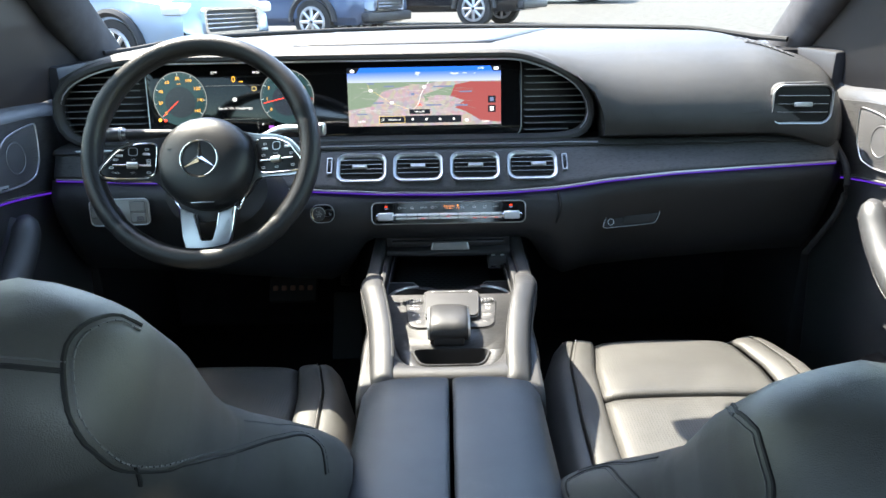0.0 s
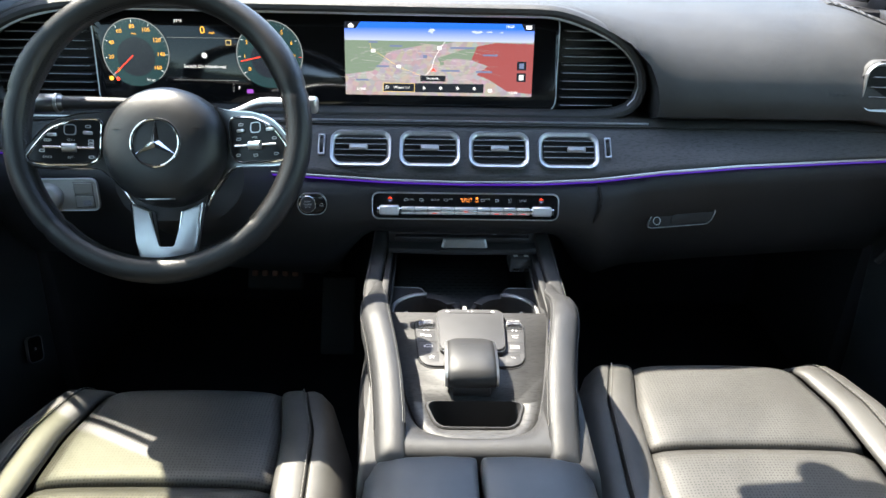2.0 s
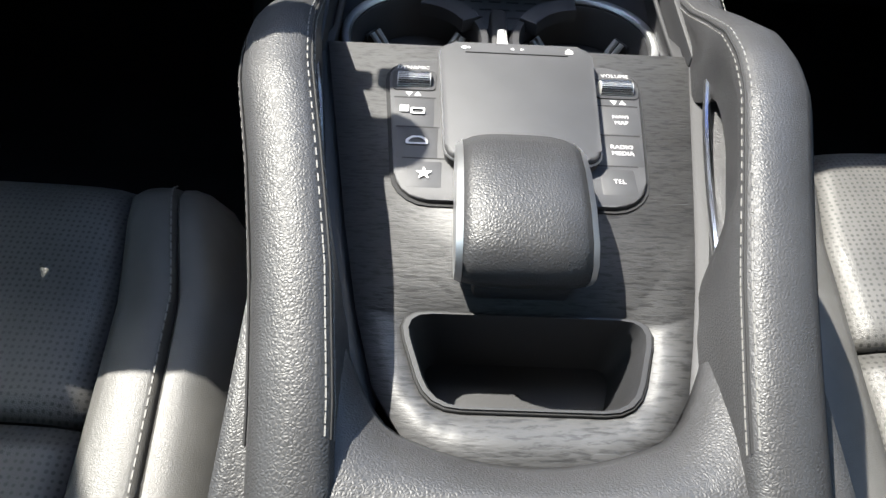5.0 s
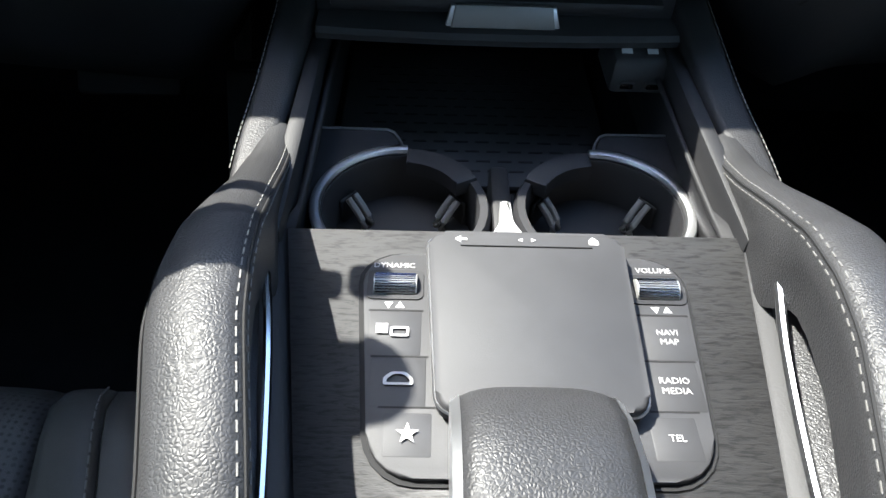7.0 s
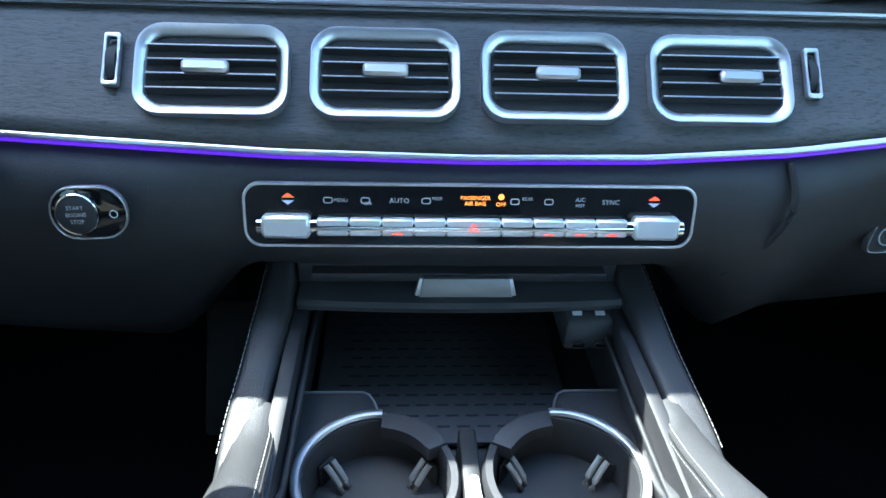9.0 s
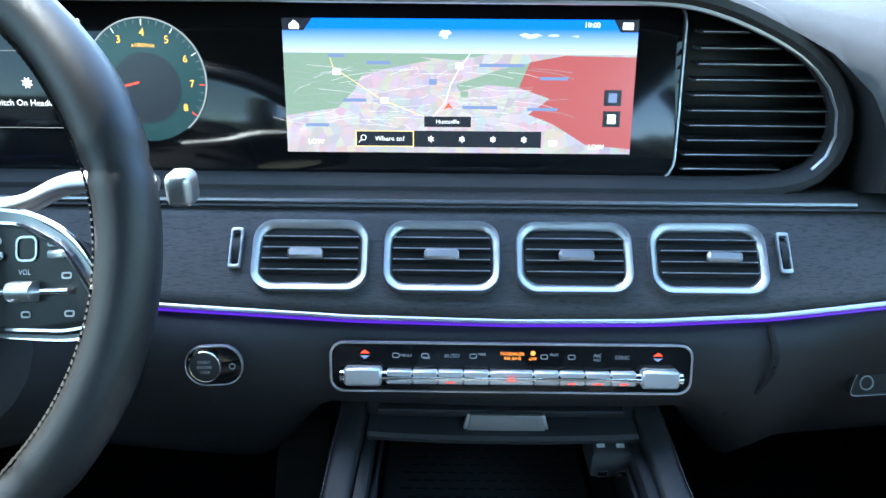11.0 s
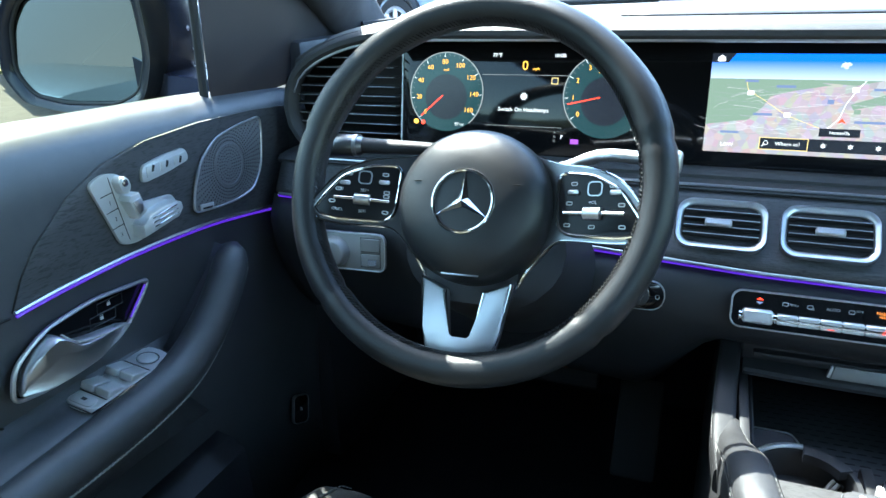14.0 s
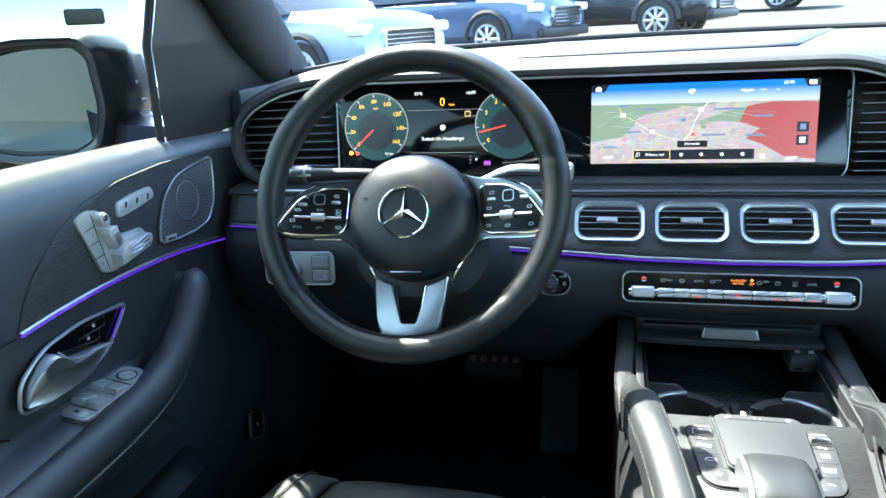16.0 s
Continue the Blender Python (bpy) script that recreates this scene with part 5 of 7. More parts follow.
for s in (-1, 1):
    cx = 0.0035 + s * 0.0585
    ro = part("roller", tube([(cx - 0.0095, 1.012, 1.1165), (cx + 0.0095, 1.012, 1.1165)], 0.0058, 22), SATIN, ctl, "knurled silver roller")
    for k in range(12):
        a = radians(20 + 12 * k)
        part("knurl", rbox((cx, 1.012 + 0.0058 * math.cos(a), 1.1165 + 0.0058 * math.sin(a)), (0.018, 0.0007, 0.0007), 0, 1), CHROME, ro)
    part("roller_well", frame_ring(rrect(0.025, 0.017, 0.003), rrect(0.020, 0.0125, 0.002), 0.0012, Matrix.Translation((cx, 1.012, 1.1172))), SOFT_BLACK, ctl)
    for k, y in enumerate((0.9855, 0.9615, 0.9385)):
        cx = 0.0035 + s * (0.0575, 0.0550, 0.0505)[k]
        key = part("key", rbox((cx, y, 1.1168), (0.0225 if k < 2 else 0.0185, 0.0232 if k < 2 else 0.0185, 0.0024), 0.0007, 2), CONTROL, ctl, "flat grey key")
        part("key_gap", rbox((cx, y + (0.0120 if k < 2 else 0.0115), 1.1170), (0.0235, 0.0009, 0.0018), 0, 1), SEAM, ctl)
        if s > 0:
            lines = (("NAVI", "MAP"), ("RADIO", "MEDIA"), ("TEL",))[k]
            for i, w in enumerate(lines):
                writing(w, 0.0041, Matrix.Translation((cx + 0.0005, y + (0.0024 - 0.0048 * i if len(lines) > 1 else 0), 1.1184)), WHITE_INK, key)
        elif k == 2:
            flat([(0.0045 * math.cos(a) * (1 if i % 2 == 0 else 0.42), 0.0045 * math.sin(a) * (1 if i % 2 == 0 else 0.42)) for i, a in enumerate(np.linspace(math.pi / 2, 2.5 * math.pi, 11)[:-1])], Matrix.Translation((cx, y, 1.1187)), WHITE_INK, key, "star_mark")
        elif k == 1:
            part("car_mark", frame_ring(smooth_closed([(-0.006, -0.002), (0.006, -0.002), (0.006, 0.001), (0.003, 0.004), (-0.003, 0.004), (-0.006, 0.001)], 0), smooth_closed([(-0.0045, -0.001), (0.0045, -0.001), (0.0045, 0.0005), (0.002, 0.003), (-0.002, 0.003), (-0.0045, 0.0005)], 0), 0.0003, Matrix.Translation((cx, y, 1.1187))), WHITE_INK, key)
        else:
            part("camera_mark", frame_ring(rrect(0.008, 0.005, 0.001, 3), rrect(0.006, 0.003, 0.0008, 3), 0.0003, Matrix.Translation((cx + 0.002, y, 1.1187))), WHITE_INK, key)
            flat([(-0.008, -0.001), (-0.003, -0.001), (-0.003, 0.004), (-0.008, 0.004)], Matrix.Translation((cx, y, 1.1187)), WHITE_INK, key, "park_mark")
    cx = 0.0035 + s * 0.0585
    writing("DYNAMIC" if s < 0 else "VOLUME", 0.0042, Matrix.Translation((cx + s * 0.001, 1.0235, 1.1182)), WHITE_INK, ctl)
    for k in (-1, 1):
        flat([(-0.002, -0.0015 * k), (0.002, -0.0015 * k), (0, 0.002 * k)], Matrix.Translation((cx + 0.0025 * k, 1.0005, 1.1177)), WHITE_INK, ctl, "arrow_mark")

# palm rest
PR = Vector((-0.001, 0.904, 1.117))
palm = thing("palm_rest", PR, "grained leather palm rest with silver sides", "controller")


def palm_sec(x, grow=0.0):
    out = []
    prof = [(-0.043, 0.014), (-0.0455, 0.022), (-0.043, 0.030), (-0.034, 0.036), (-0.015, 0.0395), (0.008, 0.0395), (0.026, 0.035), (0.040, 0.026), (0.047, 0.015), (0.046, 0.004), (0.0, 0.002), (-0.030, 0.004)]
    e = 1 - 0.10 * (abs(x) / 0.029) ** 4
    return [PR + Vector((x * (1 + 0.25 * (y < 0) * abs(y)), y * e, z * e)) for y, z in prof]


part("cushion", loft([palm_sec(x) for x in np.linspace(-0.0275, 0.0275, 13)], closed=True, caps=True), LEATHER, palm, "grained leather cushion", angle=70)
for s in (-1, 1):
    part("side_strip", loft([[PR + Vector((s * (0.0276 + 0.0030 * q), (p - PR).y * (1.015 - 0.05 * q), (p - PR).z * (1.01 - 0.06 * q))) for p in palm_sec(0.0275)] for q in (0, 0.6, 1.0)], closed=True, caps=True), SILVER, palm, "satin silver side strip")
part("foot", rbox(PR + Vector((0, -0.01, 0.006)), (0.044, 0.06, 0.014), 0.003), SOFT_BLACK, palm)

# ---- front seats ----
def cushion_rows(cx, front, ends, cols, y0, y1, n):
    """A padded panel between two lengths of the seat. cols: (fraction of half width, height)."""
    secs = []
    for t in np.linspace(0, 1, n):
        s = y0 + (y1 - y0) * t
        half = lerp([0, 0.05, 0.14, 0.3, 0.6], [0.185, 0.205, 0.235, 0.247, 0.25], s)
        drop = -0.15 * (1 - smooth(-0.04, 0.085, s)) ** 2.2 - 0.06 * max(s - 0.15, 0)
        dip = 0.0
        for k, e in enumerate(ends):
            if e:
                q = (t if k == 0 else 1 - t) * (y1 - y0)
                dip -= 0.007 * math.exp(-(q / 0.006) ** 2)
        secs.append([(cx + f * half, front - s, 1.0 + h + drop + dip) for f, h in cols])
    return loft(secs)


def seat(name, cx, front, inner, label, top):
    th = thing(name, (cx, 0.75, 0.72), label, "seat", "front seats")
    fi = 0.595
    ins = [(fi * u, -0.007 * abs(u) ** 10 + 0.004 * (1 - u * u) - 0.002) for u in np.linspace(-1, 1, 17)]
    part("front_panel", cushion_rows(cx, front, (0, 1), ins, -0.02, 0.222, 30), SEAT_PERF, th, "perforated leather front panel", thick=0.01)
    part("rear_panel", cushion_rows(cx, front, (1, 0), ins, 0.2235, 0.62, 26), SEAT_PERF, th, "perforated leather rear panel", thick=0.01)
    for s in (-1, 1):
        c1 = [(s * f, h) for f, h in ((0.598, -0.005), (0.612, 0.001), (0.64, 0.0045), (0.69, 0.0065), (0.745, 0.0068), (0.774, 0.0035))]
        c2 = [(s * f, h) for f, h in ((0.776, 0.0035), (0.786, 0.0068), (0.83, 0.0075), (0.88, 0.002), (0.95, -0.018), (0.99, -0.06), (1.0, -0.13), (0.99, -0.24))]
        bo = part("bolster", cushion_rows(cx, front - 0.004, (0, 0), c1, -0.015, 0.62, 30), SEAT, th, thick=0.008)
        part("side_bolster", cushion_rows(cx, front - 0.006, (0, 0), c2, -0.015, 0.62, 30), SEAT, th, thick=0.008)
        sp = []
        for t in np.linspace(0.03, 0.56, 40):
            half = lerp([0, 0.05, 0.14, 0.3, 0.6], [0.185, 0.205, 0.235, 0.247, 0.25], t)
            drop = -0.15 * (1 - smooth(-0.04, 0.085, t)) ** 2.2 - 0.06 * max(t - 0.15, 0)
            sp.append((cx + s * 0.76 * half, front - t - 0.004, 1.0085 + drop))
        part("stitching", stitches(sp, 0.007, 0.0007, 0.0048), THREAD, bo, "grey stitching")
    part("seat_base", rbox((cx, front - 0.32, 0.83), (0.44, 0.5, 0.22), 0.03), PLASTIC, th)
    # reclined backrest, wings wider at the bottom
    ax = Vector((0, -0.35, 0.345)).normalized()
    nb = Vector((0, -ax.z, ax.y))  # towards the back
    o = Vector((cx, 0.60, top - 0.305))
    secs = []
    L0 = 0.46
    for t in np.linspace(-0.10, 1, 36):
        hw = lerp([-0.1, 0.02, 0.10, 0.22, 0.36, 0.5, 0.75, 0.88, 0.95, 0.985, 1.0], [0.278, 0.282, 0.274, 0.236, 0.215, 0.220, 0.240, 0.240, 0.222, 0.18, 0.12], t)
        th_ = 0.056 * (1 - 0.75 * smooth(0.9, 1.0, t))
        c = o + ax * (L0 * t) + nb * 0.056
        ring = []
        for k in range(36):
            a = 2 * math.pi * k / 36
            ca, sa = math.cos(a), math.sin(a)
            px = hw * abs(ca) ** 0.42 * (1 if ca > 0 else -1)
            pn = th_ * abs(sa) ** 0.55 * (1 if sa > 0 else -1)
            if pn < 0:
                pn += 0.03 * (1 - smooth(0.4, 0.75, abs(px) / hw))
            ring.append(c + Vector((px, 0, 0)) + nb * pn)
        secs.append(ring)
    shape = loft(secs, closed=True, caps=True)
    bmesh.ops.recalc_face_normals(shape, faces=shape.faces)
    skin = BVHTree.FromBMesh(shape)
    bk = part("backrest", shape, SEAT, th, "plain leather backrest", angle=60)

    def laid(pts, lift, aside=0.0):
        """Points brought onto the leather, set off to one side of their own line."""
        flat_pts = [skin.find_nearest(Vector(q[:3])) for q in pts]
        out = []
        for i, (loc, nrm, _, _) in enumerate(flat_pts):
            d = (flat_pts[min(i + 1, len(flat_pts) - 1)][0] - flat_pts[max(i - 1, 0)][0]).normalized()
            if aside:
                loc, nrm, _, _ = skin.find_nearest(loc + nrm.cross(d) * aside)
            out.append(loc + nrm * lift)
        return out

    # piped seam round the inner shoulder wing
    if inner > 0:
        run = [(-0.149, 0.293, 1.439), (-0.157, 0.284, 1.449), (-0.162, 0.269, 1.452), (-0.166, 0.259, 1.447), (-0.165, 0.25, 1.438), (-0.16, 0.24, 1.422), (-0.155, 0.242, 1.404), (-0.153, 0.263, 1.377), (-0.148, 0.305, 1.347), (-0.150, 0.323, 1.335), (-0.166, 0.437, 1.258), (-0.151, 0.493, 1.229), (-0.135, 0.527, 1.209), (-0.122, 0.530, 1.194), (-0.116, 0.516, 1.173)]
    else:
        run = [(0.160, 0.335, 1.365), (0.152, 0.310, 1.376), (0.148, 0.279, 1.385), (0.149, 0.271, 1.380), (0.149, 0.258, 1.370), (0.149, 0.254, 1.363), (0.152, 0.250, 1.345)]
    more = ([(-0.205, 0.240, 1.450), (-0.185, 0.242, 1.447), (-0.165, 0.249, 1.440)], [(-0.150, 0.264, 1.379), (-0.158, 0.279, 1.356)], [(-0.175, 0.470, 1.262), (-0.152, 0.530, 1.222), (-0.135, 0.553, 1.198)]) if inner > 0 else ([(0.113, 0.535, 1.127), (0.115, 0.554, 1.131), (0.146, 0.538, 1.160), (0.152, 0.498, 1.176), (0.158, 0.467, 1.183)], [(0.120, 0.575, 1.150), (0.140, 0.560, 1.165), (0.155, 0.530, 1.185), (0.175, 0.480, 1.215)])
    for k, line in enumerate([run, *more]):
        pts = spline(line, 90 if k == 0 else 30)
        if k < 3:
            part("seam", tube(laid(pts, -0.0002), 0.0013, 6), SEAM, bk)
        if k == 2 and inner > 0:
            continue
        mid = sum((Vector(q[:3]) for q in pts), Vector()) / len(pts)
        sew = min((laid(pts, 0.0004, side) for side in (0.0038, -0.0038)), key=lambda line_pts: sum((q - mid).length for q in line_pts))
        part("stitching", stitches(sew, 0.0060, 0.0006, 0.0040, (0, 0, 0)), SEAT_THREAD, bk, "dark grey stitching")
    return th


seat("driver_seat", -0.382, 1.072, 1, "black perforated leather driver seat with reclined back", 1.478)
seat("passenger_seat", 0.382, 1.142, -1, "black perforated leather passenger seat with reclined back", 1.425)
bk = thing("belt_buckle", (0.118, 0.57, 1.05), "black seat belt buckle with red button", "buckle")
part("housing", rbox((0.122, 0.565, 1.075), (0.018, 0.03, 0.06), 0.004), PLASTIC, bk)
part("release", rbox((0.122, 0.565, 1.107), (0.012, 0.02, 0.008), 0.002), base_mat("red plastic", (0.5, 0.02, 0.02), 0.4), bk, "red release button")

# ---- doors ----
PALE_THREAD = base_mat("pale grey thread", (0.42, 0.42, 0.41), 0.7)


def door(name, s, label):
    th = thing(name, (s * 0.80, 0.9, 0.72), label, "door")

    def P(y, z, x=0.0):
        return (s * (0.765 + x), y, z)

    rows = []
    for y in np.linspace(-0.35, 1.42, 60):
        f = smooth(1.25, 1.42, y)
        zt = lerp([-0.35, 0.9, 1.2, 1.42], [1.432, 1.428, 1.418, 1.405], y)
        rows.append([(s * 0.875, y, zt - 0.012), (s * 0.84, y, zt), (s * 0.80, y, zt), (s * (0.782 + 0.01 * f), y, zt - 0.008), (s * (0.770 + 0.012 * f), y, zt - 0.024), (s * (0.766 + 0.01 * f), y, 1.36), (s * (0.766 + 0.01 * f), y, 1.27), (s * (0.772 + 0.01 * f), y, 1.235), (s * 0.785, y, 1.17), (s * 0.79, y, 1.08), (s * 0.80, y, 0.95), (s * 0.81, y, 0.82), (s * 0.81, y, 0.68)])
    part("panel", loft(rows), LEATHER_SMOOTH, th, "smooth black leather door panel", thick=0.012)

    def sheet(pts, x, depth=0.004, bevel=0.0012, n=0):
        """An outline in the door's plane as a plate proud of it towards the cabin."""
        m = Matrix(((0, 0, -s, s * (0.765 + x)), (1, 0, 0, 0), (0, 1, 0, 0), (0, 0, 0, 1)))
        q = pts if s < 0 else pts[::-1]
        return prism(q, depth, m, bevel)

    trim = [(0.856, 1.270), (0.872, 1.297), (0.893, 1.322), (0.939, 1.358), (0.988, 1.379), (1.05, 1.391), (1.142, 1.395), (1.25, 1.392), (1.325, 1.386), (1.328, 1.30), (1.315, 1.262), (1.29, 1.252), (1.267, 1.252), (1.118, 1.272), (1.004, 1.277), (0.911, 1.275)]
    part("trim", sheet(trim, 0.003, 0.0045, 0.0004), DOOR_WOOD, th, "dark open-pored wood trim")
    strip = [P(y, z, -0.004) for y, z in spline([(0.856, 1.2685), (0.911, 1.272), (1.004, 1.2735), (1.118, 1.268), (1.2, 1.258), (1.275, 1.246), (1.30, 1.240)], 40)]
    part("trim_edge", tube([(x, y, z + 0.002) for x, y, z in strip], 0.0022, 6), SILVER, th)
    part("light_strip", tube([(x - s * 0.0006, y, z - 0.0012) for x, y, z in strip], 0.0017, 6), PURPLE, th, "violet light strip")

    spk = smooth_closed([(1.103, 1.290), (1.110, 1.318), (1.128, 1.350), (1.160, 1.372), (1.205, 1.380), (1.256, 1.383), (1.254, 1.355), (1.246, 1.315), (1.225, 1.290), (1.19, 1.284), (1.15, 1.285)], 0)
    grille = part("speaker_grille", sheet(spk, -0.003, 0.003, 0.001), SPEAKER_GREY, th, "satin grey perforated speaker grille")
    part("grille_rim", tube([P(y, z, -0.0065) for y, z in spk], 0.0014, 6, True, up=(1, 0, 0)), SILVER, grille)
    bm = bmesh.new()
    cy, cz = 1.180, 1.333
    inside = [(y - cy, z - cz) for y, z in spk]

    def within(y, z):
        c = False
        for i in range(len(inside)):
            (y1, z1), (y2, z2) = inside[i - 1], inside[i]
            if (z1 > z) != (z2 > z) and y < (y2 - y1) * (z - z1) / (z2 - z1) + y1:
                c = not c
        return c

    for r in np.arange(0.006, 0.1, 0.0042):
        n = max(8, int(2 * math.pi * r / 0.0042)) if r < 0.027 else 64
        for k in range(n):
            a = 2 * math.pi * (k + 0.5 * (int(r * 1e4) % 2)) / n
            y, z = r * math.cos(a), r * math.sin(a)
            if not within(y * 1.04, z * 1.06):
                continue
            h = 0.0011 if r < 0.027 else 0.0012
            vs = [bm.verts.new(P(cy + y + h * dy, cz + z + h * dz, -0.0064)) for dy, dz in ((-1, 0), (0, -1), (1, 0), (0, 1))]
            bm.faces.new(vs)
    part("perforation", bm, SEAM, grille, kind="stuff")
    part("speaker_ring", tube([P(cy + 0.027 * math.cos(a), cz + 0.027 * math.sin(a), -0.0064) for a in np.linspace(0, 2 * math.pi, 41)[:-1]], 0.0009, 6, True, up=(1, 0, 0)), SPEAKER_GREY, grille)
    part("badge", sheet([(1.112, 1.290), (1.136, 1.287), (1.138, 1.295), (1.114, 1.298)], -0.0072, 0.0016, 0.0005), SATIN, grille)
    part("badge_mark", sheet([(1.116, 1.2915), (1.133, 1.2892), (1.1335, 1.2915), (1.1165, 1.2938)], -0.0092, 0.0004, 0), SEAM, grille)

    if s < 0:
        sc = thing("seat_control", P(1.02, 1.33), "silver seat adjustment switch plate on door trim", "switch panel")
        plate = smooth_closed([(0.962, 1.364), (0.982, 1.371), (1.004, 1.366), (1.012, 1.345), (1.018, 1.328), (1.045, 1.326), (1.074, 1.324), (1.078, 1.306), (1.060, 1.296), (1.01, 1.286), (0.988, 1.290), (0.978, 1.320)], 0)
        part("plate", sheet(plate, -0.002, 0.004, 0.0015), SATIN, sc, "satin silver plate")
        for k in range(3):
            y, z = 0.9735 + 0.0035 * k, 1.3475 - 0.0185 * k
            part("key_gap", tube([P(y, z, -0.0062), P(y + 0.0155, z + 0.002, -0.0062)], 0.0005, 4), SEAM, sc)
            writing(str(k + 1), 0.0065, facing(P(y + 0.0100, z - 0.0085, -0.0066), (1, 0, 0)), SEAM, sc)
        part("key_gap", tube([P(0.9875, 1.366, -0.0062), P(0.9905, 1.345, -0.0062), P(0.9985, 1.300, -0.0062), P(1.000, 1.293, -0.0062)], 0.0005, 4), SEAM, sc)
        # headrest peg, backrest block and cushion block stand off the plate
        m1 = facing(P(0.9985, 1.3555, -0.005), (1, 0, 0)) @ pose(0, 0, 0, 0, 0, 15)
        part("switch", prism(rrect(0.013, 0.019, 0.006), 0.012, m1, 0.002), SATIN, sc, "raised headrest switch")
        part("switch_top", prism(circle(0.0042, 16, 0, 0.003), 0.0015, m1 @ pose(0, 0, 0.012), 0.0005), CHROME, sc)
        m2 = facing(P(1.0075, 1.3320, -0.005), (1, 0, 0)) @ pose(0, 0, 0, 0, 0, 22)
        part("switch", prism([(-0.0085, -0.014), (0.0065, -0.014), (0.0085, 0.010), (-0.0035, 0.014), (-0.0085, 0.010)], 0.016, m2, 0.002), SATIN, sc, "raised backrest switch")
        part("switch_edge", prism([(-0.0055, -0.010), (0.003, -0.010), (0.005, 0.006), (-0.0055, 0.008)], 0.001, m2 @ pose(0, 0, 0.016), 0.0004), SILVER, sc)
        m3 = facing(P(1.037, 1.3085, -0.005), (1, 0, 0)) @ pose(0, 0, 0, 0, 0, 7)
        part("switch", prism([(-0.032, -0.011), (0.024, -0.010), (0.033, -0.003), (0.033, 0.005), (0.024, 0.010), (-0.014, 0.010), (-0.030, 0.003)], 0.018, m3, 0.003), SATIN, sc, "raised cushion switch")
        for dy in (-0.0045, 0.0005, 0.0055):
            part("switch_edge", box_at((0.040, 0.0016, 0.0012), m3 @ pose(0.004, dy, 0.0182), 0.0003), CHROME if dy else SEAM, sc)
        pill = thing("seat_heater_keys", P(1.07, 1.36), "silver pill-shaped row of three seat heater keys", "switch panel")
        o = smooth_closed([(1.032, 1.347), (1.036, 1.366), (1.07, 1.371), (1.105, 1.372), (1.110, 1.357), (1.07, 1.350)], 0)
        part("plate", sheet(o, -0.002, 0.004, 0.0012), SATIN, pill)
        for k in range(3):
            part("key", sheet([(1.040 + 0.022 * k, 1.352 + 0.002 * k), (1.059 + 0.022 * k, 1.354 + 0.002 * k), (1.060 + 0.022 * k, 1.366 + 0.001 * k), (1.041 + 0.022 * k, 1.364 + 0.001 * k)], -0.0058, 0.0012, 0.0004), SATIN, pill)
            part("icon", sheet([(1.047 + 0.022 * k, 1.357), (1.050 + 0.022 * k, 1.357), (1.053 + 0.022 * k, 1.363), (1.050 + 0.022 * k, 1.365)], -0.0070, 0.0004, 0), SEAM, pill)

    bez = smooth_closed([(0.832, 1.186), (0.842, 1.218), (0.880, 1.240), (0.94, 1.246), (1.018, 1.238), (1.004, 1.222), (0.972, 1.194), (0.93, 1.182), (0.87, 1.180)], 0)
    lever = part("handle_recess", sheet(bez, 0.004, 0.003, 0), GLOSS, th, "gloss black handle recess")
    part("surround", tube([P(y, z, -0.001) for y, z in bez], 0.0026, 8, True, up=(1, 0, 0)), SILVER, lever)
    secs = []
    for k in range(21):
        y = 0.842 + 0.136 * k / 20
        top_z = lerp([0.842, 0.850, 0.868, 0.884, 0.892, 0.905, 0.93, 0.965, 0.978], [1.196, 1.214, 1.228, 1.235, 1.229, 1.217, 1.212, 1.207, 1.202], y)
        low_z = lerp([0.842, 0.87, 0.93, 0.978], [1.188, 1.184, 1.186, 1.199], y)
        mid = lerp([0.842, 0.87, 0.90, 0.978], [0.40, 0.45, 0.62, 0.70], y)
        out = -0.016 * math.sin(math.pi * min(1, 0.12 + k / 22))
        hz = top_z - low_z
        secs.append([P(y, top_z, 0.002), P(y, top_z - 0.001, out * 0.9), P(y, top_z - 0.004, out * 1.1), P(y, low_z + hz * mid + 0.001, out * 0.75), P(y, low_z + hz * mid - 0.001, out * 0.70), P(y, low_z + 0.002, out * 0.9 - 0.002), P(y, low_z, 0.002)])
    part("lever", loft(secs, caps=True), SILVER, lever, "satin silver pull lever", angle=55)
    # paler tube laid on the lever's ridge to draw its highlight
    part("lever_ridge_highlight", tube(spline([P(0.889, 1.233, -0.012), P(0.902, 1.219, -0.015), P(0.93, 1.212, -0.016), P(0.965, 1.207, -0.012), P(0.978, 1.202, -0.006)], 16), 0.0012, 8), SATIN, lever)
    for y, z in ((0.958, 1.231), (0.946, 1.2195)):
        part("lock_mark", sheet([(y, z), (y + 0.004, z - 0.0003), (y + 0.004, z + 0.003), (y, z + 0.0033)], 0.0005, 0.0006, 0), WHITE_INK, lever)
        part("lock_bow", tube([P(y + 0.0008, z + 0.003, -0.0003), P(y + 0.0008, z + 0.0052, -0.0003), P(y + 0.0032, z + 0.0050, -0.0003), P(y + 0.0032, z + 0.003, -0.0003)], 0.0003, 4), WHITE_INK, lever)
        part("key_gap", tube([P(y - 0.014, z - 0.0045, 0.0008), P(y + 0.020, z - 0.0055, 0.0008), P(y + 0.022, z + 0.0055, 0.0008), P(y - 0.012, z + 0.0065, 0.0008)], 0.0005, 4, True, up=(1, 0, 0)), CONTROL, lever)
    part("light_edge", tube([P(1.010, 1.234, -0.003), P(0.982, 1.206, -0.003)], 0.0012, 6), PURPLE, lever)

    # armrest with pull grip
    arm = []
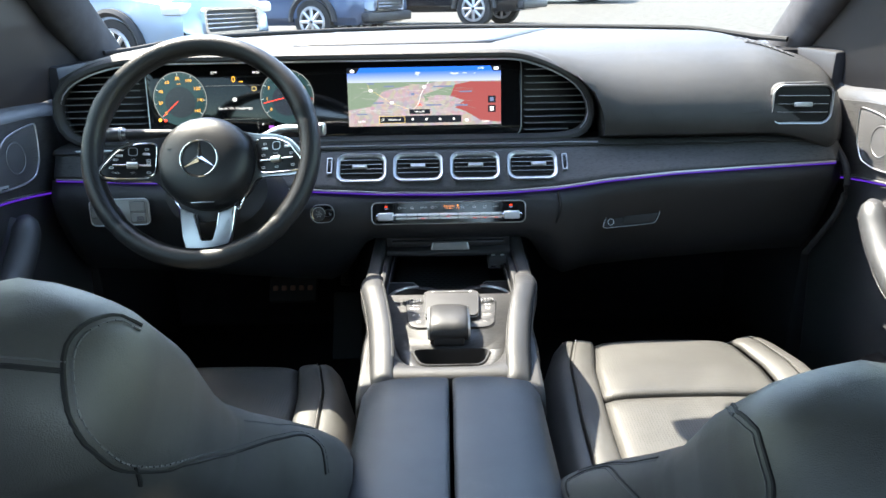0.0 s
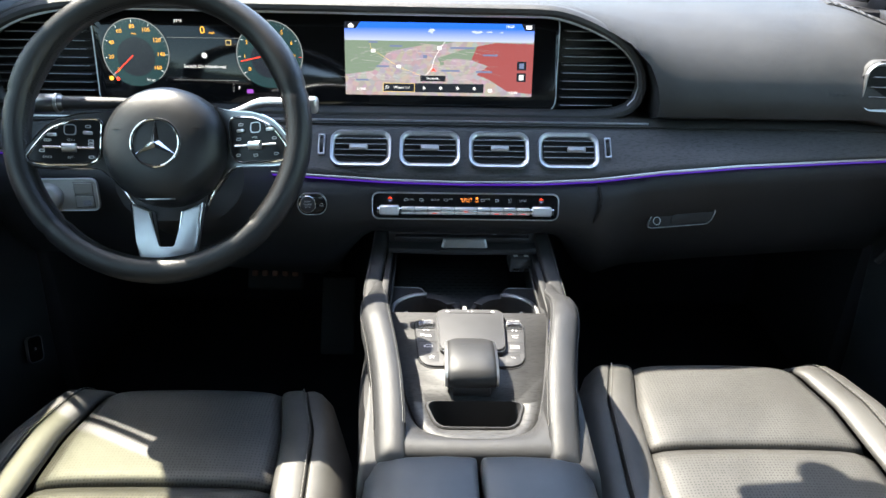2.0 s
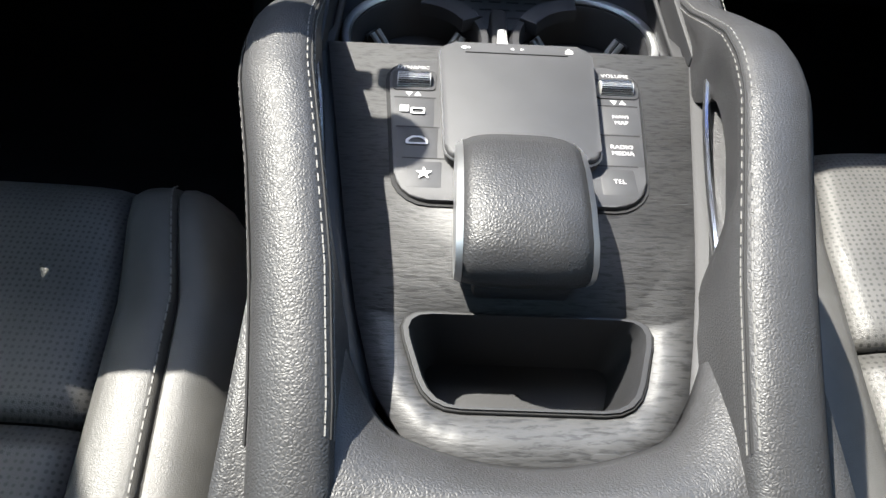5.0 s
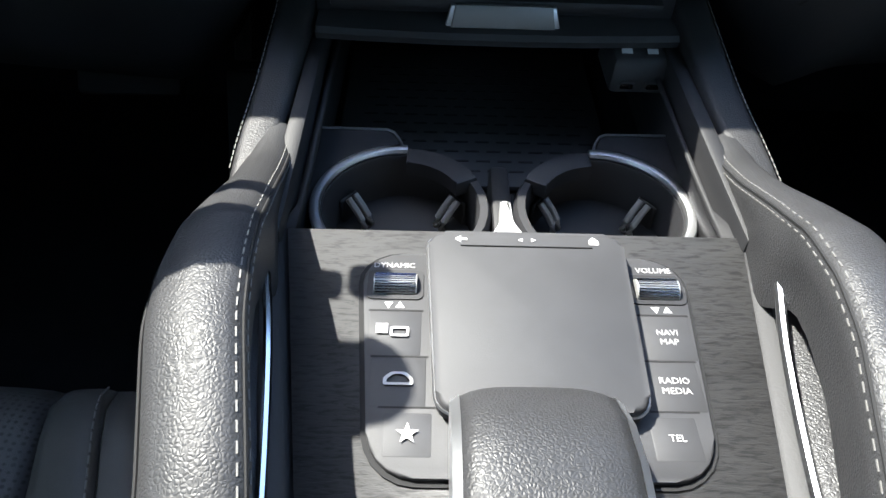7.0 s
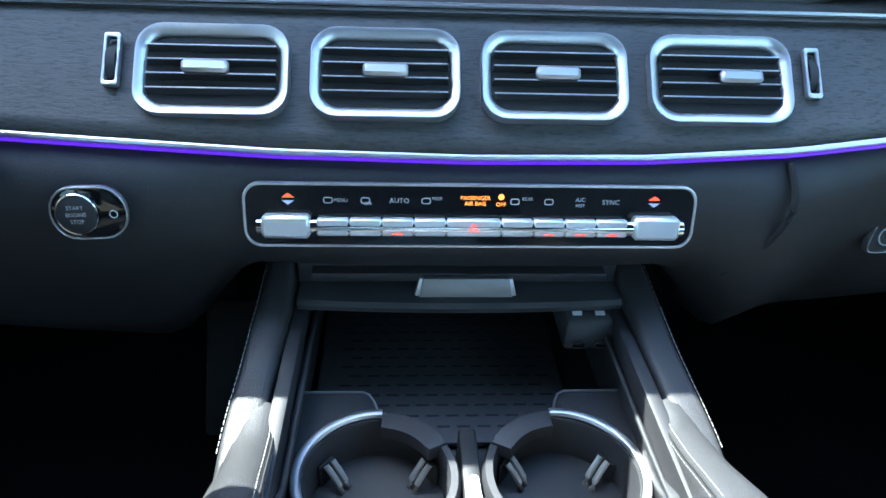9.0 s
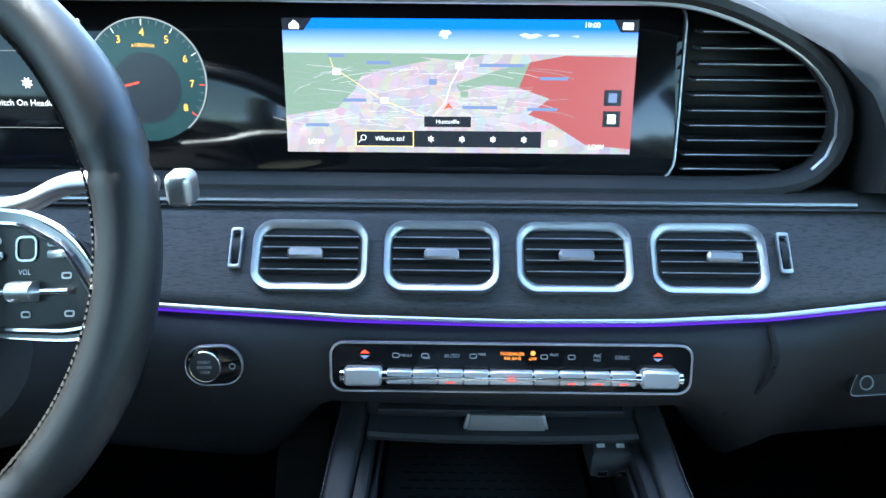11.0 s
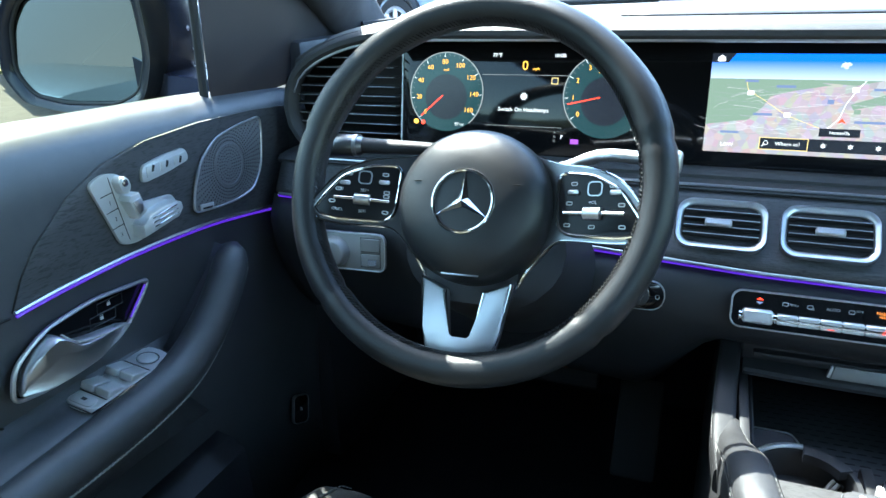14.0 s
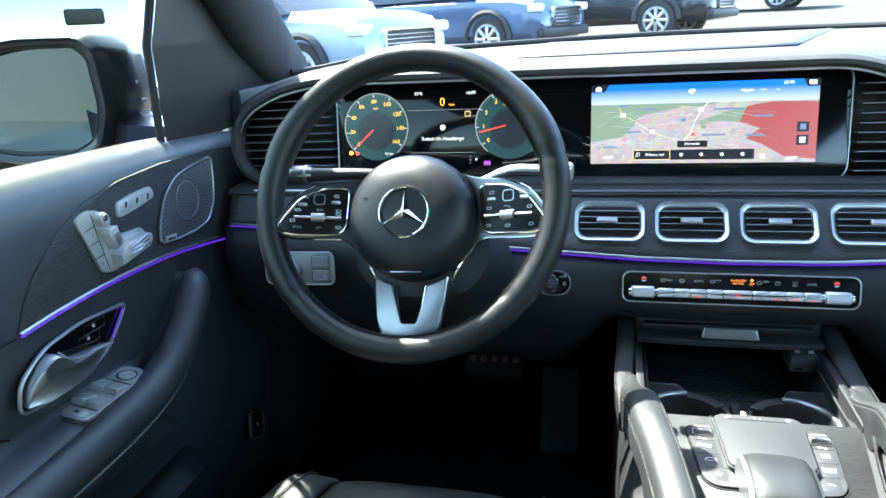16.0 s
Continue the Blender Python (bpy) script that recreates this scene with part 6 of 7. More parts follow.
    for y in np.linspace(-0.30, 1.06, 40):
        u = smooth(0.93, 1.06, y)
        e = 0.05 * u
        arm.append([(s * 0.795, y, 1.165), (s * 0.786, y, 1.148 - 0.02 * u), (s * 0.775, y, 1.1385 - 0.02 * u), (s * 0.755, y, 1.134 - 0.03 * u), (s * (0.742 + e * 0.5), y, 1.126 - 0.05 * u), (s * (0.729 + e), y, 1.104 - 0.05 * u), (s * (0.733 + e), y, 1.078 - 0.03 * u), (s * 0.755, y, 1.045 - 0.01 * u), (s * 0.80, y, 1.03)])
    rest = part("armrest", loft(arm), LEATHER_SMOOTH, th, "padded leather armrest", thick=0.004)
    gp = spline([(s * 0.744, 0.62, 1.102, 0.022), (s * 0.743, 0.75, 1.105, 0.025), (s * 0.742, 0.86, 1.107, 0.027), (s * 0.741, 0.95, 1.111, 0.027), (s * 0.740, 1.02, 1.122, 0.026), (s * 0.741, 1.075, 1.152, 0.025), (s * 0.742, 1.118, 1.192, 0.024), (s * 0.744, 1.140, 1.222, 0.021), (s * 0.750, 1.147, 1.236, 0.010)], 50)
    pg = part("pull_grip", tube([p[:3] for p in gp], [float(p[3]) for p in gp], 16), LEATHER_SMOOTH, th, "curved leather pull grip", angle=60)
    gs = []
    for p in gp[:-3]:
        turn, r = 0.5 * math.pi * smooth(0.90, 1.13, p[1]), float(p[3]) * 1.04
        gs.append((p[0] - s * r * 0.72, p[1] + r * 0.69 * math.sin(turn), p[2] - r * 0.69 * math.cos(turn)))
    for off in (0.0, 0.004):
        part("stitching", stitches([(x + s * off * 0.6, y, z - off * 0.8) for x, y, z in gs], 0.006, 0.0009, 0.0042, (0, 0, 0)), PALE_THREAD, pg, "grey stitching")
    part("grip_back", loft([[(s * 0.79, y, z - 0.03), (s * 0.79, y + 0.02, z + 0.012), (s * 0.745, y + 0.012, z + 0.008)] for y, z in ((1.02, 1.12), (1.07, 1.15), (1.11, 1.19), (1.13, 1.225))]), LEATHER_SMOOTH, th, thick=0.003)
    if s < 0:
        ws = thing("window_switches", (-0.768, 0.955, 1.138), "silver window switch block on driver armrest", "switch panel")
        m = Matrix.Translation((-0.7675, 0.955, 1.1400)) @ pose(0, 0, 0, -1, 11, 2)
        part("plate", prism(smooth_closed([(-0.019, -0.062), (0.021, -0.062), (0.021, 0.058), (0.005, 0.064), (-0.017, 0.062)], 0), 0.005, m, 0.0015), SATIN, ws, "satin silver plate")
        for y in (-0.026, 0.008):
            for x in (-0.009, 0.011):
                part("switch", box_at((0.0175, 0.025, 0.009), m @ pose(x, y, 0.0065, -16), 0.0012), SATIN, ws, "rocking window switch")
        part("mirror_dial", prism(circle(0.0105, 24), 0.003, m @ pose(0.002, 0.041, 0.0045), 0.001), SATIN, ws)
        part("dial_ring", frame_ring(circle(0.013, 24), circle(0.0112, 24), 0.002, m @ pose(0.002, 0.041, 0.0045)), CHROME, ws)
        part("lock_key", prism(smooth_closed([(-0.014, -0.009), (0.014, -0.009), (0.014, 0.006), (-0.014, 0.006)], 0), 0.002, m @ pose(0, -0.050, 0.0045), 0.0006), SATIN, ws)
        part("switch_gap", box_at((0.036, 0.0012, 0.0008), m @ pose(0.001, -0.0395, 0.0052), 0.0002), SEAM, ws)
        part("switch_gap", box_at((0.036, 0.0012, 0.0008), m @ pose(0.001, 0.0245, 0.0052), 0.0002), SEAM, ws)
        part("plate_rim", tube([m @ Vector((x, y, 0.003)) for x, y in ((-0.0195, -0.0625), (0.0215, -0.0625), (0.0215, 0.058), (0.005, 0.0645), (-0.0175, 0.0625))], 0.0012, 6, True, up=(0, 0, 1)), CHROME, ws)
        part("lock_icon", box_at((0.006, 0.004, 0.0004), m @ pose(0, -0.051, 0.0068), 0), CONTROL, ws)
        # soft inlay line on the panel behind the trim
        part("panel_seam", tube(spline([P(0.30, 1.285, 0.002), P(0.72, 1.272, 0.001), P(0.80, 1.268, 0.0), P(0.853, 1.266, 0.0)], 20), 0.0012, 6), SEAM, th)
        part("panel_seam", tube(spline([P(0.60, 1.21, 0.012), P(0.709, 1.233, 0.007), P(0.756, 1.222, 0.009), P(0.80, 1.175, 0.018), P(0.83, 1.155, 0.02)], 20), 0.0012, 6), SEAM, th)
    pocket = [[(s * 0.80, y, 0.95), (s * 0.775, y, 0.945), (s * 0.755, y, 0.93), (s * 0.752, y, 0.84), (s * 0.77, y, 0.72)] for y in np.linspace(-0.2, 1.12, 24)]
    part("pocket", loft(pocket), PLASTIC, th, "black door pocket", thick=0.004)
    return th


door("door_left", -1, "black leather driver door panel with wood trim")
door("door_right", 1, "black leather passenger door panel with wood trim")
rel = thing("bonnet_release", (-0.80, 1.305, 0.87), "small black release lever with silver outline", "lever")
RM = facing((-0.788, 1.303, 0.872), (1, -0.25, 0.2)) @ pose(0, 0, 0, 0, 0, -18)
part("plate", prism(rrect(0.030, 0.046, 0.007), 0.006, RM, 0.0015), GLOSS, rel)
part("surround", frame_ring(rrect(0.033, 0.049, 0.008), rrect(0.0295, 0.0455, 0.0065), 0.0065, RM, 0.0006), SILVER, rel)
writing("R", 0.008, RM @ pose(0, 0, 0.0065), WHITE_INK, rel)


# ---- cabin shell ----
def shell(name, bm, material, label, category="car body", thick=0.02):
    return single(name, bm, material, label, category, "structure", thick=thick)


roof = [[(x, y, 1.885 - 0.03 * (x / 0.6) ** 2 - 0.02 * ((y - 0.2) / 1.0) ** 2) for x in np.linspace(-0.64, 0.64, 9)] for y in np.linspace(-1.7, 1.055, 12)]
shell("ceiling", loft(roof), HEADLINER, "dark cloth car roof lining", "ceiling")
for s, nm in ((-1, "left"), (1, "right")):
    base, tip = (s * 0.83, 1.72, 1.44), (s * 0.665, 1.04, 1.85)
    pil = spline([base, (s * 0.797, 1.52, 1.565), (s * 0.735, 1.25, 1.735), tip], 18)
    single("pillar_" + nm, tube(pil, 0.050, 14, flat=1.5), HEADLINER, "black front roof pillar beside windscreen", "pillar", "structure")
    # triangular mirror base between pillar and door glass
    bm = bmesh.new()
    a = [bm.verts.new(p) for p in ((s * 0.795, 1.205, 1.40), (s * 0.79, 1.205, 1.55), (s * 0.72, 1.205, 1.76), (s * 0.74, 1.32, 1.72), (s * 0.79, 1.56, 1.55), (s * 0.80, 1.70, 1.42))]
    bm.faces.new(a if s > 0 else a[::-1])
    bmesh.ops.solidify(bm, geom=bm.faces[:], thickness=-0.05)
    single("quarter_trim_" + nm, bm, PLASTIC, "black corner trim between pillar and door glass", "trim", "structure")
    single("window_seal_" + nm, tube([(s * 0.800, 1.200, 1.41), (s * 0.793, 1.198, 1.55), (s * 0.722, 1.195, 1.77)], 0.006, 8), RUBBER, "black rubber seal of the door glass", "seal", "structure")
    single("rail_" + nm, tube([(s * 0.665, 1.06, 1.855), (s * 0.675, 0.2, 1.875), (s * 0.66, -1.7, 1.81)], 0.04, 10), HEADLINER, "dark roof rail above side windows", "rail", "structure")
    single("door_post_" + nm, rbox((s * 0.755, -0.05, 1.62), (0.06, 0.15, 0.46), 0.02), PLASTIC, "black door post between side windows", "pillar", "structure")
    single("wall_" + nm, rbox((s * 0.87, -1.03, 1.05), (0.05, 1.36, 0.76), 0.01), PLASTIC, "dark rear side panel of the cabin", "wall", "structure")
    single("kick_panel_" + nm, rbox((s * 0.80, 1.60, 1.08), (0.05, 0.40, 0.78), 0.01), PLASTIC, "black footwell side panel", "wall", "structure")
    single("sill_" + nm, rbox((s * 0.86, 0.55, 1.02), (0.08, 1.9, 0.72), 0.01), PLASTIC, "black outer door skin", "door skin", "structure")
    gl = shell("window_" + nm, loft([[(s * 0.852, y, 1.415), (s * 0.80, y, 1.62), (s * 0.715, y, 1.85)] for y in np.linspace(0.02, 1.19, 6)]), SIDE_GLASS, "faintly green driver side door glass" if s < 0 else "faintly green passenger side door glass", "window", 0)
single("wall_back", rbox((0, -1.7, 1.1), (1.7, 0.05, 0.85), 0.01), PLASTIC, "dark rear panel of the cabin", "wall", "structure")
single("floor", rbox((0, 0.2, 0.68), (1.7, 3.9, 0.05), 0.01), CARPET, "black carpet on the car floor", "floor", "structure")
single("firewall", rbox((0, 1.80, 1.08), (1.7, 0.05, 0.8), 0.01), CARPET, "black footwell front panel", "wall", "structure")
ws = shell("windscreen", loft([[(x, windshield_y(x) + (1.055 - windshield_y(x)) * t + 0.04 * math.sin(math.pi * t), 1.497 + 0.36 * t) for t in np.linspace(0, 1, 8)] for x in np.linspace(-0.74, 0.74, 16)]), GLASS, "clear windscreen", "windscreen", 0)
ws.visible_shadow = False
single("cowl", rbox((0, 2.15, 1.44), (1.72, 1.2, 0.05), 0.01), PLASTIC, "black cowl below the windscreen", "cowl", "structure")
single("windscreen_band", tube([(x, windshield_y(x) + 0.004, 1.503 - 0.02 * smooth(0.6, 0.76, abs(x))) for x in np.linspace(-0.76, 0.76, 40)], 0.006, 8), RUBBER, "black band along windscreen foot", "seal", "structure")
for k, (x, w) in enumerate(((-0.36, 0.11), (-0.24, 0.07))):
    pd = thing("brake_pedal" if k == 0 else "throttle_pedal", (x, 1.46, 0.9), "black rubber brake pedal with metal studs" if k == 0 else "black long throttle pedal", "pedal")
    part("pad", rbox((x, 1.45, 0.955 if k == 0 else 0.86), (w, 0.018, 0.06 if k == 0 else 0.16), 0.006, 2, Euler((radians(-35), 0, 0)).to_matrix()), RUBBER, pd)
    part("arm", tube([(x, 1.46, 0.96), (x, 1.60, 1.15), (x, 1.70, 1.3)], 0.012, 8), PLASTIC, pd)
    if k == 0:
        for i in range(5):
            part("stud", rbox((x - 0.04 + 0.02 * i, 1.443, 0.962), (0.012, 0.006, 0.012), 0.002, 1, Euler((radians(-35), 0, 0)).to_matrix()), base_mat("dull copper stud", (0.25, 0.12, 0.08), 0.5), pd)

# ---- inner mirror under the windscreen header ----
rm = thing("inner_mirror", (0.02, 1.18, 1.75), "black inner rear view mirror on a short stem", "mirror")
RVM = facing((0.035, 1.135, 1.745), (0.08, -1, -0.12))
part("housing", prism(rrect(0.205, 0.075, 0.03), 0.03, RVM @ pose(0, 0, -0.03), 0.008, 3), PLASTIC, rm)
part("glass", prism(rrect(0.192, 0.062, 0.025), 0.001, RVM), MIRROR, rm, "silvered mirror glass")
part("stem", tube([(0.03, 1.16, 1.755), (0.02, 1.19, 1.79), (0.0, 1.22, 1.83)], [0.012, 0.014, 0.03], 12), PLASTIC, rm)

# ---- exterior mirror ----
em = thing("door_mirror", (-1.0, 1.27, 1.40), "dark blue exterior door mirror", "mirror")
MO = smooth_closed([(-1.215, 1.43), (-1.20, 1.51), (-1.165, 1.555), (-1.06, 1.575), (-0.93, 1.572), (-0.905, 1.55), (-0.90, 1.46), (-0.925, 1.40), (-0.98, 1.378), (-1.10, 1.375), (-1.18, 1.388)], 0)
MC = (-1.055, 1.475)
NAVY = base_mat("dark navy car paint", (0.012, 0.016, 0.03), 0.25)
part("housing", loft([[(MC[0] + (x - MC[0]) * k, y, MC[1] + (z - MC[1]) * k) for x, z in MO] for k, y in ((0.83, 1.275), (0.84, 1.240), (0.87, 1.232), (0.96, 1.230), (1.0, 1.240), (1.015, 1.255), (1.0, 1.30), (0.92, 1.35), (0.75, 1.39), (0.4, 1.41))], closed=True, caps=True), NAVY, em, angle=60)
part("glass", prism([((x - MC[0]) * 0.825, (z - MC[1]) * 0.825) for x, z in MO][::-1], 0.002, facing((MC[0], 1.250, MC[1]), (0.05, -1, 0.03))), MIRROR, em, "silvered mirror glass")
part("glass_rim", tube([(MC[0] + (x - MC[0]) * 0.835, 1.240, MC[1] + (z - MC[1]) * 0.835) for x, z in MO], 0.003, 8, True, up=(0, 1, 0)), SOFT_BLACK, em)
part("foot", loft([[(x, y0 + dy, z + dz) for dy, dz in ((-0.05, -0.02), (0.05, -0.02), (0.05, 0.03), (-0.05, 0.03))] for x, y0, z in ((-0.82, 1.30, 1.40), (-0.90, 1.30, 1.405), (-0.96, 1.30, 1.43))], closed=True, caps=True), NAVY, em)
for k in range(3):
    part("light_bar", tube([(-0.925, 1.262 + 0.02 * k, 1.50 - 0.03 * k), (-0.905, 1.31 + 0.015 * k, 1.495 - 0.03 * k)], 0.004, 6), SILVER, em)


# ---- parked vehicles ----
def wheel_at(parent, x, y, r, w, rim_mat):
    """A road wheel about the local y axis."""
    tyre = part("wheel", loft([[(x + rr * c, y + yy, r + rr * s) for c, s in circle(1, 32)] for rr, yy in ((r * 0.66, -w / 2), (r * 0.95, -w / 2), (r, -w / 2 + 0.03), (r, w / 2 - 0.03), (r * 0.95, w / 2), (r * 0.66, w / 2))], closed=True, caps=True), RUBBER, parent)
    for sd in (-1, 1):
        yy = y + sd * (w / 2 + 0.004)
        part("rim", tube([(x + r * 0.62 * math.cos(a), yy, r + r * 0.62 * math.sin(a)) for a in np.linspace(0, 2 * math.pi, 33)[:-1]], 0.025, 6, True, up=(0, 1, 0)), rim_mat, tyre)
        for k in range(8):
            a = 2 * math.pi * k / 8
            part("spoke", tube([(x + r * 0.08 * math.cos(a), yy + sd * 0.01, r + r * 0.08 * math.sin(a)), (x + r * 0.6 * math.cos(a), yy, r + r * 0.6 * math.sin(a))], 0.03, 6), rim_mat, tyre)


def paint(name, c):
    m = base_mat(name, c, 0.22, 0.35)
    m.node_tree.nodes["Principled BSDF"].inputs["Coat Weight"].default_value = 0.6
    return m


RIM = base_mat("alloy rim", (0.6, 0.6, 0.62), 0.35, 0.9)
CAR_GLASS = base_mat("dark car glass", (0.02, 0.025, 0.03), 0.05)
LAMP = base_mat("headlamp glass", (0.75, 0.78, 0.8), 0.12, 0.3)
RED_LAMP = base_mat("red lamp glass", (0.45, 0.012, 0.015), 0.2)


def car(label, x, y, heading, color, h=1.7, length=4.7, width=1.9):
    """A sport utility car; its nose points along the heading."""
    th = thing("parked_car", (0, 0, 0), label, "car", "cars parked in a row")
    half = length / 2
    stations = [(-half, 0.70, 0.72), (-half + 0.06, 0.86, 1.02), (-half + 0.5, 0.97, 1.10), (-0.5, 1.0, 1.08), (0.6, 1.0, 1.06), (1.1, 0.99, 1.06), (half - 0.55, 0.96, 1.01), (half - 0.18, 0.90, 0.93), (half - 0.04, 0.82, 0.78), (half, 0.74, 0.62)]
    secs = []
    for sx, k, zt in stations:
        w = width / 2 * k
        zb = 0.30 if abs(sx) < half - 0.1 else 0.40
        secs.append([(sx, -w * 0.92, zb), (sx, -w, zb + 0.12), (sx, -w, zt * 0.72), (sx, -w * 0.97, zt * 0.9), (sx, -w * 0.82, zt), (sx, 0, zt + 0.03), (sx, w * 0.82, zt), (sx, w * 0.97, zt * 0.9), (sx, w, zt * 0.72), (sx, w, zb + 0.12), (sx, w * 0.92, zb)])
    body = part("body", loft(secs, closed=True, caps=True), color, th, angle=30)
    cab = []
    for sx, k, zt in ((-half + 0.15, 0.86, 1.05), (-half + 0.45, 0.80, h - 0.1), (-0.9, 0.78, h), (0.1, 0.77, h - 0.02), (0.45, 0.80, h - 0.12), (1.15, 0.88, 1.06)):
        w = width / 2
        cab.append([(sx, -w * 0.95, 1.03), (sx, -w * k, max(zt - 0.06, 1.04)), (sx, -w * k * 0.85, zt), (sx, w * k * 0.85, zt), (sx, w * k, max(zt - 0.06, 1.04)), (sx, w * 0.95, 1.03)])
    part("glasshouse", loft(cab, closed=True, caps=True), CAR_GLASS, th, "dark glazed cabin", angle=20)
    part("roof", loft([[(sx, yy * width / 2 * 0.72, zz + 0.02 - 0.03 * yy * yy) for yy in (-1, -0.5, 0, 0.5, 1)] for sx, zz in ((-half + 0.4, h - 0.08), (-0.9, h), (0.1, h - 0.01), (0.42, h - 0.09))]), color, th, thick=0.03)
    grl = part("grille", rbox((half - 0.03, 0, 0.66), (0.08, 0.95, 0.26), 0.03), SOFT_BLACK, th)
    part("grille_frame", frame_ring(rrect(1.0, 0.30, 0.06), rrect(0.92, 0.24, 0.05), 0.05, facing((half - 0.01, 0, 0.66), (1, 0, 0))), CHROME, grl)
    for k in range(4):
        part("grille_bar", rbox((half + 0.015, 0, 0.58 + 0.05 * k), (0.02, 0.9, 0.015), 0.004, 1), CHROME, grl)
    part("bumper", rbox((half - 0.03, 0, 0.42), (0.16, width * 0.86, 0.16), 0.05), SOFT_BLACK, th)
    for sd in (-1, 1):
        part("headlight", rbox((half - 0.16, sd * width * 0.37, 0.80), (0.24, 0.36, 0.13), 0.04, 2, Euler((0, 0, radians(-sd * 18))).to_matrix()), LAMP, th, "clear headlight")
        part("fog_lamp", rbox((half - 0.02, sd * width * 0.36, 0.46), (0.06, 0.16, 0.07), 0.02), LAMP, th)
        for wx in (half - 0.95, -half + 0.95):
            part("arch", tube([(wx + 0.42 * math.cos(a), sd * (width / 2 - 0.02), 0.36 + 0.42 * math.sin(a)) for a in np.linspace(0, math.pi, 16)], 0.05, 6), SOFT_BLACK, th)
            wheel_at(th, wx, sd * (width / 2 - 0.13), 0.36, 0.24, RIM)
        part("side_mirror", rbox((0.75, sd * (width / 2 + 0.08), 1.10), (0.14, 0.20, 0.14), 0.04), color, th)
    th.location = (x, y, ground_z(x, y))
    th.rotation_euler = (0, 0, radians(heading))
    return th


BLUE = paint("silver blue car paint", (0.30, 0.37, 0.45))
DEEP_BLUE = paint("deep blue car paint", (0.07, 0.10, 0.17))
BLACK_P = paint("black car paint", (0.012, 0.012, 0.014))
TEAL_P = paint("dark grey car paint", (0.035, 0.045, 0.048))
WHITE_P = paint("white car paint", (0.62, 0.63, 0.64))
GREY_P = paint("grey car paint", (0.25, 0.25, 0.26))
car("silver blue sport utility car parked in sun", -4.75, 9.65, -23, BLUE)
car("deep blue sport utility car parked in sun", -3.1, 13.3, -23, DEEP_BLUE)
car("black tall sport utility car parked in sun", -0.6, 15.7, -23, BLACK_P, 1.9, 5.3, 2.0)
car("black car parked far across the lane", 3.3, 23.5, -23, BLACK_P, 1.7)
car("dark grey sport utility car parked alongside", -3.4, -2.1, 86, TEAL_P, 1.85, 5.0, 2.0)
car("grey car parked far across the lane", 10.5, 35.0, -30, GREY_P)


def pickup(x, y, heading):
    th = thing("pickup_truck", (0, 0, 0), "white pickup truck with red tail lamps and tailgate badge", "truck")
    part("bed", rbox((-1.75, 0, 0.98), (2.1, 1.98, 0.76), 0.06, 3), WHITE_P, th)
    part("cab", loft([[(sx, -w, 0.6), (sx, -w, 1.30), (sx, -w * k, zt), (sx, w * k, zt), (sx, w, 1.30), (sx, w, 0.6)] for sx, w, k, zt in ((-0.72, 0.97, 0.82, 1.80), (-0.5, 0.99, 0.80, 1.90), (1.0, 0.99, 0.80, 1.90), (1.35, 0.99, 0.86, 1.72), (1.9, 0.99, 0.97, 1.34))], closed=True, caps=True), WHITE_P, th)
    part("bonnet", rbox((2.35, 0, 0.98), (1.3, 1.96, 0.72), 0.08, 3), WHITE_P, th)
    for sd in (-1, 1):
        part("side_window", rbox((0.25, sd * 0.90, 1.56), (1.5, 0.10, 0.36), 0.04), CAR_GLASS, th)
        part("tail_lamp", rbox((-2.78, sd * 0.90, 1.10), (0.10, 0.17, 0.42), 0.03), RED_LAMP, th, "red tail lamp")
        part("running_board", rbox((0.0, sd * 1.0, 0.42), (2.2, 0.22, 0.06), 0.02), CHROME, th)
        for wx in (-1.75, 1.85):
            part("arch", tube([(wx + 0.5 * math.cos(a), sd * 0.96, 0.42 + 0.5 * math.sin(a)) for a in np.linspace(0, math.pi, 18)], 0.06, 6), SOFT_BLACK, th)
            wheel_at(th, wx, sd * 0.86, 0.42, 0.28, RIM)
    gate = part("tailgate", rbox((-2.80, 0, 1.02), (0.05, 1.60, 0.62), 0.02), WHITE_P, th)
    part("gate_handle", rbox((-2.83, 0, 1.18), (0.03, 0.30, 0.12), 0.02), SOFT_BLACK, gate)
    for k in range(3):
        part("badge_bar", rbox((-2.83, -0.14 + 0.14 * k, 0.98), (0.02, 0.11, 0.11), 0.02), RED_LAMP, gate)
    part("rear_bumper", rbox((-2.86, 0, 0.58), (0.16, 1.9, 0.22), 0.05), CHROME, th)
    th.location = (x, y, ground_z(x, y))
    th.rotation_euler = (0, 0, radians(heading))
    return th


pickup(-6.7, 6.73, 149)

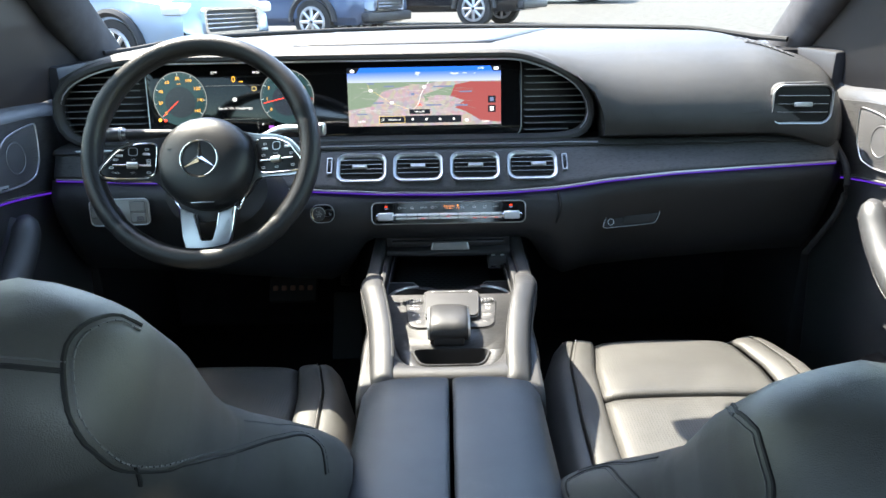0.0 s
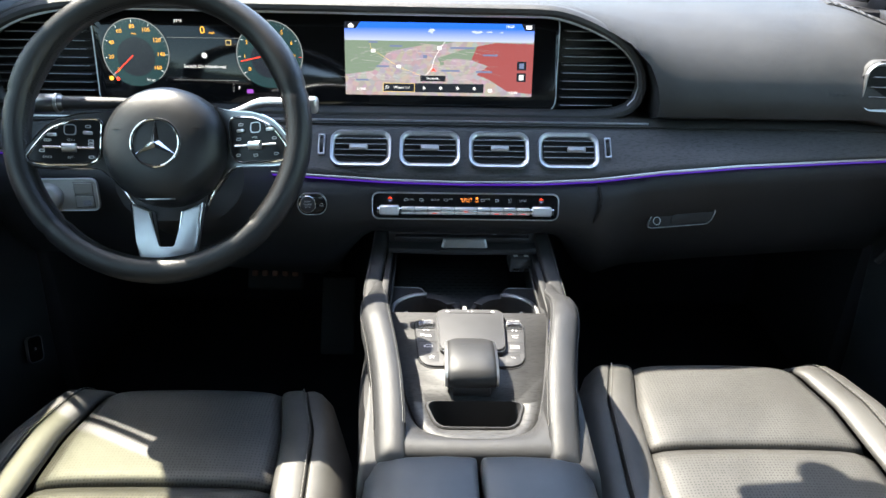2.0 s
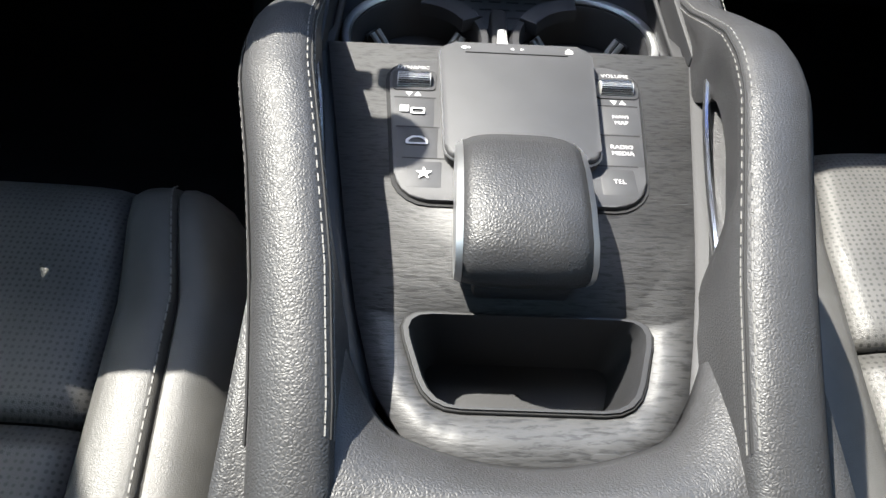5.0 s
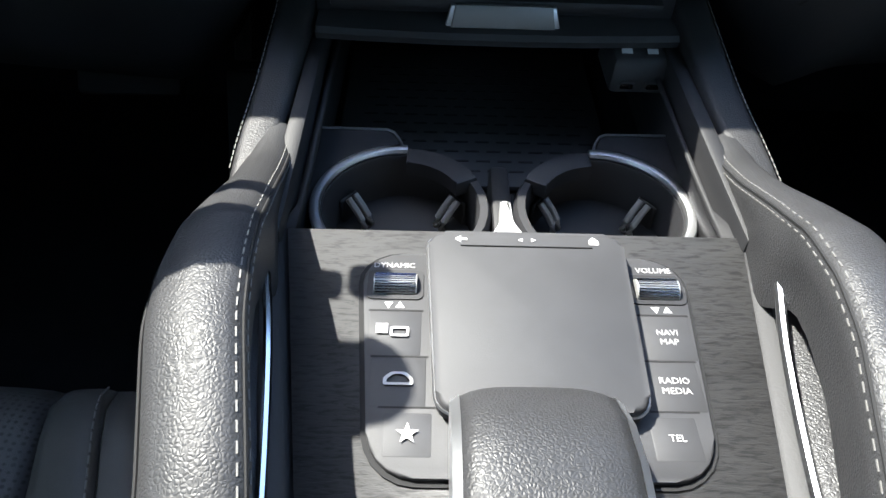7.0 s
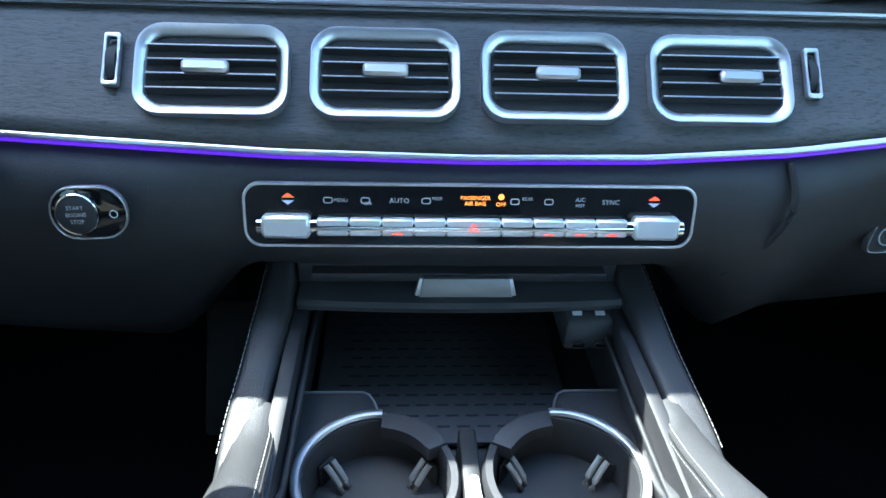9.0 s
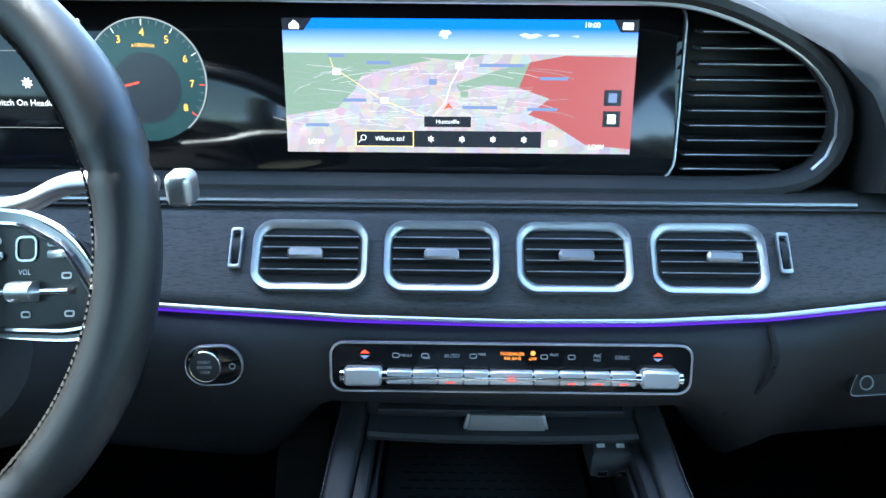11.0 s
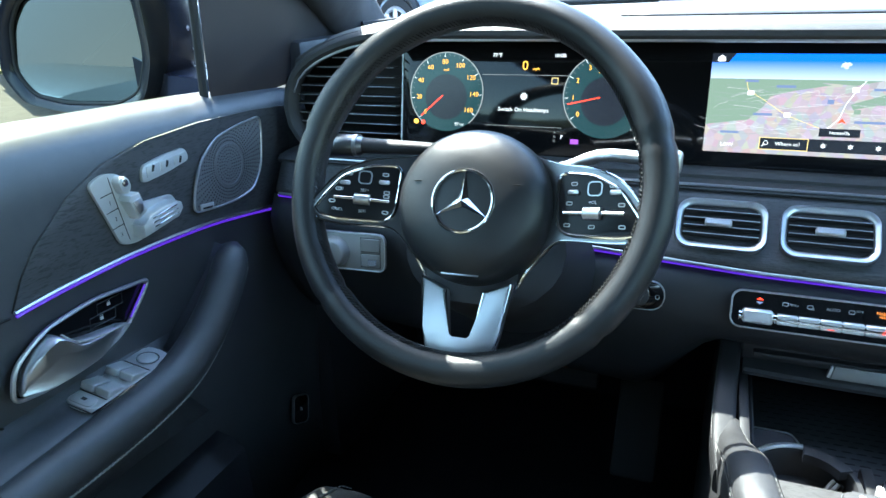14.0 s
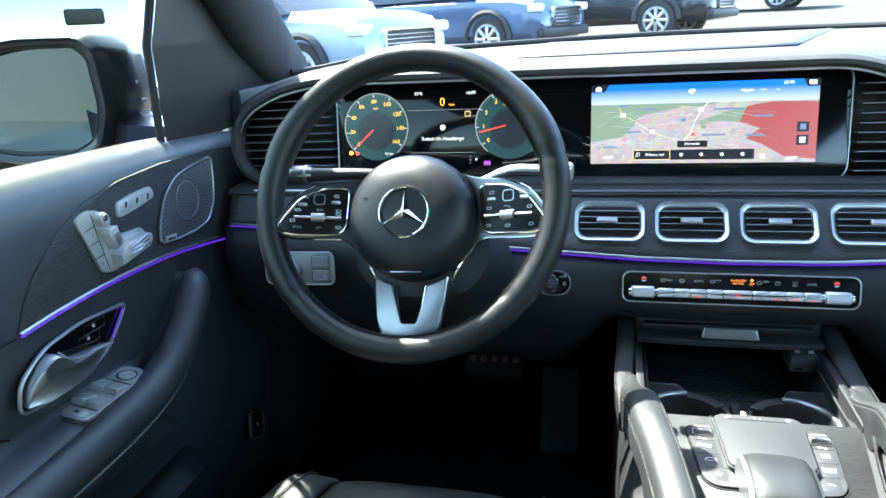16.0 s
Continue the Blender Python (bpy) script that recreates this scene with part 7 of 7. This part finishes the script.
# ---- boundary and verge ----
GRASS = grained("dry grass", (0.15, 0.14, 0.06), 0.95, 40, 0.9, spec=0.1, cells=False, dist=0.03)
CONCRETE = grained("pale concrete", (0.38, 0.36, 0.33), 0.9, 30, 0.3, spec=0.2, cells=False, dist=0.004)


def strip(x0, y0, x1, y1, w, lift, h, mat, name, label, cat):
    d = Vector((x1 - x0, y1 - y0, 0))
    nrm = Vector((-d.y, d.x, 0)).normalized() * w / 2
    secs = []
    for t in np.linspace(0, 1, 30):
        p = Vector((x0, y0, 0)) + d * t
        a, b = p + nrm, p - nrm
        za, zb = ground_z(a.x, a.y), ground_z(b.x, b.y)
        secs.append([(a.x, a.y, za - 0.05), (a.x, a.y, za + h), (b.x, b.y, zb + h), (b.x, b.y, zb - 0.05)])
    single(name, loft(secs, closed=True, caps=True), mat, label, cat, "structure")


strip(-19.5, -4.8, -7.4, 10.4, 0.8, 0, 0.04, GRASS, "verge", "dry grass strip along the car park edge", "grass")
strip(-20.1, -4.3, -8.0, 10.9, 0.15, 0, 0.06, CONCRETE, "kerb", "pale concrete kerb beside grass strip", "kerb")
strip(-8.8, -0.7, -5.2, 3.8, 0.14, 0, 0.004, GRASS, "weeds", "dry weeds in a pavement joint", "grass")
strip(-25, -3.5, -9, 16.6, 0.2, 0, 1.5, CONCRETE, "boundary_wall", "pale concrete boundary wall", "wall")

# ragged line of dark trees far behind the car, added to darken the door mirror
rng = random.Random(11)
LEAF = grained("far tree foliage", (0.06, 0.068, 0.058), 0.9, 6, 0.6, spec=0.1, vary=0.5, cells=False, dist=0.1)
bm = bmesh.new()
for k in range(420):
    t = rng.random()
    cx, cy = -95 + 120 * t + rng.uniform(-2, 2), 24 - 84 * t + rng.uniform(-2, 2)
    q = bmesh.ops.create_icosphere(bm, subdivisions=2, radius=1.0)["verts"]
    r, cz = rng.uniform(1.2, 2.6), rng.uniform(0.2, 7.5)
    for v in q:
        v.co = Vector((cx, cy, ground_z(cx, cy) + cz)) + v.co * r * rng.uniform(0.6, 1.35)
tl = single("mirror_tree_line", bm, LEAF, "far dark line of trees added to darken the mirror reflection", "trees", "stuff")
